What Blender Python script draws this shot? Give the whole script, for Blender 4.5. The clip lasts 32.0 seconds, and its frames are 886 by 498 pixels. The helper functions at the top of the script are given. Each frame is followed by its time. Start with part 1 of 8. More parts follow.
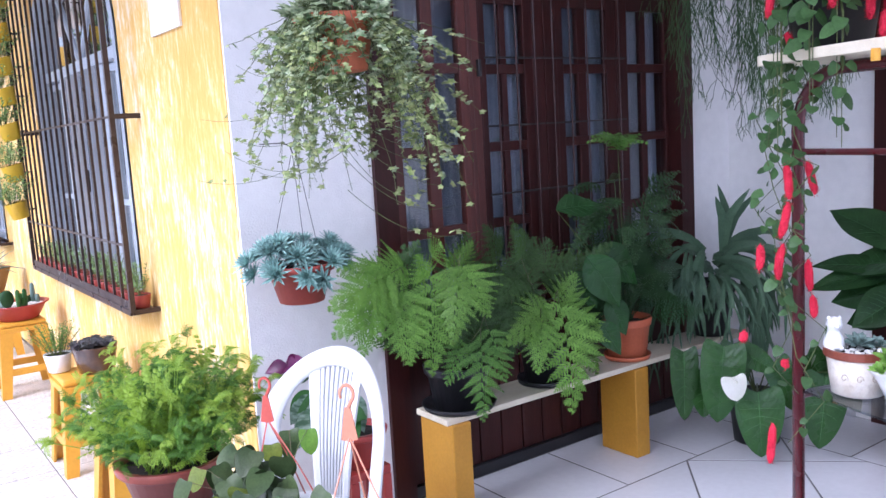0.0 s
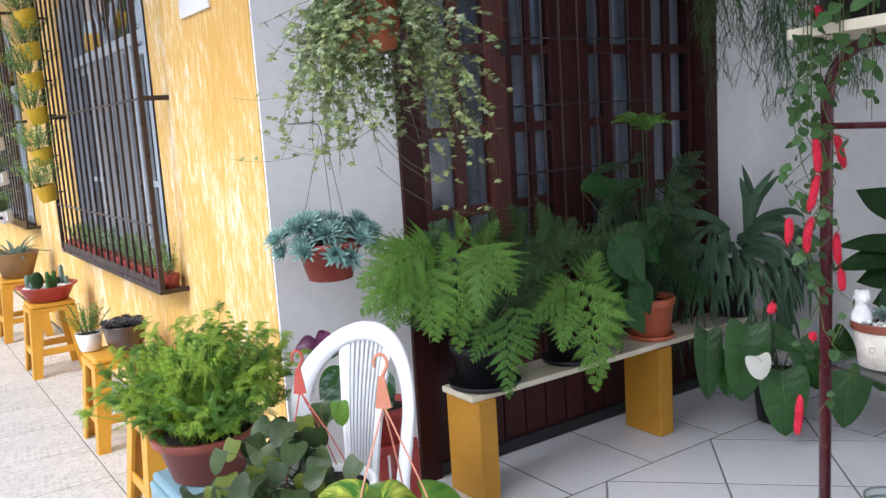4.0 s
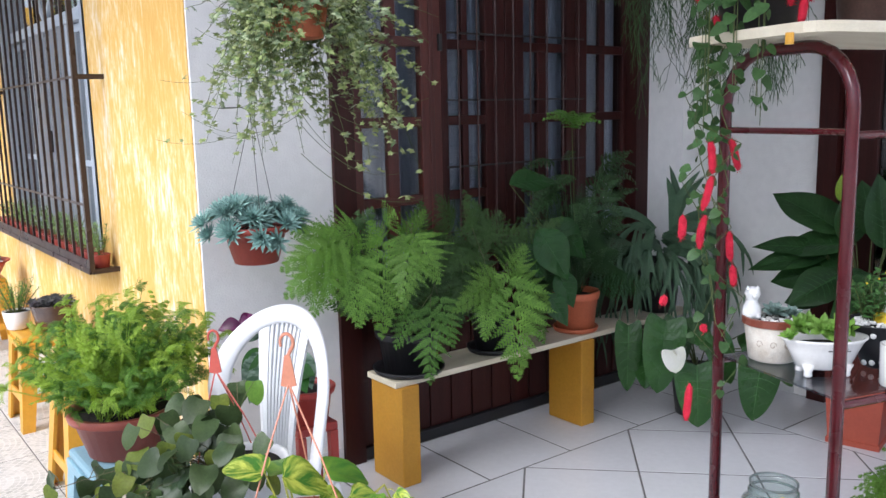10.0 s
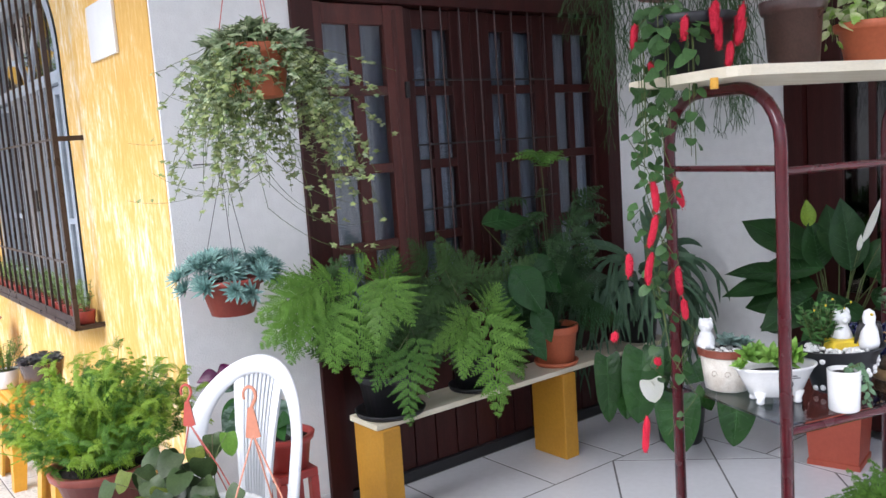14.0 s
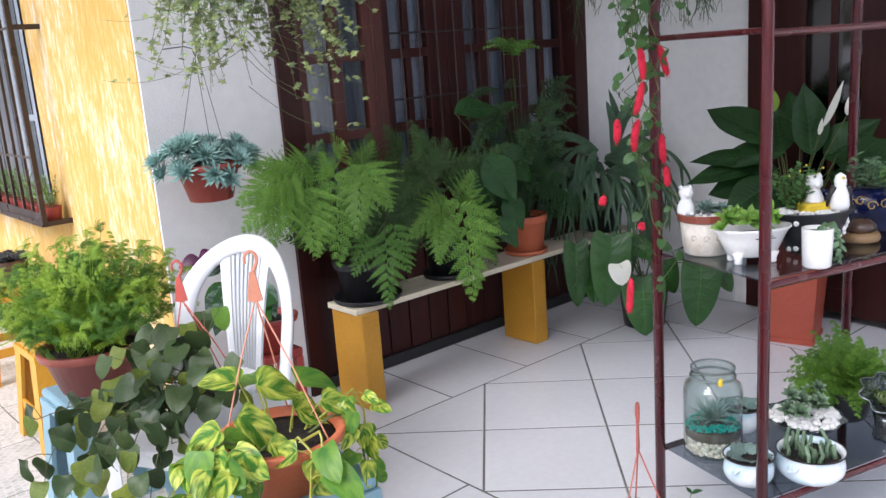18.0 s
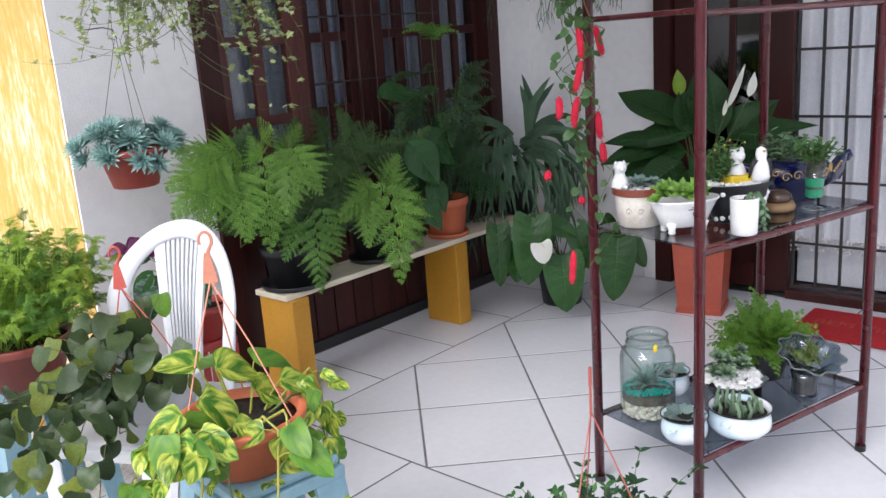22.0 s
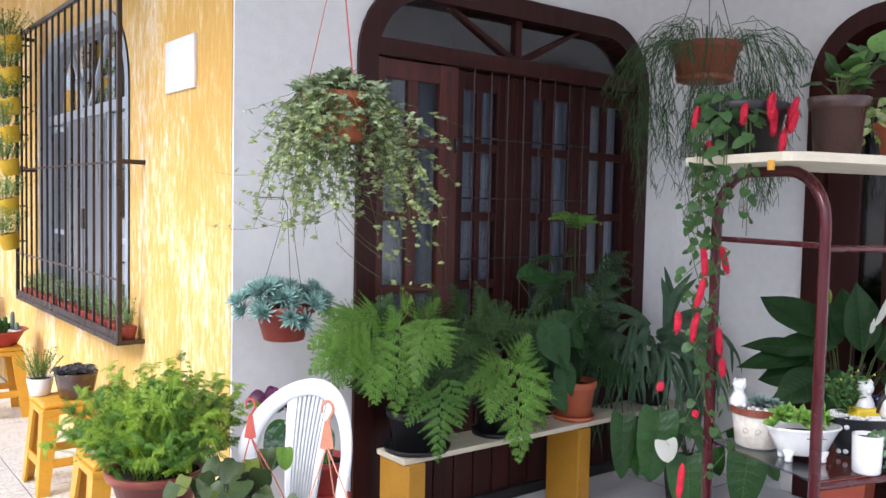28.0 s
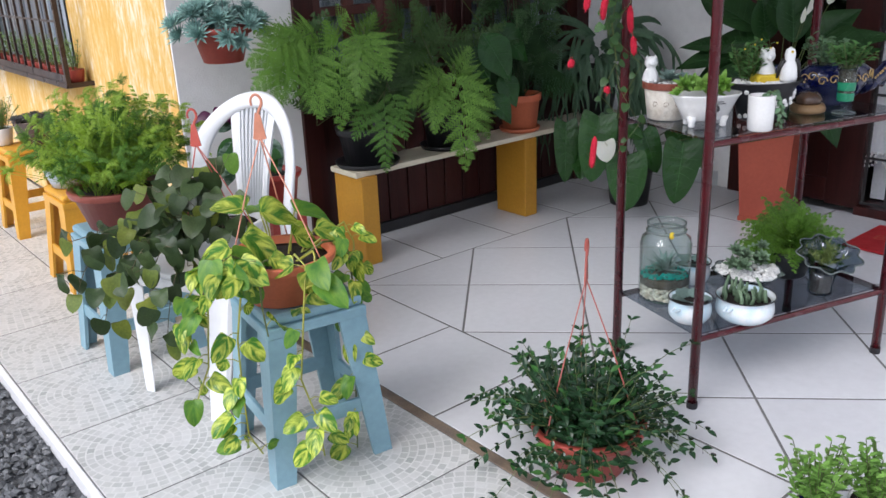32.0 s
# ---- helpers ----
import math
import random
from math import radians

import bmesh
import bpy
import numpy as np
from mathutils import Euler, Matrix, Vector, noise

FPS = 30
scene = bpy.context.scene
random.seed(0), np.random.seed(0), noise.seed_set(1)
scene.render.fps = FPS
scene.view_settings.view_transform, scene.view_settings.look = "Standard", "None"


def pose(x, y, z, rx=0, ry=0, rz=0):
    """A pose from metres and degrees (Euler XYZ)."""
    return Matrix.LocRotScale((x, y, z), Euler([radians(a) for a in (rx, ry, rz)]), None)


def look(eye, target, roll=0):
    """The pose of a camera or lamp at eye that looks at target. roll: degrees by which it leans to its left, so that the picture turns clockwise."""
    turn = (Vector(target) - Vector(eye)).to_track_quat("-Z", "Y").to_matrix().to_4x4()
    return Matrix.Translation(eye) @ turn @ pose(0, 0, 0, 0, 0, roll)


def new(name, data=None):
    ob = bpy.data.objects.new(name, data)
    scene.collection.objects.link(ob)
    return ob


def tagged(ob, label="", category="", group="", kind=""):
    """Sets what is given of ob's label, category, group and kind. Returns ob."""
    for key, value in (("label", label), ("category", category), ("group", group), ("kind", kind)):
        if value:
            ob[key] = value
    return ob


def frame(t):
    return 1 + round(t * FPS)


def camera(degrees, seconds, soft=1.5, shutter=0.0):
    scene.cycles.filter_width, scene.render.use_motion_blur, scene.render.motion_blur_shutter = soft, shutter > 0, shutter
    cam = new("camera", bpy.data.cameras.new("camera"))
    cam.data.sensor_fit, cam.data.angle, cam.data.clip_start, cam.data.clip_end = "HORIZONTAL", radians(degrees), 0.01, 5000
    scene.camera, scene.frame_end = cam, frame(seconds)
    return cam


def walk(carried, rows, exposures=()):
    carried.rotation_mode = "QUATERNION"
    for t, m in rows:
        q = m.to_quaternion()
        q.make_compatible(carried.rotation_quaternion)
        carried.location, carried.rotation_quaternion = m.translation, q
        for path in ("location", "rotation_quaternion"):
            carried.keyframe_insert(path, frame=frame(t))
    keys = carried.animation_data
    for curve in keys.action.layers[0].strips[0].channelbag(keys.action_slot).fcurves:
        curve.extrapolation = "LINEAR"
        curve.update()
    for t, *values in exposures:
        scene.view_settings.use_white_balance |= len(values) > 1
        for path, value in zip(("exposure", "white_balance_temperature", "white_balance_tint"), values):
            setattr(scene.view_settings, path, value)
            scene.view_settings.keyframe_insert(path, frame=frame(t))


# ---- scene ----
cam = camera(55.5, 32.0)
METRES, EYE, TILT, LEAN, TURN = 2.0, 1.5, 0.0, 0.0, -36.3
PATH = [
    (0, (-0.114, 0.494, 1.482), (1.037, 2.108, 1.212), -3.4),
    (0.5, (-0.14, 0.5, 1.483), (0.916, 2.183, 1.255), -3.6),
    (1, (-0.181, 0.473, 1.516), (0.803, 2.203, 1.328), -3.6),
    (1.5, (-0.164, 0.504, 1.519), (0.798, 2.249, 1.346), -3.3),
    (2, (-0.18, 0.498, 1.499), (0.837, 2.208, 1.292), -3.1),
    (2.5, (-0.169, 0.499, 1.481), (0.902, 2.168, 1.22), -3.6),
    (3, (-0.189, 0.454, 1.48), (0.916, 2.092, 1.175), -3.6),
    (3.5, (-0.165, 0.499, 1.468), (0.968, 2.117, 1.157), -3.4),
    (4, (-0.158, 0.483, 1.458), (0.953, 2.119, 1.16), -3.6),
    (4.5, (-0.156, 0.488, 1.477), (0.982, 2.104, 1.174), -4.2),
    (6.5, (-0.166, 0.482, 1.451), (0.973, 2.101, 1.168), -3.6),
    (7, (-0.166, 0.489, 1.45), (0.964, 2.116, 1.179), -3.9),
    (7.5, (-0.163, 0.491, 1.446), (0.973, 2.112, 1.16), -4.2),
    (8, (-0.152, 0.488, 1.447), (0.997, 2.102, 1.168), -4.4),
    (8.5, (-0.138, 0.491, 1.442), (1.016, 2.095, 1.13), -4.5),
    (9, (-0.158, 0.483, 1.439), (0.967, 2.104, 1.11), -5.2),
    (9.5, (-0.166, 0.457, 1.437), (0.977, 2.064, 1.1), -3.8),
    (10, (-0.119, 0.369, 1.451), (1.079, 1.938, 1.131), -1.3),
    (10.5, (-0.057, 0.291, 1.468), (1.092, 1.902, 1.176), -3.3),
    (11, (-0.057, 0.215, 1.464), (1.059, 1.845, 1.159), -2.7),
    (11.5, (-0.024, 0.194, 1.477), (1.082, 1.837, 1.194), -3.1),
    (12, (-0.023, 0.22, 1.477), (1.115, 1.844, 1.218), -3.8),
    (12.5, (-0.043, 0.266, 1.487), (1.136, 1.868, 1.277), -4.4),
    (13, (-0.058, 0.279, 1.495), (1.127, 1.881, 1.325), -5.5),
    (13.5, (-0.067, 0.272, 1.491), (1.142, 1.852, 1.284), -4.3),
    (15.5, (-0.083, 0.186, 1.435), (1.112, 1.763, 1.142), -3.1),
    (16, (-0.052, 0.249, 1.395), (1.173, 1.787, 1.032), -1.8),
    (16.5, (-0.093, 0.245, 1.386), (1.085, 1.801, 0.952), -2.5),
    (17, (-0.104, 0.199, 1.374), (0.994, 1.796, 0.881), -2.0),
    (17.5, (-0.133, 0.195, 1.385), (1.06, 1.742, 0.953), -2.0),
    (18, (-0.198, 0.279, 1.386), (1.069, 1.761, 0.942), -4.2),
    (18.5, (-0.29, 0.313, 1.402), (1.058, 1.73, 0.983), -3.7),
    (19, (-0.292, 0.35, 1.394), (1.128, 1.693, 0.972), -3.3),
    (19.5, (-0.318, 0.353, 1.391), (1.144, 1.649, 0.963), -2.4),
    (20, (-0.332, 0.354, 1.392), (1.129, 1.654, 0.973), -2.0),
    (20.5, (-0.338, 0.359, 1.385), (1.108, 1.676, 0.97), -2.4),
    (21, (-0.331, 0.358, 1.383), (1.105, 1.679, 0.943), -2.9),
    (21.5, (-0.336, 0.356, 1.375), (1.113, 1.653, 0.909), -3.1),
    (22, (-0.326, 0.352, 1.368), (1.113, 1.654, 0.886), -4.1),
    (22.5, (-0.316, 0.325, 1.355), (1.138, 1.597, 0.839), -3.4),
    (23, (-0.348, 0.296, 1.357), (1.133, 1.534, 0.832), -2.1),
    (23.5, (-0.381, 0.268, 1.382), (1.095, 1.532, 0.91), -2.5),
    (24, (-0.38, 0.266, 1.39), (1.077, 1.571, 0.97), -2.5),
    (24.5, (-0.369, 0.291, 1.398), (1.069, 1.624, 1.0), -1.7),
    (25, (-0.381, 0.304, 1.401), (1.038, 1.672, 1.062), -0.4),
    (25.5, (-0.377, 0.309, 1.405), (0.996, 1.727, 1.084), -0.6),
    (26, (-0.388, 0.303, 1.411), (0.967, 1.743, 1.112), -0.8),
    (26.5, (-0.403, 0.296, 1.433), (0.937, 1.771, 1.261), -0.0),
    (28.5, (-0.321, 0.155, 1.477), (0.885, 1.745, 1.359), 0.9),
    (29, (-0.299, 0.086, 1.448), (0.899, 1.678, 1.27), 0.6),
    (29.5, (-0.284, 0.048, 1.442), (0.916, 1.619, 1.138), 0.5),
    (30, (-0.278, 0.035, 1.416), (0.933, 1.58, 1.035), 0.3),
    (30.1, (-0.287, 0.028, 1.414), (0.922, 1.571, 1.015), 0.0),
    (30.5, (-0.319, 0.036, 1.395), (0.904, 1.542, 0.912), 0.1),
    (31, (-0.317, 0.024, 1.362), (0.961, 1.464, 0.82), -2.1),
    (31.5, (-0.337, 0.002, 1.343), (0.897, 1.455, 0.738), -2.4),
    (32, (-0.339, -0.012, 1.323), (0.851, 1.449, 0.654), -2.5),
]
walk(cam, [(t, look(eye, target, roll)) for t, eye, target, roll in PATH], exposures=((0.0, 1.22, 5350, 24), (1.0, 0.95, 5500, 17), (2.0, 0.62, 5750, 13), (4.0, 0.74, 5850, 13), (9.0, 0.81, 5850, 13), (12.0, 0.96, 5880, 13), (17.0, 0.86, 5950, 15), (20.0, 0.85, 6050, 15), (26.5, 0.90, 6030, 15), (29.0, 0.96, 5880, 15), (31.0, 0.78, 5950, 13), (32.0, 0.50, 5980, 13)))

# ---- world and sun ----
world = bpy.data.worlds.new("sky")
scene.world = world
world.use_nodes = True
wn = world.node_tree
sky = wn.nodes.new("ShaderNodeTexSky")
sky.sky_type = "NISHITA"
sky.sun_disc = False
sky.sun_elevation, sky.sun_rotation = radians(52), radians(250)
sky.air_density, sky.dust_density = 1.0, 4.0
wn.nodes["Background"].inputs["Strength"].default_value = 0.15
veil = wn.nodes.new("ShaderNodeHueSaturation")   # thin cloud pales the blue
veil.inputs["Saturation"].default_value = 0.6
wn.links.new(sky.outputs[0], veil.inputs["Color"])
wn.links.new(veil.outputs[0], wn.nodes["Background"].inputs["Color"])
sun_data = bpy.data.lights.new("sun", "SUN")
sun_data.energy, sun_data.angle, sun_data.color = 1.2, radians(28), (1.0, 0.98, 0.95)
sun = new("sun", sun_data)
sun.matrix_world = look((-9, 0.2, 7), (0, 1, 0))

# ---- mesh helpers ----
class Geo:
    """Collects faces for one mesh."""

    def __init__(self):
        self.v, self.f, self.uv = [], [], None

    def add(self, verts, faces):
        n = len(self.v)
        self.v += [tuple(p) for p in verts]
        self.f += [tuple(i + n for i in f) for f in faces]
        return self

    def box(self, x0, x1, y0, y1, z0, z1, b=0.0, m=None):
        bm = bmesh.new()
        bmesh.ops.create_cube(bm, size=1)
        for p in bm.verts:
            p.co = Vector((x0 + (p.co.x + 0.5) * (x1 - x0), y0 + (p.co.y + 0.5) * (y1 - y0), z0 + (p.co.z + 0.5) * (z1 - z0)))
        if b:
            bmesh.ops.bevel(bm, geom=bm.edges[:], offset=b, segments=2, affect="EDGES", profile=0.5)
        if m:
            bmesh.ops.transform(bm, matrix=m, verts=bm.verts)
        bm.verts.index_update()
        self.add([p.co for p in bm.verts], [[p.index for p in f.verts] for f in bm.faces])
        bm.free()
        return self

    def lathe(self, profile, seg=28, at=(0, 0, 0), wave=0.0, waves=0, squash=(1, 1), m=None, caps=True):
        vs, fs = [], []
        n = len(profile)
        for i in range(seg):
            a = 2 * math.pi * i / seg
            for j, (r, z) in enumerate(profile):
                k = 1 + (wave * math.sin(waves * a) * j / n if waves else 0)
                p = Vector((at[0] + r * k * math.cos(a) * squash[0], at[1] + r * k * math.sin(a) * squash[1], at[2] + z))
                vs.append(m @ p if m else p)
        for i in range(seg):
            for j in range(n - 1):
                a, b = i * n + j, ((i + 1) % seg) * n + j
                fs.append((a, b, b + 1, a + 1))
        if caps and profile[0][0] > 1e-4:
            fs.append(tuple(i * n for i in reversed(range(seg))))
        if caps and profile[-1][0] > 1e-4:
            fs.append(tuple(i * n + n - 1 for i in range(seg)))
        return self.add(vs, fs)

    def tube(self, pts, r, seg=6, r1=None):
        pts = [Vector(p) for p in pts]
        n = len(pts)
        vs, fs = [], []
        side = None
        for i, p in enumerate(pts):
            d = (pts[min(i + 1, n - 1)] - pts[max(i - 1, 0)]).normalized()
            if side is None:
                side = d.cross(Vector((0.13, 0.31, 0.94)) if abs(d.z) < 0.9 else Vector((1, 0.1, 0))).normalized()
            side = (side - d * side.dot(d)).normalized()
            up = d.cross(side)
            k = r if r1 is None else r + (r1 - r) * i / (n - 1)
            for s in range(seg):
                a = 2 * math.pi * s / seg
                vs.append(p + (side * math.cos(a) + up * math.sin(a)) * k)
        for i in range(n - 1):
            for s in range(seg):
                t = (s + 1) % seg
                fs.append((i * seg + s, i * seg + t, (i + 1) * seg + t, (i + 1) * seg + s))
        fs.append(tuple(reversed(range(seg))))
        fs.append(tuple((n - 1) * seg + s for s in range(seg)))
        return self.add(vs, fs)

    def blob(self, c, r, seg=10, rings=6, squash=(1, 1, 1)):
        prof = [(r * math.sin(math.pi * j / rings), -r * math.cos(math.pi * j / rings)) for j in range(rings + 1)]
        prof = [(max(a, 0.0001), z) for a, z in prof]
        n = len(self.v)
        self.lathe(prof, seg)
        for i in range(n, len(self.v)):
            x, y, z = self.v[i]
            self.v[i] = (c[0] + x * squash[0], c[1] + y * squash[1], c[2] + z * squash[2])
        return self

    def leaf(self, base, way, up, length, width, shape=(0.0, 0.8, 1.0, 0.7, 0.0), fold=0.15, droop=0.2, back=0.0, wavy=0.0):
        """A leaf blade along way, its face towards up; shape: half widths along it; back: lobes behind the stalk."""
        way = Vector(way).normalized()
        side = way.cross(Vector(up)).normalized()
        up = side.cross(way)
        base = Vector(base)
        n = len(shape)
        vs, fs = [], []
        for i, w in enumerate(shape):
            t = i / (n - 1)
            c = base + way * (length * (t - back * (1 if i == 0 else 0))) + up * (-droop * length * t * t)
            c0 = base + way * (length * t) - up * (droop * length * t * t)
            h = w * width * 0.5
            lift = up * (fold * h * (1 + wavy * math.sin(9 * t)))
            vs += [c + side * h + lift, c0, c - side * h + lift]
        for i in range(n - 1):
            a = 3 * i
            fs += [(a, a + 1, a + 4, a + 3), (a + 1, a + 2, a + 5, a + 4)]
        return self.add(vs, fs)

    def frond(self, base, way, up, length, width, pairs=12, droop=0.5, sub=0, r=0.0015, taper=0.35, fold=0.1, tip=1.3, rnd=None, start=0.12, lobe=0.2, ramp=0.45):
        """A fern frond: a bent rachis with pairs of leaflets, or of small fronds."""
        rnd = rnd or random
        way, base = Vector(way).normalized(), Vector(base)
        side = way.cross(Vector(up)).normalized()
        up = side.cross(way)

        def point(t):
            return base + way * (length * t * (1 - 0.25 * droop * t * t)) - Vector((0, 0, 1)) * (droop * length * t * t * 0.8)

        if r:
            self.tube([point(i / 6) for i in range(7)], r, 4, r * 0.4)
        for i in range(pairs):
            t = start + (1 - start) * (i + 0.5) / pairs
            p = point(t)
            d = (point(min(1, t + 0.03)) - point(t - 0.03)).normalized()
            w = width * 0.5 * min(1, ramp + (t - start) / taper) * max(0.05, (1 - t) / (1 - start)) ** (1 / tip) * rnd.uniform(0.88, 1.1)
            for s in (1, -1):
                q = (side * s + d * 0.45 + up * rnd.uniform(-0.12, 0.12)).normalized()
                n = d.cross(side).normalized() * -1
                if sub:
                    self.pinna(p, q, up, w, max(w * lobe, 0.004), sub)
                else:
                    self.leaf(p, q, up, w, max(w * 0.3, length / pairs * 0.75), (0.5, 1.0, 0.0), fold, 0.15)
        return self

    def pinna(self, base, way, up, length, width, pairs):
        """A toothed leaflet."""
        way = Vector(way).normalized()
        side = way.cross(Vector(up)).normalized()
        up = side.cross(way)
        vs, fs = [], []
        for i in range(pairs):
            t = i / pairs
            c = base + way * length * t - up * (0.2 * length * t * t)
            w = width * (1 - t) ** 0.7
            step = length / pairs
            for s in (1, -1):
                k = len(vs)
                vs += [c, c + side * s * w * 0.55 + way * step * 0.1, c + side * s * w + way * step * 1.25, c + side * s * w * 0.4 + way * step * 0.85]
                fs.append((k, k + 1, k + 2, k + 3) if s > 0 else (k + 3, k + 2, k + 1, k))
        return self.add(vs, fs)

    def blade(self, base, way, up, length, width, back=0.2, droop=0.2, fold=0.14, n=9, k=2, full=0.66, quilt=0.0, veins=6, twist=0.0):
        """A leaf with a rounded base, lobes behind the stalk and a pointed tip; returns the surface as a function."""
        way, base = Vector(way).normalized(), Vector(base)
        side = way.cross(Vector(up)).normalized()
        nrm = side.cross(way)

        def point(t, s):
            h = width * 0.5 * (t ** 0.54 * (1 - t) ** 0.72 / 0.422 if back else max(0.0, math.sin(math.pi * t ** full)) ** 0.98)
            rib = t ** 1.12
            edge = rib - back * math.sin(math.pi * t) * (1 - t) ** 2 * 2.4
            a = abs(s) ** 1.3
            u = length * (rib * (1 - a) + edge * a)
            ripple = quilt * length * math.cos(6.2832 * (t * (veins + 1) - abs(s) * 1.1)) * abs(s) * (1 - abs(s))
            lift = fold * h * abs(s) * (1 - 0.55 * abs(s)) - droop * length * rib * rib + ripple + twist * s * h * math.sin(7 * t + 2)
            return base + way * u + side * (s * h) + nrm * lift

        m = 2 * k + 1
        grid = [(i / n, j / k) for i in range(n + 1) for j in range(-k, k + 1)]
        self.uv = (self.uv or []) + [(s, t - 0.55 * abs(s)) for t, s in grid]
        self.add([point(t, s) for t, s in grid], [(i * m + j, i * m + j + 1, (i + 1) * m + j + 1, (i + 1) * m + j) for i in range(n) for j in range(2 * k)])
        return point, nrm

    def plume(self, p0, p1, face, width, pairs=10, teeth=7, bow=0.12, rnd=None, fat=1.1, r=0.0014):
        """A broad triangular fern blade from p0 to its tip p1, of toothed leaflets that almost touch."""
        rnd = rnd or random
        p0, p1 = Vector(p0), Vector(p1)
        axis = p1 - p0
        L = axis.length
        side = axis.cross(Vector(face)).normalized()
        up = side.cross(axis).normalized()

        def point(t):
            return p0 + axis * t + up * (bow * L * 4 * t * (1 - t))

        self.tube([point(i / 7) for i in range(8)], r, 4, r * 0.3)
        for i in range(pairs):
            t = (i + 0.3) / pairs
            p = point(t)
            d = (point(min(1, t + 0.05)) - point(t)).normalized()
            k = (1 - t) ** 0.9
            for s in (1, -1):
                w = max(0.012, width * 0.5 * k * rnd.uniform(0.84, 1.12) * (0.88 if i == 0 else 1))
                q = (side * s + d * (0.62 + 0.5 * t) + up * rnd.uniform(-0.16, 0.06)).normalized()
                b = L / pairs * fat * 0.62
                n = max(3, int(teeth * (0.45 + 0.55 * k)))
                cross = q.cross(up).normalized()
                vs, fs = [], []
                for j in range(n):
                    u, v = j / n, (j + 1) / n
                    c0 = p + q * (w * u) - up * (0.22 * w * u * u)
                    c1 = p + q * (w * v) - up * (0.22 * w * v * v)
                    h = b * (1 - u) ** 0.75 * (0.55 if j == 0 else 1)
                    for z in (1, -1):
                        m = len(vs)
                        e = rnd.uniform(0.85, 1.12)
                        vs += [c0, c0 + cross * (z * h * 0.55) + q * (w / n * 0.25), c0 + cross * (z * h * 1.15 * e) + q * (w / n * 1.35) - up * h * rnd.uniform(-0.05, 0.3), c1 + cross * (z * h * 0.16), c1]
                        fs.append((m, m + 1, m + 2, m + 3, m + 4) if z > 0 else (m + 4, m + 3, m + 2, m + 1, m))
                self.add(vs, fs)
        return self

    def lace(self, p0, p1, face, width, pairs=11, bow=0.12, rnd=None, open_=0.0, r=0.0014):
        """A flat triangular frond from p0 to its tip p1: pinnae with pointed, notched leaflets; open_ parts the pinnae."""
        rnd = rnd or random
        p0, p1 = Vector(p0), Vector(p1)
        axis = p1 - p0
        L = axis.length
        side = axis.cross(Vector(face)).normalized()
        up = side.cross(axis).normalized()

        def point(t):
            return p0 + axis * t + up * (bow * L * 4 * t * (1 - t))

        self.tube([point(i / 7) for i in range(8)], r, 4, r * 0.3)
        edge = ((0.0, 0.25), (0.24, 1.0), (0.42, 0.55), (0.56, 0.75), (0.76, 0.25))
        stops = [1 - (1 - (i + 0.12) / pairs) ** 1.18 for i in range(pairs + 1)]
        for i in range(pairs):
            t = stops[i]
            d = (point(min(1, t + 0.05)) - point(t)).normalized()
            k = (1 - t) ** 0.92
            gap = L * (stops[i + 1] - t if i < pairs - 1 else 1 - t)
            for s in (1, -1):
                p = point(min(0.98, t + (0.35 * gap / L if s < 0 else 0)))
                w = max(0.009, width * 0.62 * k * rnd.uniform(0.88, 1.1) * (0.94 if i == 0 else 1))
                q = (side * s + d * (0.42 + 0.75 * t) + up * rnd.uniform(-0.12, 0.05)).normalized()
                nrm = (up + d * rnd.uniform(-0.24, 0.24) + side * rnd.uniform(-0.14, 0.14)).normalized()
                cross = q.cross(nrm).normalized()
                nrm = cross.cross(q).normalized()
                reach = gap * (1.02 - 0.22 * open_)
                n = max(5, int(w / max(0.008, 0.25 * reach)))
                bend = rnd.uniform(0.14, 0.30)
                rib = [p + q * (w * j / 3) - nrm * (bend * w * (j / 3) ** 2) for j in range(4)]
                self.tube(rib, r * 0.6, 3, r * 0.2)
                for j in range(n):
                    u = (j + 0.3) / n
                    c = p + q * (w * u) - nrm * (bend * w * u * u)
                    tang = (q - nrm * (2 * bend * u)).normalized()
                    l = max(0.006, reach * (1 - u) ** 0.8 * rnd.uniform(0.9, 1.1) * (0.75 if j == 0 else 1))
                    b = min(w / n * (0.50 - 0.10 * open_), l * 0.27)
                    for z in (1, -1):
                        a = (cross * z * 0.78 + tang * (0.62 + 0.3 * u)).normalized()
                        e = a.cross(nrm).normalized()
                        dip = nrm * (-l * rnd.uniform(0.02, 0.2))
                        vs = [c + a * (l * x) + e * (b * h) + dip * x * x for x, h in edge] + [c + a * l + dip] + [c + a * (l * x) - e * (b * h) + dip * x * x for x, h in reversed(edge)]
                        m = len(vs)
                        self.add(vs, [tuple(range(m)) if z > 0 else tuple(reversed(range(m)))])
                tip = p + q * w - nrm * (bend * w)
                self.add([tip - q * (w / n) + cross * 0.0025, tip + q * 0.004, tip - q * (w / n) - cross * 0.0025], [(0, 1, 2)])
        return self

    def make(self, name, material, parent=None, label="", smooth=False):
        me = bpy.data.meshes.new(name)
        me.from_pydata(self.v, [], self.f)
        if smooth:
            me.polygons.foreach_set("use_smooth", [True] * len(me.polygons))
        me.materials.append(material)
        if self.uv:
            layer = me.uv_layers.new(name="along_leaf")
            for i, l in enumerate(me.loops):
                layer.data[i].uv = self.uv[l.vertex_index]
        me.update()
        ob = new(name, me)
        if parent:
            ob.parent = parent
        if label:
            ob["label"] = label
        return ob


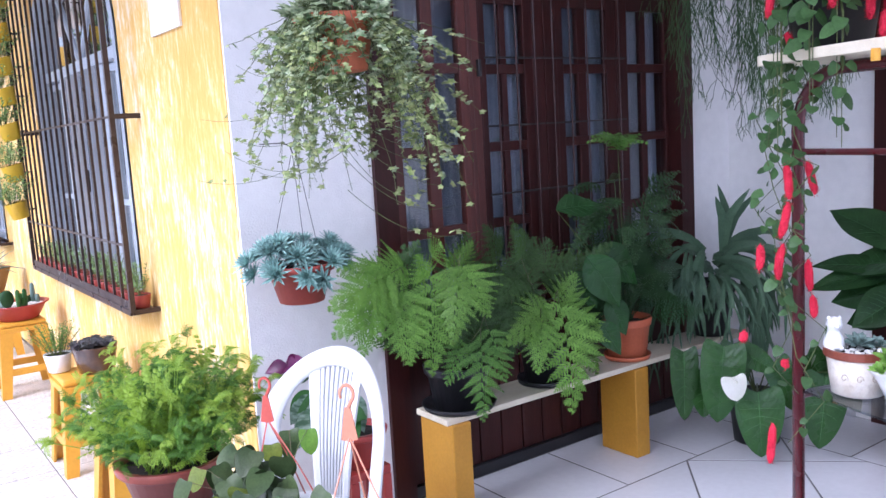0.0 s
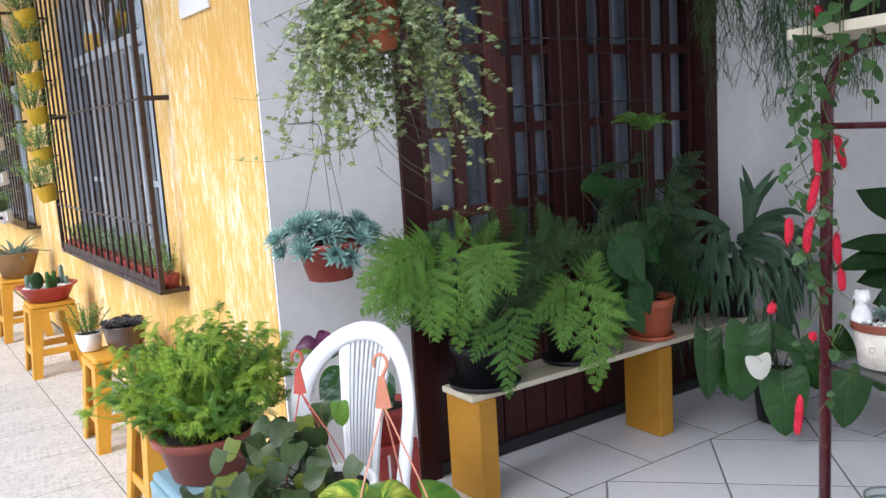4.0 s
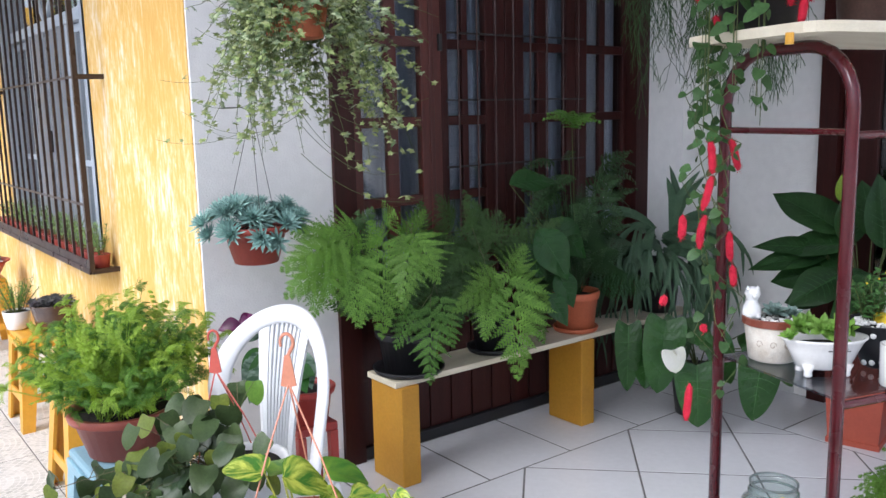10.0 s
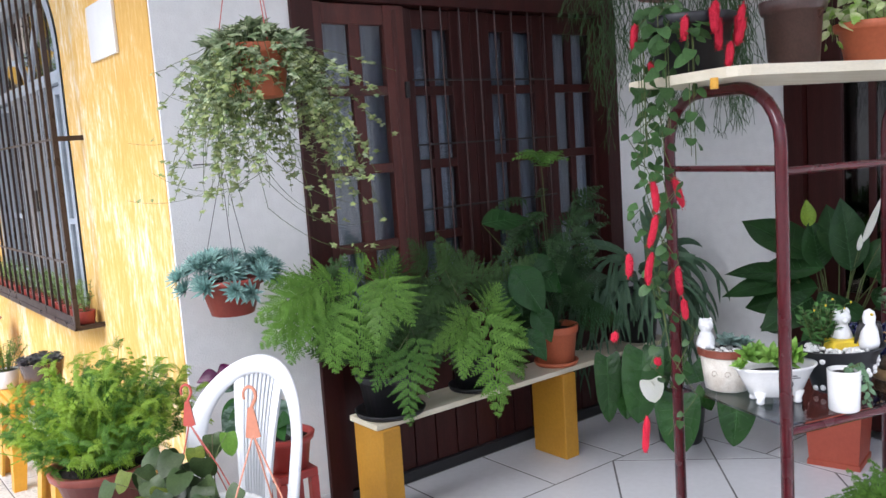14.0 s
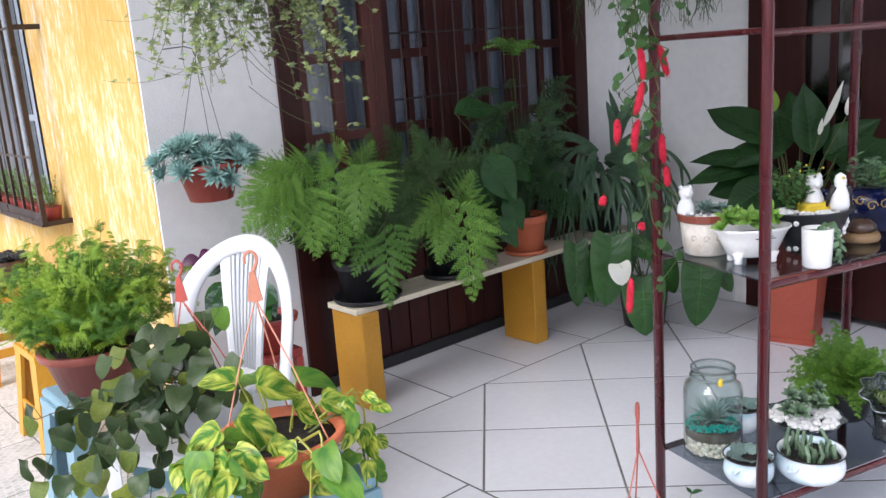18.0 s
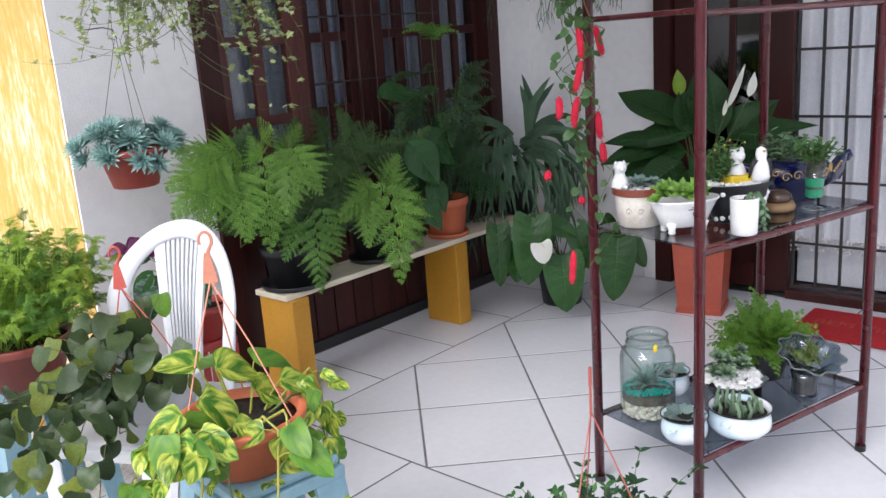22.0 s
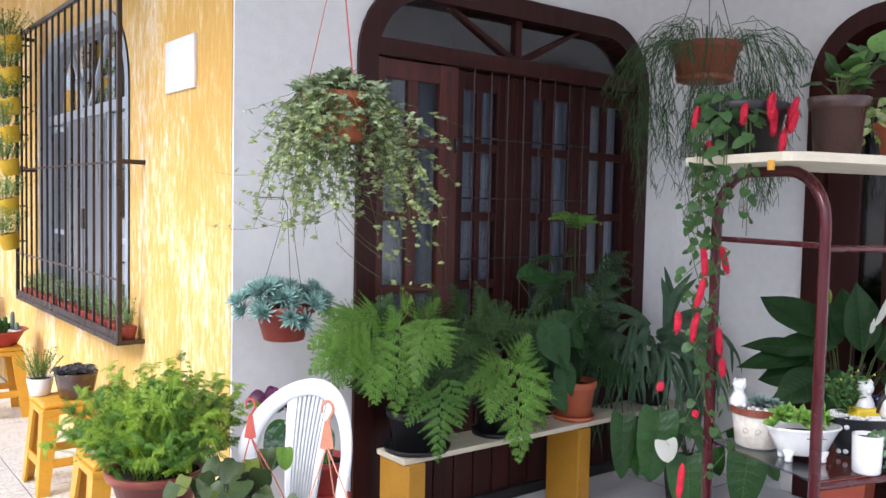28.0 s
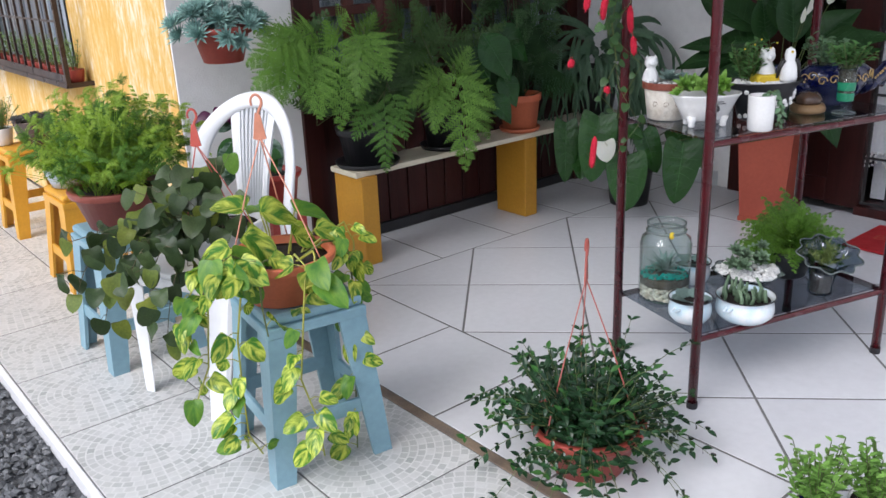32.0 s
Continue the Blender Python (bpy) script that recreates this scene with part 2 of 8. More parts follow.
def thing(name, label, category, at=(0, 0, 0), turn=0, group=""):
    ob = new(name)
    ob.empty_display_size = 0.05
    ob.matrix_world = pose(*at, 0, 0, turn)
    return tagged(ob, label, category, group)


def plate(outline, thick, to3):
    """An extruded flat outline: outline in 2D, to3(u, v, w) -> xyz, w from 0 to thick."""
    g = Geo()
    n = len(outline)
    g.add([to3(u, v, 0) for u, v in outline] + [to3(u, v, thick) for u, v in outline],
          [tuple(reversed(range(n))), tuple(range(n, 2 * n))] + [(i, (i + 1) % n, n + (i + 1) % n, n + i) for i in range(n)])
    return g


# ---- materials ----
def mat(name, col, rough=0.6, col2=None, scale=6.0, mix=0.5, fine=0.12, bump=0.0, bscale=80.0, metal=0.0, rand=0.0, island=0.0, trans=0.0, ior=1.45, stretch=None, coat=0.0, spec=0.5, thin=0.0, uv=False, bias=0.0):
    """A procedural surface: two colours mixed by large noise, a fine grain, a bump, and a change from object to object."""
    m = bpy.data.materials.new(name)
    m.use_nodes = True
    nt = m.node_tree
    b = nt.nodes["Principled BSDF"]
    N, L = nt.nodes.new, nt.links.new

    def noise_node(s, detail=4.0):
        n = N("ShaderNodeTexNoise")
        n.inputs["Scale"].default_value, n.inputs["Detail"].default_value = s, detail
        L(vec, n.inputs["Vector"])
        return n

    tc = N("ShaderNodeTexCoord")
    mp = N("ShaderNodeMapping")
    mp.inputs["Scale"].default_value = stretch or (1, 1, 1)
    info = N("ShaderNodeObjectInfo")
    L(tc.outputs["UV" if uv else "Object"], mp.inputs["Vector"])
    off = N("ShaderNodeVectorMath")
    off.operation = "ADD"
    L(mp.outputs[0], off.inputs[0])
    sc = N("ShaderNodeMath")
    sc.operation = "MULTIPLY"
    sc.inputs[1].default_value = 37.0
    L(info.outputs["Random"], sc.inputs[0])
    L(sc.outputs[0], off.inputs[1])
    vec = off.outputs[0]
    big = noise_node(scale)
    ramp = N("ShaderNodeValToRGB")
    ramp.color_ramp.elements[0].position, ramp.color_ramp.elements[1].position = 0.5 + bias - mix * 0.3, 0.5 + bias + mix * 0.3
    ramp.color_ramp.elements[0].color = (*col, 1)
    ramp.color_ramp.elements[1].color = (*(col2 or [c * 0.8 for c in col]), 1)
    L(big.outputs["Fac"], ramp.inputs["Fac"])
    small = noise_node(scale * 17, 3)
    hsv = N("ShaderNodeHueSaturation")
    L(ramp.outputs["Color"], hsv.inputs["Color"])
    val = N("ShaderNodeMapRange")
    val.inputs["From Min"].default_value, val.inputs["From Max"].default_value = 0.3, 0.7
    val.inputs["To Min"].default_value, val.inputs["To Max"].default_value = 1 - fine, 1 + fine
    L(small.outputs["Fac"], val.inputs["Value"])
    last = val.outputs[0]
    for amount, socket in ((rand, info.outputs["Random"]), (island, None)):
        if amount:
            if socket is None:
                socket = N("ShaderNodeNewGeometry").outputs["Random Per Island"]
            r = N("ShaderNodeMapRange")
            r.inputs["To Min"].default_value, r.inputs["To Max"].default_value = 1 - amount, 1 + amount
            L(socket, r.inputs["Value"])
            x = N("ShaderNodeMath")
            x.operation = "MULTIPLY"
            L(last, x.inputs[0])
            L(r.outputs[0], x.inputs[1])
            last = x.outputs[0]
    L(last, hsv.inputs["Value"])
    L(hsv.outputs[0], b.inputs["Base Color"])
    rr = N("ShaderNodeMapRange")
    rr.inputs["To Min"].default_value, rr.inputs["To Max"].default_value = max(0.02, rough - 0.12), min(1, rough + 0.12)
    L(big.outputs["Fac"], rr.inputs["Value"])
    L(rr.outputs[0], b.inputs["Roughness"])
    b.inputs["Metallic"].default_value = metal
    b.inputs["Specular IOR Level"].default_value = spec
    b.inputs["Coat Weight"].default_value = coat
    b.inputs["IOR"].default_value = ior
    if trans:
        b.inputs["Transmission Weight"].default_value = trans
    if thin:
        sh = N("ShaderNodeBsdfTranslucent")
        br = N("ShaderNodeHueSaturation")
        br.inputs["Value"].default_value = 1.6
        br.inputs["Saturation"].default_value = 1.1
        L(hsv.outputs[0], br.inputs["Color"])
        L(br.outputs[0], sh.inputs["Color"])
        ms = N("ShaderNodeMixShader")
        ms.inputs[0].default_value = thin
        L(b.outputs[0], ms.inputs[1])
        L(sh.outputs[0], ms.inputs[2])
        L(ms.outputs[0], nt.nodes["Material Output"].inputs["Surface"])
    if bump:
        bn = noise_node(bscale, 5)
        bp = N("ShaderNodeBump")
        bp.inputs["Strength"].default_value, bp.inputs["Distance"].default_value = bump, 0.01
        L(bn.outputs["Fac"], bp.inputs["Height"])
        L(bp.outputs[0], b.inputs["Normal"])
    return m


def leaf_mat(name, col, col2, **k):
    k = {"rough": 0.46, "spec": 0.3, "scale": 9, "mix": 0.6, "fine": 0.15, "thin": 0.22, "rand": 0.18, "bump": 0.15, "bscale": 60, **k}
    return mat(name, col, col2=col2, **k)



def thin_glass(name, tint, ior):
    """A thin sheet of clear glass that mirrors more at a glancing angle."""
    m = bpy.data.materials.new(name)
    m.use_nodes = True
    nt = m.node_tree
    nt.nodes.remove(nt.nodes["Principled BSDF"])
    clear, shine, lw, power, gain, mix = (nt.nodes.new("ShaderNode" + k) for k in ("BsdfTransparent", "BsdfGlossy", "LayerWeight", "Math", "Math", "MixShader"))
    clear.inputs["Color"].default_value = (*tint, 1)
    shine.inputs["Roughness"].default_value = 0.04
    lw.inputs["Blend"].default_value = 0.5
    power.operation, power.inputs[1].default_value = "POWER", 4.0
    gain.operation, gain.inputs[1].default_value, gain.inputs[2].default_value = "MULTIPLY_ADD", 0.9, 0.06 * (ior - 1) / 0.5
    nt.links.new(lw.outputs["Facing"], power.inputs[0])
    nt.links.new(power.outputs[0], gain.inputs[0])
    nt.links.new(gain.outputs[0], mix.inputs[0])
    nt.links.new(clear.outputs[0], mix.inputs[1])
    nt.links.new(shine.outputs[0], mix.inputs[2])
    nt.links.new(mix.outputs[0], nt.nodes["Material Output"].inputs["Surface"])
    return m


M = {}
M["white_wall"] = mat("white_wall_paint", (0.83, 0.825, 0.815), 0.75, (0.77, 0.765, 0.76), 1.3, 0.9, 0.03, 0.25, 140)
M["ceiling"] = mat("ceiling_paint", (0.88, 0.87, 0.85), 0.8, (0.83, 0.82, 0.80), 1.0, 0.9, 0.02, 0.1, 90)
M["far_yellow"] = mat("plain_yellow_paint", (0.74, 0.46, 0.085), 0.75, (0.68, 0.41, 0.07), 1.0, 0.9, 0.04, 0.2, 90)
M["base_white"] = mat("white_skirting_tile", (0.68, 0.69, 0.7), 0.35, (0.62, 0.63, 0.65), 5, 0.8, 0.03)
M["dark_wood"] = mat("dark_red_varnished_wood", (0.045, 0.0098, 0.008), 0.42, (0.027, 0.006, 0.0052), 3, 0.7, 0.2, 0.12, 40, stretch=(9, 9, 0.7), rand=0.1, spec=0.3)
M["red_wood"] = mat("reddish_varnished_wood", (0.084, 0.0175, 0.012), 0.40, (0.050, 0.011, 0.008), 3, 0.7, 0.18, 0.12, 40, stretch=(9, 9, 0.7), rand=0.1)
M["curtain"] = mat("white_curtain_cloth", (0.82, 0.83, 0.845), 0.9, (0.74, 0.755, 0.78), 4, 0.7, 0.05, thin=0.35)
M["blue_curtain"] = mat("blue_grey_curtain_cloth", (0.235, 0.265, 0.32), 0.9, (0.14, 0.16, 0.20), 7, 0.7, 0.06, stretch=(3, 3, 0.4))
M["black_iron"] = mat("black_painted_iron", (0.018, 0.017, 0.018), 0.45, (0.03, 0.027, 0.026), 12, 0.6, 0.2)
M["brown_iron"] = mat("brown_painted_iron", (0.035, 0.022, 0.02), 0.3, (0.035, 0.02, 0.017), 10, 0.6, 0.2)
M["bar_iron"] = mat("glossy_brown_bar_paint", (0.06, 0.03, 0.028), 0.22, (0.045, 0.022, 0.02), 10, 0.6, 0.1, spec=0.6)
M["maroon_steel"] = mat("glossy_maroon_steel", (0.078, 0.007, 0.011), 0.26, (0.055, 0.005, 0.008), 9, 0.6, 0.1, coat=0.25, spec=0.4)
M["grey_alu"] = mat("grey_blue_window_metal", (0.46, 0.51, 0.57), 0.4, (0.38, 0.43, 0.48), 6, 0.6, 0.08, metal=0.3)
M["glass"] = thin_glass("clear_window_glass", (0.94, 0.96, 0.98), 1.5)
M["smoke_glass"] = thin_glass("smoked_shelf_glass", (0.56, 0.60, 0.65), 1.6)
M["bottle_glass"] = thin_glass("jar_glass", (0.90, 0.94, 0.93), 1.35)
# dark colour in place of the missing light indoors
M["dark_room"] = mat("unlit_room_wall", (0.12, 0.11, 0.105), 0.9, (0.09, 0.08, 0.08), 2, 0.6, 0.1)
M["tile"] = mat("pale_grey_glazed_floor_tile", (0.65, 0.655, 0.67), 0.2, (0.60, 0.605, 0.62), 2.2, 0.9, 0.025, 0.04, 30, rand=0.025, spec=0.45)
M["grout"] = mat("grey_grout", (0.17, 0.165, 0.16), 0.9, (0.11, 0.105, 0.1), 5, 0.8, 0.2)
M["path_tile"] = mat("cream_walkway_tile", (0.82, 0.82, 0.825), 0.35, (0.75, 0.75, 0.75), 3, 0.8, 0.05, 0.05, 40, rand=0.04)
M["brown_edge"] = mat("brown_stone_edge", (0.22, 0.16, 0.11), 0.7, (0.14, 0.11, 0.09), 12, 0.7, 0.15)
M["gravel"] = mat("grey_gravel_bed", (0.10, 0.105, 0.11), 0.9, (0.05, 0.052, 0.056), 30, 0.8, 0.3, 1.0, 60)
M["stone"] = mat("grey_pebble", (0.17, 0.175, 0.18), 0.85, (0.10, 0.105, 0.11), 40, 0.6, 0.2, island=0.45)
M["ochre"] = mat("ochre_painted_block", (0.50, 0.25, 0.022), 0.55, (0.43, 0.205, 0.018), 5, 0.8, 0.06, 0.15, 50)
M["board"] = mat("pale_cream_board", (0.70, 0.64, 0.50), 0.5, (0.60, 0.53, 0.39), 3, 0.8, 0.05, 0.06, 40, stretch=(1, 7, 7))
M["white_plastic"] = mat("white_plastic", (0.76, 0.77, 0.78), 0.32, (0.71, 0.72, 0.74), 3, 0.8, 0.02, 0.03, 60)
M["blue_plastic"] = mat("blue_grey_plastic", (0.22, 0.36, 0.42), 0.42, (0.18, 0.31, 0.37), 4, 0.7, 0.05, 0.05, 70)
M["yellow_plastic"] = mat("mustard_yellow_plastic", (0.62, 0.32, 0.03), 0.42, (0.54, 0.27, 0.024), 4, 0.7, 0.05, 0.05, 70)
M["terracotta"] = mat("terracotta_plastic", (0.55, 0.155, 0.07), 0.5, (0.47, 0.12, 0.055), 6, 0.7, 0.06, 0.05, 50)
M["red_plastic"] = mat("dark_red_plastic", (0.33, 0.06, 0.042), 0.45, (0.27, 0.045, 0.033), 6, 0.7, 0.08, 0.05, 50)
M["brick_red"] = mat("brick_red_planter", (0.36, 0.075, 0.04), 0.5, (0.30, 0.058, 0.033), 4, 0.7, 0.06, 0.05, 50)
M["black_plastic"] = mat("black_plastic", (0.012, 0.012, 0.014), 0.4, (0.02, 0.02, 0.022), 8, 0.6, 0.15)
M["soil"] = mat("dark_potting_soil", (0.02, 0.014, 0.010), 0.95, (0.011, 0.008, 0.006), 25, 0.7, 0.3, 0.8, 90)
M["white_glaze"] = mat("white_glazed_ceramic", (0.80, 0.79, 0.77), 0.18, (0.74, 0.73, 0.7), 8, 0.7, 0.03, coat=0.3)
M["mat_red"] = mat("red_doormat", (0.42, 0.012, 0.016), 0.95, (0.34, 0.009, 0.012), 20, 0.7, 0.2, 0.5, 300)
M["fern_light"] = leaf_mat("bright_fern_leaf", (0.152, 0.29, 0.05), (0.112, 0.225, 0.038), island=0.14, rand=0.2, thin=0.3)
# darker copy of the fern green, standing in for shade inside the ferns
M["fern_shaded"] = leaf_mat("shaded_fern_leaf", (0.055, 0.108, 0.030), (0.037, 0.076, 0.021), island=0.14)
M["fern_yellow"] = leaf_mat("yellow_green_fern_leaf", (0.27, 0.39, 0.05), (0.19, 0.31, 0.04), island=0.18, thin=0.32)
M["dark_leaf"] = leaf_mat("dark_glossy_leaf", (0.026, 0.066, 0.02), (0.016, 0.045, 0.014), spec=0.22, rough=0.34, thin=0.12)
M["mid_leaf"] = leaf_mat("mid_green_leaf", (0.045, 0.14, 0.03), (0.03, 0.10, 0.022))
M["ivy_leaf"] = leaf_mat("ivy_leaf", (0.105, 0.175, 0.072), (0.42, 0.47, 0.30), scale=70, mix=0.5, island=0.35)
M["succulent"] = leaf_mat("blue_green_succulent", (0.27, 0.41, 0.37), (0.19, 0.32, 0.29), rough=0.6, island=0.2, thin=0.1)
M["stem"] = leaf_mat("green_stem", (0.10, 0.13, 0.04), (0.07, 0.09, 0.03), thin=0.0)
M["orange_wire"] = mat("orange_plastic_hanger", (0.58, 0.24, 0.15), 0.4, (0.50, 0.20, 0.12), 8, 0.6, 0.05)
M["dark_red_wire"] = mat("dark_red_plastic_hanger", (0.36, 0.085, 0.065), 0.4, (0.30, 0.07, 0.05), 8, 0.6, 0.05)
M["red_wire"] = mat("red_plastic_hanger", (0.50, 0.10, 0.07), 0.4, (0.44, 0.08, 0.06), 8, 0.6, 0.05)
M["chenille"] = mat("red_fuzzy_flower", (0.66, 0.022, 0.055), 0.95, (0.54, 0.014, 0.04), 60, 0.6, 0.25, 0.8, 220)

# ---- plan ----
XW, YW, XD, XG = 1.005, 3.275, 3.78, 0.14   # yellow wall, window wall, door wall, gravel edge
YF, CEIL = 13.3, 3.0                         # far wall, ceiling
SAY, SBX, TD = 2.785, 1.482, 0.6435          # the tile field's two edges, a tile's diagonal


def yellow_streaks():
    """Ochre render combed downwards: pale broken streaks, thick in some patches and thin in others."""
    m = bpy.data.materials.new("ochre_streaked_render")
    m.use_nodes = True
    nt = m.node_tree
    N, L = nt.nodes.new, nt.links.new
    b = nt.nodes["Principled BSDF"]
    tc = N("ShaderNodeTexCoord")

    def grain(stretch, scale, detail, rough=0.5):
        mp, n = N("ShaderNodeMapping"), N("ShaderNodeTexNoise")
        mp.inputs["Scale"].default_value = stretch
        L(tc.outputs["Object"], mp.inputs["Vector"])
        L(mp.outputs[0], n.inputs["Vector"])
        n.inputs["Scale"].default_value, n.inputs["Detail"].default_value, n.inputs["Roughness"].default_value = scale, detail, rough
        n.inputs["Distortion"].default_value = 0.6
        return n.outputs["Fac"]

    def combine(op, p, q):
        n = N("ShaderNodeMath")
        n.operation = op
        for i, s in enumerate((p, q)):
            if isinstance(s, float):
                n.inputs[i].default_value = s
            else:
                L(s, n.inputs[i])
        return n.outputs[0]

    streak = grain((1, 1, 0.27), 36, 4.0, 0.62)
    patch = grain((1, 1, 0.35), 3.6, 3.0)
    fleck = grain((1, 1, 0.45), 95, 2.0)
    total = combine("ADD", combine("MULTIPLY", streak, 0.62), combine("ADD", combine("MULTIPLY", patch, 0.42), combine("MULTIPLY", fleck, 0.14)))
    ramp = N("ShaderNodeValToRGB")
    e = ramp.color_ramp.elements
    e[0].position, e[0].color = 0.40, (0.60, 0.345, 0.075, 1)
    e[1].position, e[1].color = 0.73, (0.77, 0.67, 0.49, 1)
    k = e.new(0.545)
    k.color = (0.65, 0.395, 0.10, 1)
    k = e.new(0.62)
    k.color = (0.70, 0.47, 0.17, 1)
    L(total, ramp.inputs["Fac"])
    L(ramp.outputs[0], b.inputs["Base Color"])
    b.inputs["Roughness"].default_value = 0.82
    bp = N("ShaderNodeBump")
    bp.inputs["Strength"].default_value, bp.inputs["Distance"].default_value = 0.4, 0.012
    L(total, bp.inputs["Height"])
    L(bp.outputs[0], b.inputs["Normal"])
    return m


M["yellow"] = yellow_streaks()


def fillet(cu, cv, su, sv, r, n=7):
    """The spandrel that rounds an opening's corner at (cu, cv); su, sv point into the opening."""
    arc = [(cu + su * r - su * r * math.cos(math.pi / 2 * i / n), cv + sv * r - sv * r * math.sin(math.pi / 2 * i / n)) for i in range(n + 1)]
    return [(cu, cv)] + arc[::-1]


def pierced(u0, u1, v0, v1, openings, to3, thick):
    """A wall sheet with openings (a, b, low, high, corner radius), sorted along u."""
    g = Geo()

    def rect(a, b, c, d):
        if b - a > 1e-4 and d - c > 1e-4:
            p = plate([(a, c), (b, c), (b, d), (a, d)], thick, to3)
            g.add(p.v, p.f)

    last = u0
    for a, b, lo, hi, r in openings:
        rect(last, a, v0, v1)
        rect(a, b, v0, lo)
        rect(a, b, hi, v1)
        for cu, su in ((a, 1), (b, -1)):
            if r:
                p = plate(fillet(cu, hi, su, -1, r), thick, to3)
                g.add(p.v, p.f)
        last = b
    rect(last, u1, v0, v1)
    return g


WX0, WX1, WTOP, WR = 1.57, 3.45, 2.46, 0.36     # window wall opening
DY0, DY1 = 0.55, 2.47                            # front door opening
wall_n = pierced(XW + 0.004, XD + 0.2, 0, CEIL, [(WX0, WX1, 0.0, WTOP, WR)], lambda u, v, w: (u, YW + w, v), 0.2).make("wall_north", M["white_wall"])
tagged(wall_n, "white painted porch wall with an arched opening", "wall", kind="structure")
wall_e = pierced(-3.0, YW, 0, CEIL, [(DY0, DY1, 0.0, 2.46, 0.36)], lambda u, v, w: (XD + w, u, v), 0.2).make("wall_east", M["white_wall"])
tagged(wall_e, "white painted porch wall with an arched doorway", "wall", kind="structure")
wall_y = pierced(YW + 0.012, YF, 0, CEIL, [(4.50, 6.38, 0.80, 2.46, 0.42), (8.28, 10.35, 0.83, 2.46, 0.4), (11.9, 13.1, 0, 2.15, 0)], lambda u, v, w: (XW + w, u, v), 0.2)
wall_y = wall_y.make("wall_west", M["yellow"])
tagged(wall_y, "ochre streaked textured wall with barred windows", "wall", kind="structure")
far = Geo().box(-0.9, XW, YF, YF + 0.15, 0, CEIL).make("wall_far", M["far_yellow"])
tagged(far, "plain mustard yellow wall at the end of the walkway", "wall", kind="structure")
ceil = Geo().box(-0.35, XD + 0.2, -0.5, YF + 0.15, CEIL + 0.003, CEIL + 0.15).make("ceiling", M["ceiling"])
tagged(ceil, "white painted flat porch ceiling", "ceiling", kind="structure")

# skirting along the door wall and beside the window
for name, b in (("baseboard", (XD - 0.012, XD, DY1 + 0.09, YW, 0, 0.085)), ("baseboard", (WX1 + 0.02, XD - 0.012, YW - 0.012, YW, 0, 0.085)), ("baseboard", (XW + 0.01, WX0 - 0.02, YW - 0.012, YW, 0, 0.085))):
    tagged(Geo().box(*b, b=0.003).make(name, M["base_white"]), "white tile skirting", "baseboard", kind="structure")

# closed rooms behind the openings; their dimness is put into a dark wall colour
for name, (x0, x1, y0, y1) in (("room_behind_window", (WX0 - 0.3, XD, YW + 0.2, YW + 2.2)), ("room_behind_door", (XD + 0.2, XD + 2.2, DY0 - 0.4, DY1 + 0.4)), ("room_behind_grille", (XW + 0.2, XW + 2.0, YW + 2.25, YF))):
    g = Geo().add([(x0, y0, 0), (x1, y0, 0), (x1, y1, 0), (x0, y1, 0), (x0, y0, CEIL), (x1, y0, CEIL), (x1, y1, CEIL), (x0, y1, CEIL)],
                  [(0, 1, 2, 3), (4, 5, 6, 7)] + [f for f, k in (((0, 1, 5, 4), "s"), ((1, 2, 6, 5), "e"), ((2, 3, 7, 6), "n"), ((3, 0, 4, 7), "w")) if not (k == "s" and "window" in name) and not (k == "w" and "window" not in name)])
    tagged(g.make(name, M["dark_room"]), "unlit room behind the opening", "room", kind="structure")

# ground, walkway and floor slabs
# ground beyond view, made pale to bounce daylight up to the ceiling
M["yard"] = mat("pale_bounce_ground", (0.58, 0.57, 0.555), 0.85, (0.50, 0.49, 0.475), 0.7, 0.9, 0.08, 0.2, 40)
ground = Geo().box(-60, 60, -60, 60, -0.3, -0.07).make("ground", M["yard"])
tagged(ground, "pale ground out of view, added to bounce light upwards", "ground", kind="structure")
for a, b in ((-3.0, 3.55), (6.4, YF)):
    bed = Geo().box(-0.75, XG - 0.02, a, b, -0.07, -0.055).make("gravel_bed", M["gravel"])
    tagged(bed, "bed of dark grey gravel along the walkway", "ground", kind="structure")
cross = Geo().box(-2.2, XG - 0.02, 3.55, 6.4, -0.069, -0.002, 0.003).make("pavement", M["path_tile"])
tagged(cross, "pale paved crossing beside the walkway", "pavement", kind="structure")
floor = Geo().box(XW + 0.02, XD, -3.0, YW + 0.2, -0.08, -0.0012).make("floor", M["grout"])
tagged(floor, "porch floor of pale tiles laid diagonally with dark joints", "floor", kind="structure")
pave = Geo().box(XG, XW - 0.015, -3.0, YF, -0.09, -0.0012).make("pavement", M["grout"])
tagged(pave, "walkway of cream tiles with a mosaic print", "pavement", kind="structure")
edge = Geo().box(XW - 0.015, XW + 0.02, -3.0, YW - 0.004, -0.08, 0.001, 0.003).make("trim", M["brown_edge"])
tagged(edge, "brown edge strip between porch and walkway", "trim", kind="structure")
kerb = Geo().box(XG - 0.02, XG, -3.0, YF, -0.09, -0.001, 0.004).make("kerb", M["path_tile"])
tagged(kerb, "pale edge of the walkway against the gravel", "kerb", kind="structure")


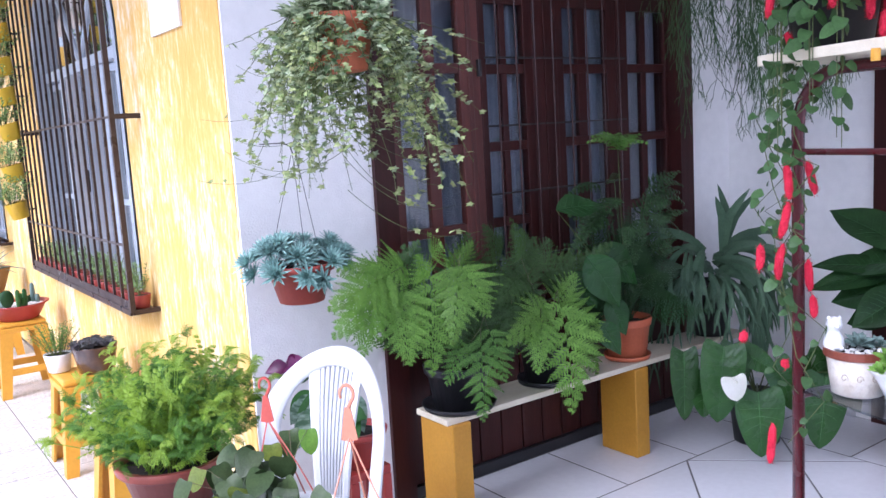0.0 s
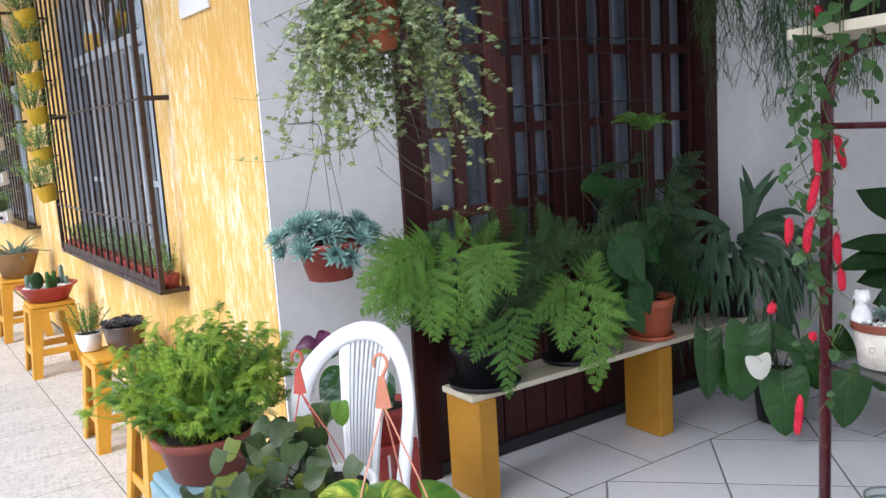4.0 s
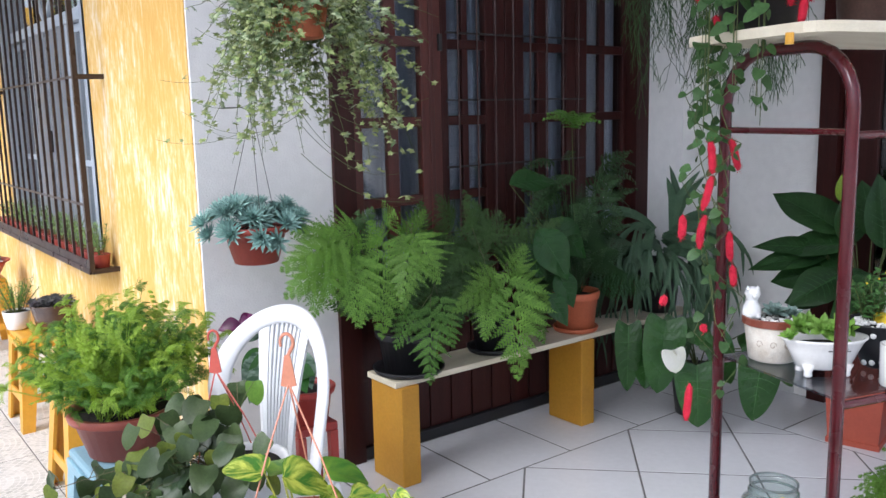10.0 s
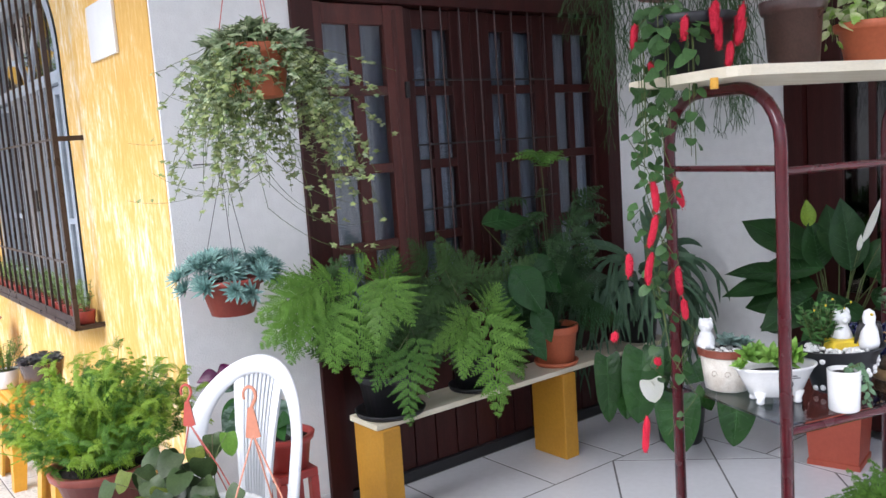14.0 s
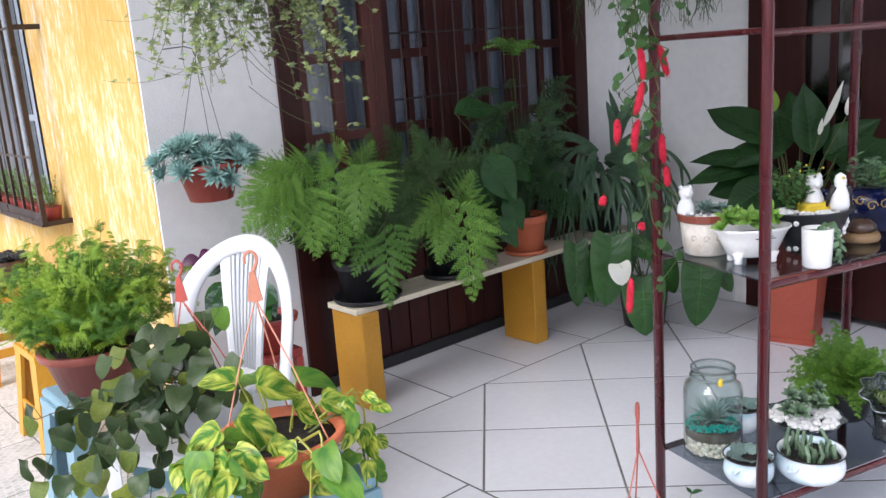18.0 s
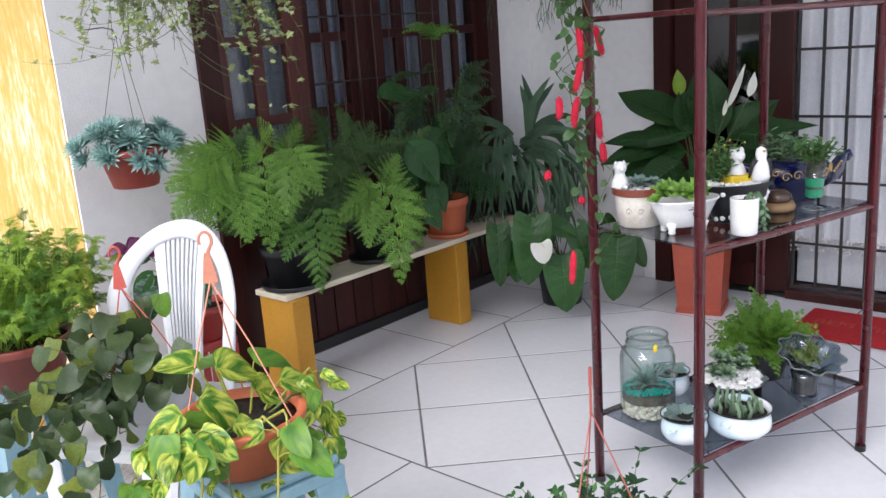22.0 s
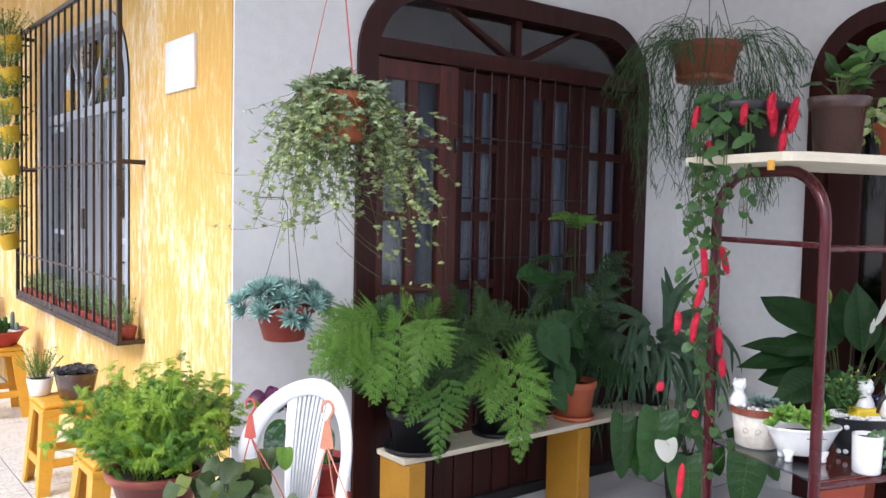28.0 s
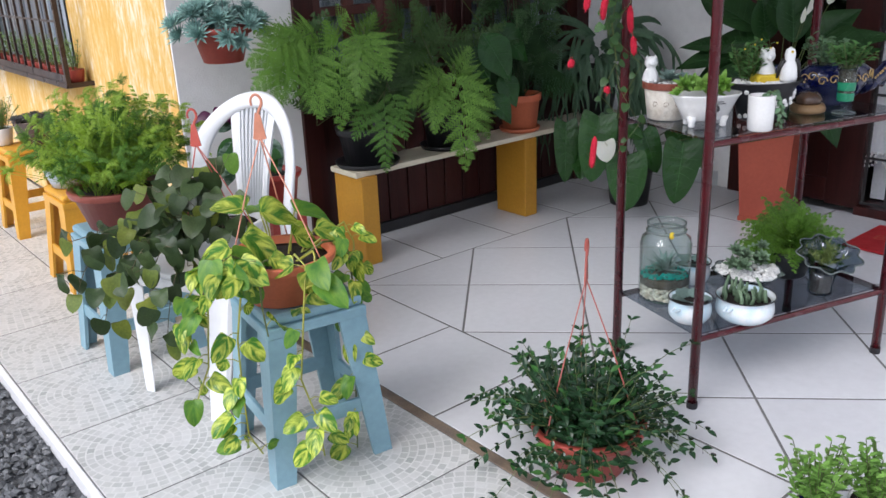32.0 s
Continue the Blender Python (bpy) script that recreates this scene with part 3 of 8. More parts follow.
# ---- the dark wooden window ----
def glazed_leaf(name, x0, x1, y, z0, z1, breaks, panes, wood, parent):
    """A wooden leaf: stiles, rails at breaks, a muntin between its two columns of panes (edges given), and glass."""
    leaf = new(name)
    leaf.parent = parent
    t = 0.02
    (a0, a1), (b0, b1) = panes
    for a, b in ((x0, a0), (b1, x1)):
        Geo().box(a, b, y - t, y + t, z0, z1, 0.004).make("stile", wood, leaf)
        m = (a + b) / 2
        if b - a > 0.08:
            Geo().box(m - 0.012, m + 0.012, y - t - 0.006, y - t + 0.004, z0 + 0.02, z1 - 0.02, 0.004).make("moulding", wood, leaf)
    for i, z in enumerate(breaks):
        h = 0.085 if i in (0, len(breaks) - 1) else 0.042
        Geo().box(a0, b1, y - t * 0.85, y + t * 0.85, z - h / 2, z + h / 2, 0.004).make("rail", wood, leaf)
    Geo().box(a1, b0, y - t * 0.7, y + t * 0.7, breaks[0], breaks[-1], 0.004).make("muntin", wood, leaf)
    for u, v in ((a0, a1), (b0, b1)):
        for lo, hi in zip(breaks, breaks[1:]):
            g = Geo().box(u, v, y - 0.002, y + 0.002, lo + 0.018, hi - 0.018).make("pane", M["glass"], leaf)
            g.visible_shadow = False
    return leaf


win = thing("window_1", "dark red wooden arched window with paned leaves and curtains", "window")
tagged(win, kind="structure")


def arch_frame(u0, u1, top, r, w, d0, d1, to3):
    """A bent frame lining an arched opening, width w, from the floor."""
    g = Geo()
    def outline(o, n=9):
        rr = max(0.02, r - o)
        a = [(u0 + o, 0.0)]
        a += [(u0 + o + rr - rr * math.cos(math.pi / 2 * i / n), top - o - rr + rr * math.sin(math.pi / 2 * i / n)) for i in range(n + 1)]
        a += [(u1 - o - rr + rr * math.sin(math.pi / 2 * i / n), top - o - rr + rr * math.cos(math.pi / 2 * i / n)) for i in range(n + 1)]
        return a + [(u1 - o, 0.0)]
    A, B = outline(-0.012), outline(w)
    n = len(A)
    vs = [to3(*p, d0) for p in A] + [to3(*p, d0) for p in B] + [to3(*p, d1) for p in B] + [to3(*p, d1) for p in A]
    fs = []
    for i in range(n - 1):
        fs += [(i, i + 1, n + i + 1, n + i), (n + i, n + i + 1, 2 * n + i + 1, 2 * n + i), (2 * n + i, 2 * n + i + 1, 3 * n + i + 1, 3 * n + i), (3 * n + i, 3 * n + i + 1, i + 1, i)]
    return g.add(vs, fs)


north = lambda u, v, w: (u, YW + w, v)
east = lambda u, v, w: (XD + w, u, v)
arch_frame(WX0, WX1, WTOP, WR, 0.085, -0.02, 0.14, north).make("window_frame", M["dark_wood"], win)
Geo().box(WX0 + 0.08, WX1 - 0.08, YW - 0.005, YW + 0.12, 2.108, 2.186, 0.006).make("transom", M["dark_wood"], win)
cx = (WX0 + WX1) / 2
for a in (-52, 0, 52):
    s, c = math.sin(radians(a)), math.cos(radians(a))
    g = Geo().box(-0.02, 0.02, YW + 0.03, YW + 0.075, 0.0, 0.62 if a else 0.32, 0.004)
    g.v = [(cx + x * c + z * s, y, 2.17 + z * c - x * s) for x, y, z in g.v]
    g.v = [(x, y, min(z, WTOP - 0.05)) for x, y, z in g.v]
    g.make("spoke", M["dark_wood"], win)
pane = Geo().box(WX0 + 0.09, WX1 - 0.09, YW + 0.05, YW + 0.054, 2.15, WTOP - 0.08).make("pane", M["glass"], win)
pane.visible_shadow = False
rows = [0.76, 1.085, 1.415, 1.745, 2.06]
for x0, x1, panes, dy, wood in ((1.655, 2.118, ((1.71, 1.837), (1.893, 2.011)), 0.03, "red_wood"), (2.15, 2.523, ((2.19, 2.275), (2.309, 2.405)), 0.075, "dark_wood"), (2.527, 2.99, ((2.643, 2.738), (2.794, 2.926)), 0.075, "dark_wood"), (2.994, 3.42, ((3.07, 3.17), (3.21, 3.343)), 0.075, "dark_wood")):
    glazed_leaf("leaf", x0, x1, YW + dy, 0.70, 2.105, rows, panes, M[wood], win)
Geo().box(2.118, 2.15, YW + 0.04, YW + 0.11, 0.70, 2.105, 0.004).make("post", M["dark_wood"], win)
Geo().box(2.10, 2.118, YW - 0.004, YW + 0.012, 1.71, 1.78, 0.002).make("latch", M["black_iron"], win, "small dark latch")
# lower boarding
n = 14
for i in range(n):
    a = WX0 + 0.09 + (WX1 - WX0 - 0.18) * i / n
    Geo().box(a + 0.003, a + (WX1 - WX0 - 0.18) / n - 0.003, YW + 0.02, YW + 0.05, 0.05, 0.70, 0.004).make("board", M["dark_wood"], win)
Geo().box(WX0 + 0.085, WX1 - 0.085, YW + 0.0, YW + 0.06, 0.0, 0.05, 0.004).make("sill_board", M["black_plastic"], win)
# iron bars before the middle leaves
for i in range(8):
    x = 2.222 + i * 0.1075
    Geo().tube([(x, YW + 0.02, 0.72), (x, YW + 0.02, 2.12)], 0.0042, 6).make("bar", M["bar_iron"], win)
for z in (0.92, 1.212, 1.503, 1.79):
    Geo().box(2.16, 3.02, YW + 0.024, YW + 0.032, z - 0.004, z + 0.004).make("crossbar", M["black_iron"], win)


def curtain(name, u0, u1, z0, z1, to3, folds, deep, label, cloth="curtain"):
    g = Geo()
    n = int(folds * 10)
    vs, fs = [], []
    for i in range(n + 1):
        t = i / n
        a = 2 * math.pi * folds * t
        d = deep * (math.sin(a) + 0.4 * math.sin(2.3 * a + 1))
        for j in range(5):
            z = z0 + (z1 - z0) * j / 4
            vs.append(to3(u0 + (u1 - u0) * t, z, d * (1.1 - 0.3 * j / 4)))
    for i in range(n):
        for j in range(4):
            a = i * 5 + j
            fs.append((a, a + 5, a + 6, a + 1))
    ob = g.add(vs, fs).make(name, M[cloth], smooth=True)
    return tagged(ob, label, "curtain")


curtain("curtain", WX0 + 0.1, WX1 - 0.1, 0.3, 2.11, lambda u, v, w: (u, YW + 0.135 + w, v), 16, 0.016, "pale bluish curtain hung behind the wooden window", "blue_curtain")

# ---- front door ----
door = thing("door_1", "dark wooden front doorway with a glazed leaf and a black iron grid", "door")
tagged(door, kind="structure")
arch_frame(DY0, DY1, 2.46, 0.36, 0.08, -0.025, 0.14, east).make("door_frame", M["dark_wood"], door)


# tinted nearly black so the hall behind looks unlit
M["door_glass"] = thin_glass("room_dimming_door_glass", (0.16, 0.15, 0.15), 1.9)


def door_leaf(y0, y1, x):
    leaf = new("door_leaf")
    leaf.parent = door
    for a in (y0, y1 - 0.17):
        Geo().box(x - 0.02, x + 0.02, a, a + 0.17, 0.02, 2.1, 0.005).make("stile", M["dark_wood"], leaf)
    for z in (0.09, 0.62, 2.04):
        Geo().box(x - 0.018, x + 0.018, y0 + 0.17, y1 - 0.17, z - 0.06, z + 0.06, 0.005).make("rail", M["dark_wood"], leaf)
    Geo().box(x - 0.01, x + 0.01, y0 + 0.17, y1 - 0.17, 0.14, 0.57, 0.004).make("panel", M["dark_wood"], leaf)
    ym = (y0 + y1) / 2
    Geo().box(x - 0.014, x + 0.014, ym - 0.016, ym + 0.016, 0.68, 2.0, 0.003).make("muntin", M["dark_wood"], leaf)
    Geo().box(x - 0.003, x + 0.003, y0 + 0.17, y1 - 0.17, 0.66, 2.0).make("pane", M["door_glass"], leaf)
    return leaf


door_leaf(1.78, DY1 - 0.085, XD + 0.03)
Geo().box(XD - 0.01, XD + 0.11, DY0 + 0.08, DY1 - 0.08, 2.10, 2.17, 0.005).make("transom", M["dark_wood"], door)
Geo().box(XD - 0.03, XD + 0.12, DY0 + 0.08, 1.78, 0.0, 0.045, 0.005).make("threshold", M["dark_wood"], door, "dark wooden threshold")
grid = new("iron_grid")
grid.parent = door
y = 1.755
while y > DY0 + 0.09:
    Geo().box(XD + 0.0, XD + 0.012, y - 0.006, y + 0.006, 0.05, 2.1).make("bar", M["black_iron"], grid)
    y -= 0.11
for z in (0.06, 0.287, 0.593, 0.90, 1.208, 1.514, 1.82):
    Geo().box(XD - 0.004, XD + 0.0, DY0 + 0.08, 1.765, z - 0.006, z + 0.006).make("crossbar", M["black_iron"], grid)
door_curtain = curtain("curtain", DY0 + 0.1, 1.78, 0.30, 2.1, lambda u, v, w: (XD + 0.06 + w, u, v), 9, 0.018, "sheer white door curtain with a lace hem")
door_back = Geo().box(XD + 0.145, XD + 0.15, DY0 + 0.085, 1.78, 0.05, 2.1).make("inner_screen", M["curtain"])
tagged(door_back, "pale inner curtain behind the sheer one", "curtain")
# scalloped lace hem with holes
lace = Geo()
u = DY0 + 0.1
k = 0
while u < 1.76:
    for ring in range(3):
        for i in range(10):
            a = math.pi * i / 9
            r = 0.055 - ring * 0.017
            c = (XD + 0.04, u + 0.06 + r * math.cos(a), 0.305 - r * 1.25 * math.sin(a))
            lace.blob(c, 0.0075, 5, 3)
    u += 0.118
lace.make("lace_hem", M["white_glaze"], door_curtain, "white lace hem")
M["lamp_glass"] = mat("frosted_lamp_glass", (0.78, 0.8, 0.8), 0.4, (0.7, 0.72, 0.72), 6, 0.6, 0.04)


# ---- barred windows of the yellow wall ----
# the dark tint stands in for the unlit room behind these panes
M["dimming_glass"] = thin_glass("mirroring_window_glass", (0.30, 0.33, 0.36), 5.0)
M["shutter"] = mat("grey_blue_satin_metal", (0.20, 0.22, 0.25), 0.3, (0.14, 0.155, 0.18), 3, 0.7, 0.05, stretch=(4, 4, 0.5), spec=0.6)


def barred_window(name, y0, y1, z0, z1, r, n_bars, gx, label):
    w = thing(name, label, "window")
    tagged(w, kind="structure")
    west = lambda u, v, d: (XW + d, u, v)
    # frame lining the opening
    g = Geo()
    ring_o = [(y0, z0), (y0, z1 - r)] + [(y0 + r - r * math.cos(math.pi / 2 * i / 8), z1 - r + r * math.sin(math.pi / 2 * i / 8)) for i in range(9)]
    ring_o += [(y1 - r + r * math.sin(math.pi / 2 * i / 8), z1 - r + r * math.cos(math.pi / 2 * i / 8)) for i in range(9)] + [(y1, z1 - r), (y1, z0)]
    k = 0.05
    cy, cz = (y0 + y1) / 2, (z0 + z1) / 2
    ring_i = [(cy + (u - cy) * (1 - 2 * k / (y1 - y0)), cz + (v - cz) * (1 - 2 * k / (z1 - z0))) for u, v in ring_o]
    n = len(ring_o)
    vs = [west(*p, -0.01) for p in ring_o] + [west(*p, -0.01) for p in ring_i] + [west(*p, 0.12) for p in ring_i]
    fs = []
    for i in range(n):
        j = (i + 1) % n
        fs += [(i, j, n + j, n + i), (n + i, n + j, 2 * n + j, 2 * n + i)]
    g.add(vs, fs).make("window_frame", M["grey_alu"], w)
    zt = z0 + (z1 - z0) * 0.70
    Geo().box(XW + 0.03, XW + 0.1, y0 + 0.04, y1 - 0.04, zt - 0.03, zt + 0.03, 0.004).make("transom", M["grey_alu"], w)
    for u in (y0 + (y1 - y0) * 0.26, y0 + (y1 - y0) * 0.74):
        Geo().box(XW + 0.04, XW + 0.09, u - 0.03, u + 0.03, z0 + 0.04, zt - 0.03, 0.004).make("mullion", M["grey_alu"], w)
    for s in (-1, 1):
        g = Geo().box(-0.015, 0.015, -0.02, 0.02, 0, 0.55, 0.003)
        a = s * 0.75
        g.v = [(XW + 0.06 + x, cy + q * math.cos(a) + z * math.sin(a), min(zt + z * math.cos(a), z1 - 0.05)) for x, q, z in g.v]
        g.make("spoke", M["grey_alu"], w)
    lo, hi = y0 + (y1 - y0) * 0.26 + 0.03, y0 + (y1 - y0) * 0.74 - 0.03
    for k in range(2):
        a, b = lo + (hi - lo) * k / 2, lo + (hi - lo) * (k + 1) / 2
        sh = Geo().box(XW + 0.035, XW + 0.065, a + 0.003, b - 0.003, z0 + 0.05, zt - 0.03, 0.004).make("shutter", M["shutter"], w, "grey-blue metal shutter leaf")
        for q in (a + 0.03, b - 0.055):
            Geo().box(XW + 0.028, XW + 0.036, q, q + 0.025, z0 + 0.08, zt - 0.06, 0.003).make("shutter_rib", M["shutter"], sh)
    Geo().box(XW + 0.018, XW + 0.034, lo + (hi - lo) / 2 - 0.02, lo + (hi - lo) / 2 + 0.02, z0 + 0.48, z0 + 0.60, 0.003).make("lock", M["black_iron"], w, "dark lock plate")
    # side leaves stand ajar, swung inwards
    for a, b in ((y0 + 0.05, lo - 0.06), (hi + 0.06, y1 - 0.05)):
        m = Matrix.Translation((XW + 0.07, b, 0)) @ Matrix.Rotation(radians(2), 4, "Z")
        side_leaf = Geo().box(0.0, 0.004, a - b, 0, z0 + 0.07, zt - 0.05, m=m).make("pane", M["dimming_glass"], w, "mirroring pane of a leaf left ajar")
        for u0, u1, v0, v1 in ((a - b, a - b + 0.03, z0 + 0.05, zt - 0.035), (-0.03, 0, z0 + 0.05, zt - 0.035), (a - b + 0.03, -0.03, z0 + 0.05, z0 + 0.09), (a - b + 0.03, -0.03, zt - 0.075, zt - 0.035), (a - b + 0.03, -0.03, z0 + 0.42, z0 + 0.45)):
            Geo().box(-0.012, 0.016, u0, u1, v0, v1, 0.003, m).make("leaf_frame", M["grey_alu"], side_leaf)
    p = Geo().box(XW + 0.06, XW + 0.063, y0 + 0.04, y1 - 0.04, zt + 0.02, z1 - 0.05).make("pane", M["dimming_glass"], w)
    p.visible_shadow = False
    Geo().box(XW - 0.02, XW + 0.1, y0 - 0.02, y1 + 0.02, z0 - 0.03, z0, 0.005).make("window_sill", M["brown_iron"], w)
    grille = new("grille")
    grille.parent = w
    ga, gb, gl, gh = y0 - 0.22, y1 + 0.12, z0 - 0.02, z1 + 0.06
    for i in range(n_bars):
        u = ga + (gb - ga) * i / (n_bars - 1)
        e = 0.011 if i in (0, n_bars - 1) else 0.006
        Geo().box(gx - e, gx + e, u - e, u + e, gl, gh).make("bar", M["brown_iron"], grille)
    for z in (gl, gl + 0.30, gl + 0.86, gh):
        e = 0.012 if z in (gl, gh) else 0.005
        Geo().box(gx - e, gx + e, ga, gb, z - e, z + e).make("crossbar", M["brown_iron"], grille)
    for u in (ga, gb):
        for z in (gl, gl + 0.86, gh):
            Geo().box(gx, XW, u - 0.01, u + 0.01, z - 0.011, z + 0.011).make("bracket", M["brown_iron"], grille)
    for z in (gl,):
        Geo().box(gx, XW - 0.001, ga, gb, z - 0.012, z - 0.004).make("shelf_plate", M["brown_iron"], grille)
        Geo().box(gx - 0.006, gx - 0.001, ga, gb, z - 0.01, z + 0.05).make("shelf_lip", M["brown_iron"], grille)
    return w, ga, gb, gl


barred_window("window_2", 4.50, 6.38, 0.80, 2.46, 0.42, 17, XW - 0.12, "grey arched window behind a brown iron grille")
barred_window("window_3", 8.28, 10.35, 0.83, 2.46, 0.4, 17, XW - 0.10, "barred window further along the yellow wall")
for y0, y1 in ((4.6, 6.3), (8.4, 10.25)):
    curtain("curtain", y0, y1, 0.82, 2.1, lambda u, v, w: (XW + 0.16 + w, u, v), 14, 0.012, "pale curtain behind the barred window")
gate = thing("door_2", "dark brown slatted door at the end of the walkway", "door")
tagged(gate, kind="structure")
for i in range(10):
    a = 11.9 + i * 0.12
    Geo().box(XW + 0.03, XW + 0.06, a + 0.004, a + 0.116, 0.02, 2.15, 0.004).make("slat", M["dark_wood"], gate)
plq = Geo().box(XW - 0.014, XW, 3.635, 3.972, 1.935, 2.16, 0.003).make("wall_plaque", M["white_glaze"])
tagged(plq, "plain white rectangular plaque on the yellow wall", "plaque")
lan = thing("hanging_lantern", "dark metal lantern with frosted panes hung on a chain", "lantern", (0.43, 9.2, 0))
Geo().lathe([(0.0, 3.0), (0.07, 3.0), (0.05, 2.97), (0.0, 2.965)], 14).make("ceiling_rose", M["black_iron"], lan)
Geo().tube([(0, 0, 2.97), (0.012, 0, 2.75), (-0.01, 0, 2.6), (0, 0, 2.42)], 0.006, 6).make("chain", M["black_iron"], lan)
Geo().lathe([(0.0, 2.43), (0.03, 2.41), (0.10, 2.33), (0.105, 2.315)], 6).make("cap", M["black_iron"], lan)
Geo().lathe([(0.045, 2.09), (0.085, 2.30)], 6).make("lamp_glass", M["lamp_glass"], lan, "frosted glass panes")
Geo().lathe([(0.0, 2.04), (0.03, 2.05), (0.055, 2.09), (0.05, 2.10)], 6).make("base", M["black_iron"], lan)
for i in range(6):
    a = math.pi * i / 3
    Geo().tube([(0.047 * math.cos(a), 0.047 * math.sin(a), 2.09), (0.088 * math.cos(a), 0.088 * math.sin(a), 2.32)], 0.004, 4).make("rib", M["black_iron"], lan)

# ---- bench ----
bench = thing("plank_bench", "pale plank on two ochre painted blocks below the window", "bench")
BZ = 0.43
Geo().box(1.612, 3.45, 2.955, 3.158, BZ - 0.024, BZ, 0.003).make("plank", M["board"], bench, "pale cream wooden plank")
for x in (1.628, 2.628):
    Geo().box(x, x + 0.086, 2.942, 3.155, 0, BZ - 0.0243, 0.005).make("block", M["ochre"], bench, "ochre painted block")

# ---- steel rack ----
A, B, C = Vector((1.727, 1.618, 0)), Vector((1.620, 1.245, 0)), Vector((2.350, 1.036, 0))
Dp = A + C - B
rack = thing("plant_rack", "maroon tubular steel rack with smoked glass shelves", "rack")
for p, q in ((A, B), (Dp, C)):
    top, r = 1.575, 0.13
    n = (q - p).normalized()
    w = (q - p).length
    pts = [p, p + Vector((0, 0, top - r))]
    pts += [p + n * (r - r * math.cos(a)) + Vector((0, 0, top - r + r * math.sin(a))) for a in [math.pi / 2 * i / 6 for i in range(1, 7)]]
    pts += [q - n * (r - r * math.sin(a)) + Vector((0, 0, top - r + r * math.cos(a))) for a in [math.pi / 2 * i / 6 for i in range(0, 7)]]
    pts += [q]
    Geo().tube(pts, 0.0145, 12).make("end_hoop", M["maroon_steel"], rack, smooth=True)
    for f in (p, q):
        Geo().tube([f, f + Vector((0, 0, 0.02))], 0.0165, 12).make("foot_cap", M["black_plastic"], rack)
    Geo().tube([p + Vector((0, 0, 1.392)), q + Vector((0, 0, 1.392))], 0.0075, 8).make("tie_bar", M["maroon_steel"], rack)
for z in (0.222, 0.80):
    for p, q in ((B, C), (C, Dp), (Dp, A)):
        Geo().tube([p + Vector((0, 0, z)), q + Vector((0, 0, z))], 0.0095, 8).make("shelf_rail", M["maroon_steel"], rack)
    c = [p + ((A + C) / 2 - p).normalized() * 0.016 + (A - Dp).normalized() * (0.012 if p in (A, B) else 0) for p in (A, B, C, Dp)]
    g = Geo().add([(p.x, p.y, z + 0.0095) for p in c] + [(p.x, p.y, z + 0.0155) for p in c], [(3, 2, 1, 0), (4, 5, 6, 7), (0, 1, 5, 4), (1, 2, 6, 5), (2, 3, 7, 6), (3, 0, 4, 7)])
    g.make("glass_shelf", M["smoke_glass"], rack, "smoked glass shelf")
for p, q in ((B, C),):
    Geo().tube([p + Vector((0, 0, 1.385)), q + Vector((0, 0, 1.385))], 0.009, 8).make("tie_bar", M["maroon_steel"], rack)
ux, uy = (C - B).normalized(), (A - B).normalized()
ctr = (A + C) / 2
bd = [ctr + ux * (sx * 0.47 - 0.04) + uy * sy * 0.215 for sx, sy in ((-1, -1), (1, -1), (1, 1), (-1, 1))]
out = []
for i, p in enumerate(bd):
    a, b = bd[i - 1], bd[(i + 1) % 4]
    u, v = (a - p).normalized() * 0.07, (b - p).normalized() * 0.07
    for k in range(5):
        s = k / 4
        out.append(tuple((p + u * (1 - s) ** 2 + v * s * s)[:2]))
plate(out, 0.022, lambda u, v, w: (u, v, 1.592 + w)).make("top_board", M["board"], rack, "pale cream board with rounded corners")
pg = Vector((1.487, 1.315, 0))
Geo().tube([(pg.x, pg.y, 1.57), (pg.x, pg.y, 1.593)], 0.009, 8).make("peg", M["yellow_plastic"], rack, "small yellow peg")


# ---- plastic stools and chair ----
def stool(at, turn, h, material, label, group=""):
    s = thing("plastic_stool", label, "stool", at, turn, group)
    top, base = 0.135, 0.172
    g = Geo().box(-top, top, -top, top, h - 0.03, h, 0.012)
    g.make("seat", material, s)
    Geo().box(-top - 0.006, top + 0.006, -top - 0.006, top + 0.006, h - 0.06, h - 0.03, 0.004).make("apron", material, s)
    for sx in (-1, 1):
        for sy in (-1, 1):
            g = Geo()
            lo = [(sx * base, sy * base), (sx * (base - 0.055), sy * base), (sx * (base - 0.055), sy * (base - 0.012)), (sx * (base - 0.012), sy * (base - 0.012)), (sx * (base - 0.012), sy * (base - 0.055)), (sx * base, sy * (base - 0.055))]
            k = (top + 0.003) / base
            hi = [(sx * (top + 0.003), sy * (top + 0.003)), (sx * (top - 0.075), sy * (top + 0.003)), (sx * (top - 0.075), sy * (top - 0.012)), (sx * (top - 0.012), sy * (top - 0.012)), (sx * (top - 0.012), sy * (top - 0.075)), (sx * (top + 0.003), sy * (top - 0.075))]
            vs = [(*p, 0) for p in lo] + [(*p, h - 0.05) for p in hi]
            fs = [(0, 1, 2, 3, 4, 5)[::-1], (6, 7, 8, 9, 10, 11)] + [(i, (i + 1) % 6, 6 + (i + 1) % 6, 6 + i) for i in range(6)]
            g.add(vs, fs).make("leg", material, s)
    zb = h * 0.34
    e = base + (top - base) * zb / h - 0.004
    for m in ((-e + 0.03, e - 0.03, -e, -e + 0.012), (-e + 0.03, e - 0.03, e - 0.012, e), (-e, -e + 0.012, -e + 0.03, e - 0.03), (e - 0.012, e, -e + 0.03, e - 0.03)):
        Geo().box(*m, zb - 0.022, zb + 0.022, 0.003).make("stretcher", material, s)
    return s


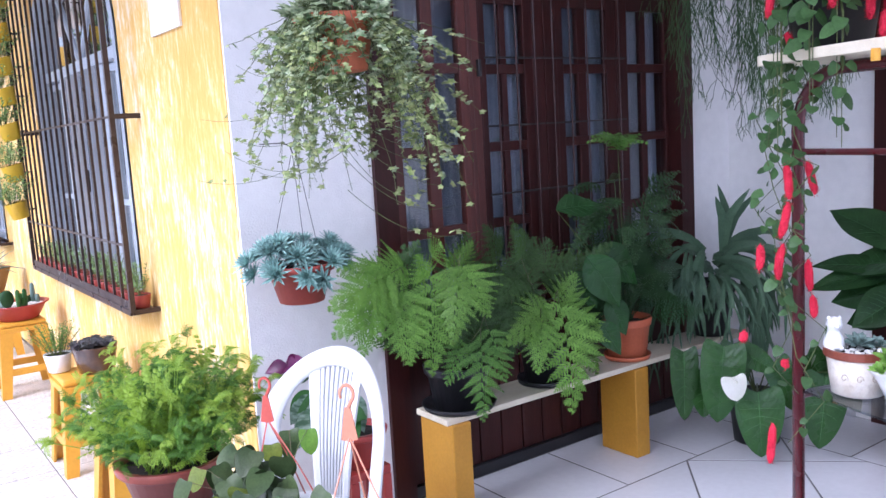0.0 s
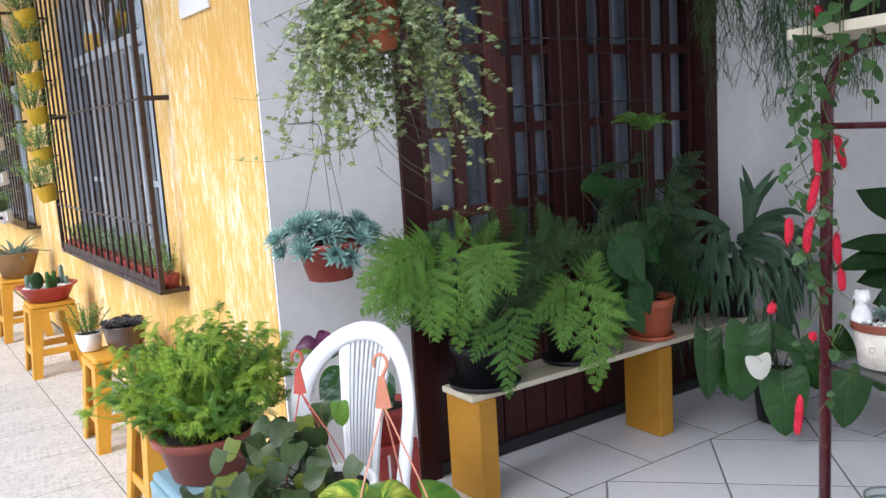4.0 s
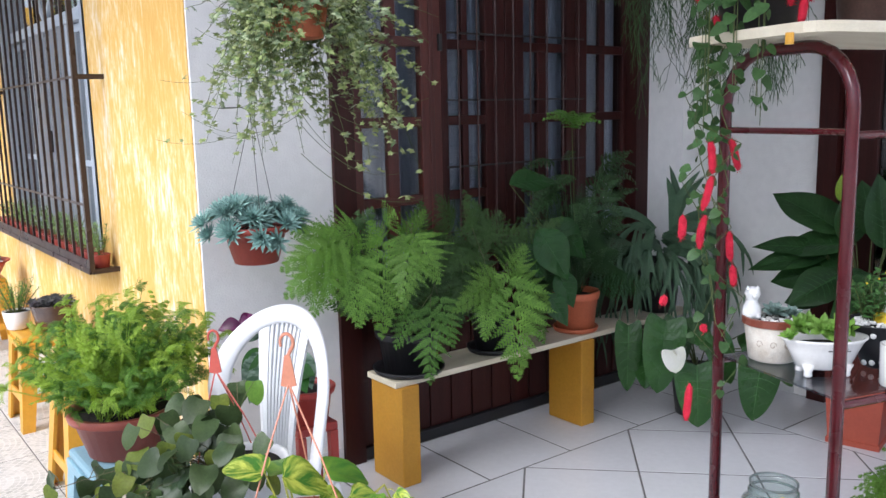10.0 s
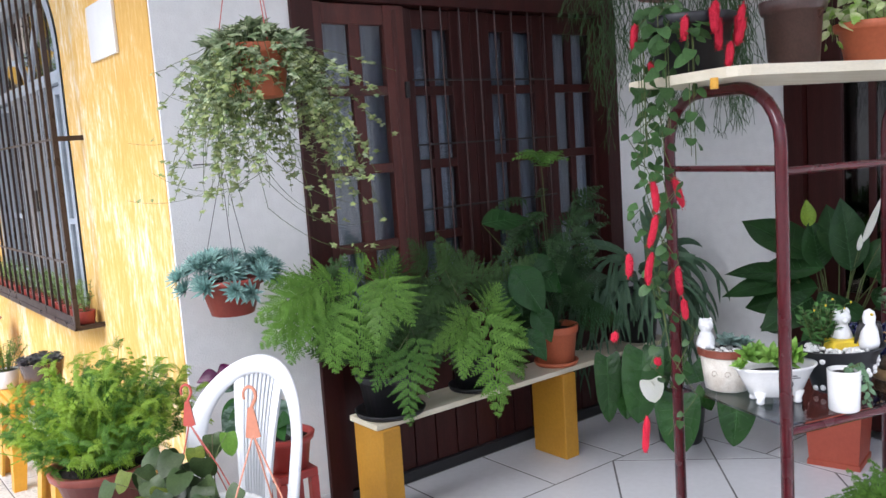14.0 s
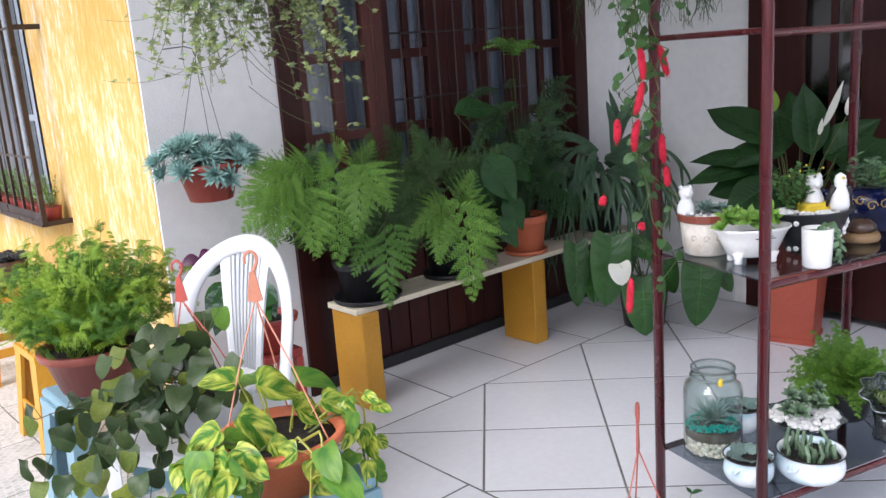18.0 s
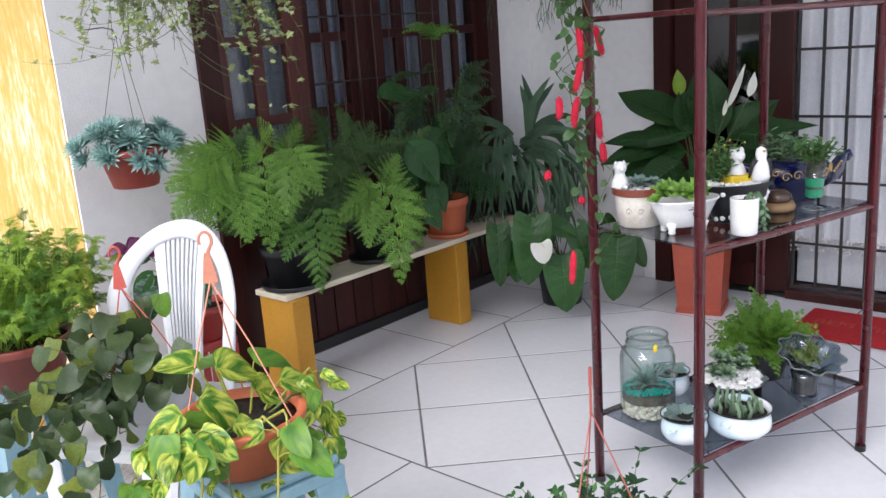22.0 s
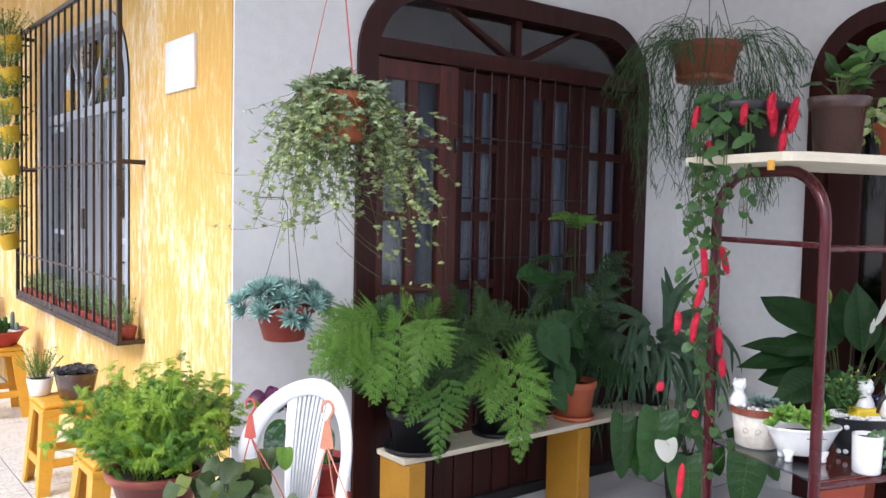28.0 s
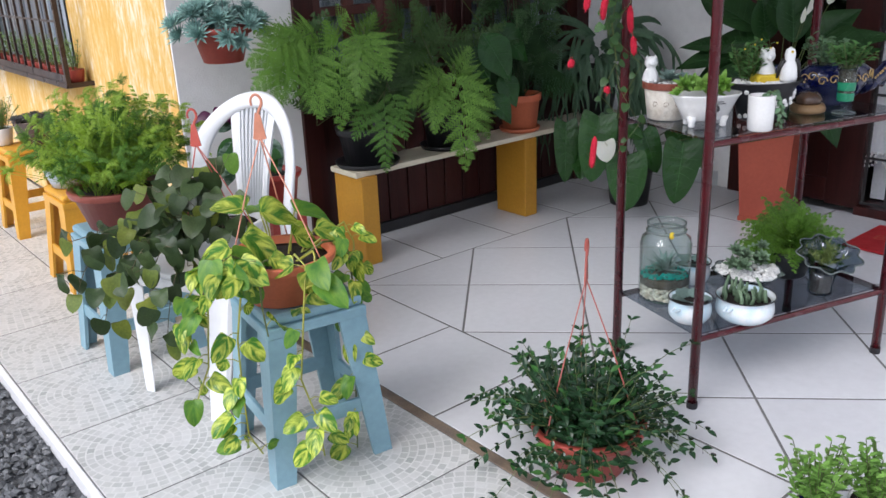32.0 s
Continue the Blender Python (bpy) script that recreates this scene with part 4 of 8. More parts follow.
stool((0.575, 2.87, 0), 0, 0.47, M["blue_plastic"], "blue-grey plastic stool carrying a bushy fern", "blue stools")
stool((0.685, 1.885, 0), -8, 0.47, M["blue_plastic"], "blue-grey plastic stool carrying the variegated pothos", "blue stools")
for i, (x, y) in enumerate(((0.76, 4.75), (0.74, 6.42), (0.74, 7.7), (0.72, 3.75))):
    stool((x, y, 0), 0, (0.45, 0.47, 0.47, 0.42)[i], M["yellow_plastic"], "mustard yellow plastic stool carrying pots by the wall", "yellow stools")


def monobloc(at, turn):
    """White moulded chair; its front is +x."""
    c = thing("plastic_chair", "white moulded plastic chair with a slatted arched back", "chair", at, turn)
    W = M["white_plastic"]
    Geo().box(-0.2, 0.22, -0.2, 0.2, 0.405, 0.425, 0.009).make("seat", W, c)
    for sy in (-1, 1):
        # front legs: an open angle section that tapers downwards; rear legs: slim
        fx, w = (0.295, 0.070) if sy > 0 else (0.215, 0.045)
        hi, lo = Vector((0.205, sy * 0.185, 0.415)), Vector((fx, sy * 0.176, 0.0))
        vs = []
        for p, k in ((hi, 1.25), (hi.lerp(lo, 0.5), 1.0), (lo, 0.72)):
            for u, v in ((-w, 0.0), (-w * 0.3, 0.012), (0.0, 0.0), (0.004, -0.3 * w), (0.0, -w), (-0.008, -w), (-0.010, -0.012), (-w, -0.010)):
                vs.append(p + Vector((u * k * 0.55 + 0.01, sy * (v * k + 0.012), 0)))
        fs = [tuple(reversed(range(8))), tuple(range(16, 24))] + [(r * 8 + j, r * 8 + (j + 1) % 8, r * 8 + 8 + (j + 1) % 8, r * 8 + 8 + j) for r in range(2) for j in range(8)]
        Geo().add(vs, fs).make("leg", W, c)
        Geo().tube([(-0.2, sy * 0.18, 0.41), (-0.25, sy * 0.2, 0.2), (-0.28, sy * 0.21, 0.0)], 0.026, 8, 0.019).make("leg", W, c, smooth=True)
    Geo().box(0.195, 0.226, -0.2, 0.2, 0.375, 0.409, 0.008).make("seat_rim", W, c)
    # back: a broad rounded hoop and a fan of slats, all bowed round the sitter
    def back(u, v):
        return Vector((-0.19 - 0.30 * v * v - 0.06 * v + 1.5 * u * u, u, 0.42 + v))
    ring = [(0.150, 0.0), (0.172, 0.12)] + [(0.186 * math.cos(math.pi * i / 28), 0.25 + 0.205 * math.sin(math.pi * i / 28)) for i in range(29)] + [(-0.172, 0.12), (-0.150, 0.0)]
    section = [(-0.027, -0.005), (-0.024, 0.006), (-0.012, 0.012), (0.012, 0.013), (0.024, 0.007), (0.027, -0.004), (0.022, -0.011), (-0.022, -0.011)]
    n, m = len(ring), len(section)
    vs, fs = [], []
    for i, p in enumerate(ring):
        a, b = Vector(ring[max(i - 1, 0)]), Vector(ring[min(i + 1, n - 1)])
        o = Vector(((b - a).y, -(b - a).x)).normalized()
        for e, h in section:
            vs.append(back(p[0] + o.x * e, p[1] + o.y * e) + Vector((h, 0, 0)))
    for i in range(n - 1):
        fs += [(i * m + j, i * m + (j + 1) % m, (i + 1) * m + (j + 1) % m, (i + 1) * m + j) for j in range(m)]
    Geo().add(vs, fs + [tuple(range(m)), tuple(reversed(range((n - 1) * m, n * m)))]).make("back_arch", W, c, smooth=True)
    for k in range(-4, 5):
        e = abs(k) == 4
        lo, hi = k * 0.0090 + (0.006 * k / 4 if e else 0), k * 0.0165 + (0.009 * k / 4 if e else 0)
        w0, w1 = (0.009, 0.017) if e else (0.0027, 0.0044)
        top = 0.25 + 0.19 * math.sqrt(max(0, 1 - (hi / 0.168) ** 2)) + 0.004
        vs, fs = [], []
        for i in range(11):
            t = i / 10
            u, w, v = lo + (hi - lo) * t ** 1.4, w0 + (w1 - w0) * t ** 1.4, top * t
            p, q = back(u - w, v), back(u + w, v)
            vs += [p, (p + q) / 2 + Vector((0.004, 0, 0)), q, q + Vector((-0.012, 0, 0)), p + Vector((-0.012, 0, 0))]
        for i in range(10):
            a = 5 * i
            fs += [(a + j, a + (j + 1) % 5, a + 5 + (j + 1) % 5, a + 5 + j) for j in range(5)]
        Geo().add(vs, fs).make("back_slat", W, c)
    return c


monobloc((0.735, 2.455, 0), 206)

rug = thing("doormat", "red doormat with worn gold lettering before the front door", "doormat", (3.46, 1.29, 0.0))
Geo().box(-0.19, 0.19, -0.31, 0.31, 0.003, 0.013, 0.004).make("mat_body", M["mat_red"], rug)
M["gold"] = mat("worn_gold_print", (0.40, 0.075, 0.04), 0.9, (0.40, 0.03, 0.022), 30, 0.7, 0.2)
txt = bpy.data.curves.new("lettering", "FONT")
txt.body, txt.size, txt.align_x, txt.align_y, txt.extrude = "BEM VINDO", 0.095, "CENTER", "CENTER", 0.0006
txt.materials.append(M["gold"])
to = new("lettering", txt)
to.parent = rug
to.location, to.rotation_euler = (0.0, 0, 0.0145), (0, 0, radians(-90))

# ---- plants ----
UP = Vector((0, 0, 1))
OUTW = Vector((-0.62, -0.72, 0.32)).normalized()   # towards the open yard, from where the light comes
HEART = (0.62, 0.98, 1.0, 0.92, 0.75, 0.5, 0.22, 0.0)
OVAL = (0.12, 0.55, 0.85, 1.0, 0.95, 0.72, 0.36, 0.0)
LANCE = (0.15, 0.7, 1.0, 0.95, 0.8, 0.55, 0.28, 0.0)


def pot(parent, r1, r0, h, material, z=0.0, label="", seg=28, soil=0.85, rim=0.01, at=(0, 0), wall=0.006, name="pot"):
    prof = [(r0 * 0.9, 0.0), (r0, 0.003), (r0 + (r1 - r0) * 0.78, h * 0.80), (r1 + rim * 0.25, h * 0.81), (r1 + rim * 0.6, h * 0.84), (r1 + rim, h * 0.985), (r1 + rim * 0.8, h), (r1 - wall, h), (r1 - wall * 1.6, h * 0.9), (r0 + (r1 - r0) * soil - wall * 1.6, h * soil * 0.97)]
    Geo().lathe(prof, seg, (at[0], at[1], z)).make(name, material, parent, label, True)
    if soil:
        rs = r0 + (r1 - r0) * soil - wall
        Geo().lathe([(0.0001, h * soil + 0.008), (rs * 0.6, h * soil + 0.004), (rs, h * soil)], 18, (at[0], at[1], z)).make("soil", M["soil"], parent, smooth=True)


def saucer(parent, r, material, z=0.0, at=(0, 0)):
    Geo().lathe([(r * 0.85, 0), (r, 0.004), (r * 1.06, 0.022), (r * 1.03, 0.024), (r * 0.97, 0.008), (r * 0.2, 0.006)], 26, (at[0], at[1], z)).make("saucer", material, parent, smooth=True)


def rv(rnd, a, b):
    return rnd.uniform(a, b)


def stalk_leaf(parent, foot, base, way, up, length, width, material, shape=HEART, back=0.22, droop=0.25, fold=0.12, stalk=0.003, stem=None, label="", twist=0.12):
    """A large leaf, an own object, with its stalk."""
    base, foot = Vector(base), Vector(foot)
    g = Geo()
    g.blade(base, way, up, length, width, back, droop, fold * 2, full=0.64 if back else 0.85, twist=twist)
    ob = g.make("leaf", material, parent, label, True)
    mid = (base + foot) / 2 + Vector((0, 0, 0.12 * (base - foot).length))
    Geo().tube([foot, mid, base], stalk, 5, stalk * 0.6).make("stalk", stem or M["stem"], parent)
    return ob


def big_leaf(parent, foot, base, way, up, length, width, material, shape=HEART, back=0.2, droop=0.2, stalk=0.004, fold=0.16, veins=6, vein="vein"):
    """A large leaf with a rippled blade, raised pale veins and a stalk."""
    base, foot = Vector(base), Vector(foot)
    g = Geo()
    point, nrm = g.blade(base, way, up, length, width, back, droop, fold * 2, 18, 5, 0.72 if back else 0.85, 0.075 if back else 0.05, veins, 0.1)
    ob = g.make("leaf", material, parent, "", True)
    v = Geo().tube([point(t / 10, 0) + nrm * 0.0006 for t in range(10)], 0.0024, 4, 0.0008)
    for i in range(veins):
        for s in (1, -1):
            t0 = 0.06 + 0.70 * i / veins
            v.tube([point(t0, 0) + nrm * 0.0004, point(min(0.98, t0 + 0.07), s * 0.4) + nrm * 0.0008, point(min(0.98, t0 + 0.15), s * 0.82) + nrm * 0.0006], 0.0014, 3, 0.0005)
    v.make("leaf_vein", M[vein], ob)
    mid = (base + foot) / 2 + Vector((0, 0, 0.12 * (base - foot).length))
    Geo().tube([foot, mid, base], stalk, 6, stalk * 0.6).make("stalk", M["stem"], parent)
    return ob


M["vein"] = leaf_mat("pale_vein", (0.06, 0.15, 0.045), (0.045, 0.12, 0.035), thin=0.0)
M["fern_mid"] = leaf_mat("mid_fern_leaf", (0.115, 0.245, 0.045), (0.08, 0.18, 0.032), island=0.08)


# -- the two hare's foot ferns on the bench
FRONT = Vector((-0.35, -0.88, 0.42)).normalized()


def bench_fern(x, y, blades, rp, seed, label):
    """blades: where a blade begins, its tip, its width and its colour."""
    rnd = random.Random(seed)
    t = thing("potted_fern", label, "fern", (x, y, BZ), group="ferns on the bench")
    saucer(t, rp * 1.1, M["black_plastic"])
    pot(t, rp, rp * 0.78, 0.17, M["black_plastic"], 0.006)
    o = Vector((x, y, BZ))
    for b, tip, w, m in blades:
        b, tip = Vector(b) - o, Vector(tip) - o
        foot = Vector((rv(rnd, -0.05, 0.05), rv(rnd, -0.04, 0.04), 0.15))
        face = FRONT + Vector((rnd.gauss(0, 0.16), rnd.gauss(0, 0.10), rnd.gauss(0, 0.16)))
        fr = Geo().lace(b, tip, face, w, 9 if w > 0.2 else 8, rv(rnd, 0.05, 0.13), rnd, 0.8 if m == "fern_mid" else 0.15).make("frond", M[m], t)
        back = (b - tip).normalized()
        Geo().tube([foot, foot.lerp(b, 0.55) + UP * 0.05, b + back * 0.05, b], 0.0022, 5, 0.0014).make("stalk", M["stem"], fr)
    return t


# rear fronds get the dark green: shade behind the front ones, put into colour
LIGHT, SHADED = "fern_light", "fern_shaded"
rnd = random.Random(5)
deep_a = [((1.45 + 0.055 * i, 3.02 + rnd.uniform(-0.04, 0.04), 0.80 + rnd.uniform(-0.12, 0.16)), (1.40 + 0.07 * i + rnd.uniform(-0.2, 0.2), 2.92, 0.98 + rnd.uniform(-0.05, 0.15)), rnd.uniform(0.2, 0.28), SHADED) for i in range(8)]
deep_b = [((1.92 + 0.05 * i, 3.04, 0.84 + rnd.uniform(-0.08, 0.1)), (1.90 + 0.06 * i + rnd.uniform(-0.22, 0.2), 2.93, 1.0 + rnd.uniform(-0.05, 0.16)), rnd.uniform(0.2, 0.28), SHADED) for i in range(8)]
deep_c = [((1.62 + 0.06 * i, 2.98, 0.86), (1.58 + 0.085 * i, 2.93, 0.58 + rnd.uniform(-0.04, 0.1)), 0.24, SHADED) for i in range(7)]
mid = [((1.89, 2.95, 0.99), (1.78, 2.89, 1.15), 0.20, SHADED), ((2.03, 2.91, 0.95), (2.07, 2.85, 1.06), 0.20, SHADED), ((2.0, 2.94, 0.92), (1.81, 2.88, 0.85), 0.23, SHADED), ((1.93, 2.93, 0.82), (1.86, 2.87, 0.63), 0.21, SHADED), ((1.92, 2.85, 1.01), (1.83, 2.79, 1.13), 0.17, SHADED)]
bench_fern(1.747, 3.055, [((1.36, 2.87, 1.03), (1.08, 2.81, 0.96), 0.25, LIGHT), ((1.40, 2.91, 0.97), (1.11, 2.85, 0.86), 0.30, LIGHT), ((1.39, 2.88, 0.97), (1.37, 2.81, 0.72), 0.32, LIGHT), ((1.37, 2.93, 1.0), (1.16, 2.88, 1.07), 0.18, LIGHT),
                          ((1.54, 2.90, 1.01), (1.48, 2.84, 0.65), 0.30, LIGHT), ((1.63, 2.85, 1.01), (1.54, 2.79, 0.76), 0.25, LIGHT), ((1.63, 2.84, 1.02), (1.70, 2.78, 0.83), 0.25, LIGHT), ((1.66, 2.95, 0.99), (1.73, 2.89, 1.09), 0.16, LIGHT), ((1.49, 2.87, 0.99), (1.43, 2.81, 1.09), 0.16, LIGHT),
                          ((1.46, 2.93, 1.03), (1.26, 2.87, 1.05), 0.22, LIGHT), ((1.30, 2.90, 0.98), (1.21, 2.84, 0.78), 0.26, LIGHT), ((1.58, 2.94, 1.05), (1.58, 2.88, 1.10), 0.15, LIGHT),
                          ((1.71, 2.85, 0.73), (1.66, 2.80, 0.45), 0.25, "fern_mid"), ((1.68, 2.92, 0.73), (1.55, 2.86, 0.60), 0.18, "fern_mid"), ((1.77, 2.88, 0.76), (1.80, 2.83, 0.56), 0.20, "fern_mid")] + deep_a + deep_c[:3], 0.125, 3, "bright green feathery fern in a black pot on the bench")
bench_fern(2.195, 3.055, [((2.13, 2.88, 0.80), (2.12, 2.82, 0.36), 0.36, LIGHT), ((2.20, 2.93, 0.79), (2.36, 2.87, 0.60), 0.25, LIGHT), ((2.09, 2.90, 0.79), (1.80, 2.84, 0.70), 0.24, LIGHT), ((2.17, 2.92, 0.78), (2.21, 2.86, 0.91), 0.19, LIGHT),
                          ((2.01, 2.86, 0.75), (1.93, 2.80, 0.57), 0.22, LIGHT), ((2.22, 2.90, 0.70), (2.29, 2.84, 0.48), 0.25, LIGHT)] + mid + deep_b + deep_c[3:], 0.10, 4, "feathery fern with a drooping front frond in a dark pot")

M["dark_vein"] = leaf_mat("dark_vein", (0.035, 0.10, 0.03), (0.025, 0.08, 0.022), thin=0.0)
M["rubber"] = leaf_mat("broad_green_leaf", (0.026, 0.08, 0.02), (0.018, 0.058, 0.015), rough=0.3, thin=0.12, spec=0.3)

# -- terracotta pot with a dark feathery shrub and broad leaves
tp = thing("potted_shrub", "terracotta pot with dark feathery foliage and broad glossy leaves", "plant", (2.70, 3.05, BZ))
saucer(tp, 0.10, M["terracotta"])
pot(tp, 0.106, 0.085, 0.185, M["terracotta"], 0.006, rim=0.006)
rnd = random.Random(8)
g = Geo()
for i in range(42):
    a, e = rv(rnd, 0, 6.28), rv(rnd, 0.2, 1.5)
    way = Vector((math.cos(a) * math.cos(e), math.sin(a) * math.cos(e) * 0.55, math.sin(e)))
    g.frond((rv(rnd, -0.03, 0.03), rv(rnd, -0.02, 0.02), 0.15), way, UP * 0.4 + OUTW, rv(rnd, 0.34, 0.50) + 0.24 * math.sin(e), rv(rnd, 0.16, 0.26), 17, rv(rnd, 0.15, 0.75), 6, 0.0018, 0.2, 0.1, 1.4, rnd, 0.3)
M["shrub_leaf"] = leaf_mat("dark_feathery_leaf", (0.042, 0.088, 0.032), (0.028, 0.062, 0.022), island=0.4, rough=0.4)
for i in range(64):
    # sprays over the outside of the bush, their tips hanging
    a, h = rv(rnd, 0, 6.28), rv(rnd, 0.22, 0.80)
    r = (0.30 - 0.16 * abs(h - 0.55)) * rv(rnd, 0.7, 1.0)
    p = Vector((math.cos(a) * r * 0.55, math.sin(a) * r * 0.4, h))
    q = Vector((math.cos(a) * (r + 0.10), math.sin(a) * (r * 0.55 + 0.04), h + rv(rnd, -0.16, 0.08)))
    q.y, q.z = min(q.y, 0.16), max(q.z, 0.30)
    spray = Geo().plume(p, q, UP * 0.6 + OUTW + Vector((rnd.gauss(0, 0.3), rnd.gauss(0, 0.3), 0)), rv(rnd, 0.09, 0.14), 9, 5, 0.1, rnd, 0.9, 0.0012)
    spray.tube([(0, 0, 0.15), p * 0.5 + UP * 0.1, p], 0.0014, 4)
    spray.make("spray", M["shrub_leaf"], tp)
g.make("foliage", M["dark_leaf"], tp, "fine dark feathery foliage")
top = Vector((-0.10, -0.07, 0.97))
Geo().tube([(0, 0, 0.15), (-0.04, -0.03, 0.5), top], 0.0025, 5, 0.0015).make("stem", M["stem"], tp)
for i in range(9):
    a = i * 0.7
    o = Vector((math.cos(a), math.sin(a) * 0.6, rv(rnd, -0.1, 0.35))).normalized()
    Geo().plume(top + UP * rv(rnd, -0.05, 0.02), top + o * rv(rnd, 0.10, 0.15), UP + OUTW, 0.09, 8, 4, 0.14, rnd, 1.0, 0.001).make("sprig", M["fern_mid"], tp, "fresh green sprig on top")
for b, w, L, W in (((-0.34, -0.10, 0.52), (0.35, -0.4, -0.75), 0.26, 0.17), ((-0.25, -0.08, 0.54), (0.6, -0.35, -0.55), 0.25, 0.16), ((-0.24, -0.12, 0.33), (0.25, -0.4, -0.9), 0.18, 0.11), ((-0.46, -0.06, 0.72), (0.9, -0.15, 0.1), 0.26, 0.12), ((-0.42, -0.08, 0.46), (0.4, -0.3, -0.6), 0.2, 0.12), ((-0.3, -0.12, 0.24), (0.3, -0.5, -0.8), 0.17, 0.10)):
    big_leaf(tp, (-0.03, 0, 0.15), b, w, UP * 0.5 + OUTW, L, W, M["rubber"], OVAL, 0.0, 0.2, 0.003, 0.15, 5, "dark_vein")

# -- staghorn fern on the bench end
sf = thing("staghorn_fern", "staghorn fern with long forked dark green fronds in a pot", "fern", (3.30, 3.05, BZ))
pot(sf, 0.115, 0.09, 0.26, M["black_plastic"], 0)
rnd = random.Random(12)


def antler(g, p, d, w, L, depth, rnd, face, sag):
    """A strap-shaped frond that bends under its weight, widens and parts into fingers, which may part again."""
    p, d = Vector(p), Vector(d).normalized()
    n = 5
    pts, ways = [p], [d]
    for i in range(n):
        d = (d - UP * sag).normalized()
        pts.append(pts[-1] + d * (L / n))
        ways.append(d)
    vs, fs = [], []
    for i, (q, k) in enumerate(zip(pts, ways)):
        side = k.cross(face).normalized()
        t = i / n
        ww = w * (0.55 + 0.75 * t) if depth else w * (1 - t ** 2.2) + 0.001
        nn = side.cross(k)
        vs += [q + side * ww + nn * ww * 0.3, q, q - side * ww + nn * ww * 0.3]
    for i in range(n):
        fs += [(3 * i, 3 * i + 1, 3 * i + 4, 3 * i + 3), (3 * i + 1, 3 * i + 2, 3 * i + 5, 3 * i + 4)]
    g.add(vs, fs)
    if depth:
        side = d.cross(face).normalized()
        parts = (-1, 1) if rnd.random() < 0.6 else (-1, 0.1, 1)
        for s in parts:
            antler(g, pts[-1] - d * 0.012 + side * (s * w * 0.6), d + side * s * rv(rnd, 0.3, 0.55), w * 0.62, L * rv(rnd, 0.55, 0.9), depth - 1, rnd, face, sag * 1.15)


M["staghorn"] = leaf_mat("grey_green_staghorn_frond", (0.075, 0.135, 0.075), (0.05, 0.098, 0.055), rough=0.5, thin=0.12, bump=0.08)
for i in range(24):
    a = rv(rnd, 2.3, 6.3)
    e = rv(rnd, 0.0, 1.0)
    g = Geo()
    o = Vector((math.cos(a), math.sin(a) * 0.8, 0))
    antler(g, o * rv(rnd, 0.02, 0.10) + UP * rv(rnd, 0.26, 0.42), o * math.cos(e) + UP * math.sin(e), rv(rnd, 0.017, 0.026), rv(rnd, 0.17, 0.26), 2 if i % 3 else 3, rnd, (OUTW + UP * 0.15 + o * 0.15).normalized(), rv(rnd, 0.18, 0.34))
    g.make("frond", M["staghorn"], sf)
for d in ((0.35, -0.1, 1.3), (-0.05, -0.15, 1.2), (0.55, -0.5, 0.95), (0.45, -0.9, 0.7)):
    g = Geo()
    antler(g, (0.08, -0.02, 0.40), d, 0.030, 0.19, 1, rnd, OUTW, 0.03 if d[2] > 1 else 0.2)
    g.make("frond", M["staghorn"], sf)

M["anthurium_leaf"] = leaf_mat("veined_anthurium_leaf", (0.034, 0.095, 0.022), (0.022, 0.068, 0.016), rough=0.28, thin=0.16, spec=0.4)

# -- anthurium in a black floor pot
an = thing("anthurium", "anthurium with large heart leaves and a white flower", "plant", (3.19, 2.72, 0))
pot(an, 0.125, 0.10, 0.22, M["black_plastic"])
for b, w, L, W in (((-0.455, 0.043, 0.50), (-0.037, -0.034, -0.311), 0.30, 0.145), ((-0.397, -0.117, 0.54), (-0.07, -0.02, -0.3), 0.32, 0.22), ((-0.31, -0.152, 0.50), (0.2, -0.5, -0.25), 0.15, 0.13), ((-0.32, -0.223, 0.35), (-0.04, -0.05, -0.25), 0.27, 0.24), ((-0.10, -0.393, 0.40), (-0.07, -0.02, -0.28), 0.30, 0.22), ((-0.04, -0.40, 0.41), (0.05, -0.12, -0.2), 0.19, 0.14), ((-0.16, -0.197, 0.44), (0.02, -0.08, -0.18), 0.22, 0.16), ((-0.22, -0.05, 0.50), (-0.1, -0.05, -0.3), 0.24, 0.17), ((0.08, -0.2, 0.42), (0.15, -0.1, -0.25), 0.24, 0.17), ((-0.36, 0.02, 0.40), (-0.12, -0.1, -0.25), 0.2, 0.15)):
    big_leaf(an, (0, 0, 0.2), b, w, UP * 0.45 + OUTW, L, W * 0.82, M["anthurium_leaf"], HEART, 0.26, 0.12, 0.004)
M["white_petal"] = mat("creamy_white_petal", (0.78, 0.77, 0.70), 0.45, (0.70, 0.70, 0.58), 12, 0.7, 0.05, thin=0.2)
stalk_leaf(an, (0, 0, 0.2), (-0.47, -0.21, 0.442), (0.05, -0.15, -0.9), OUTW, 0.10, 0.10, M["white_petal"], HEART, 0.3, 0.05, 0.1, 0.0025, label="white heart-shaped flower")
Geo().tube([(-0.47, -0.21, 0.442), (-0.495, -0.25, 0.432)], 0.004, 6).make("spadix", M["white_petal"], an)

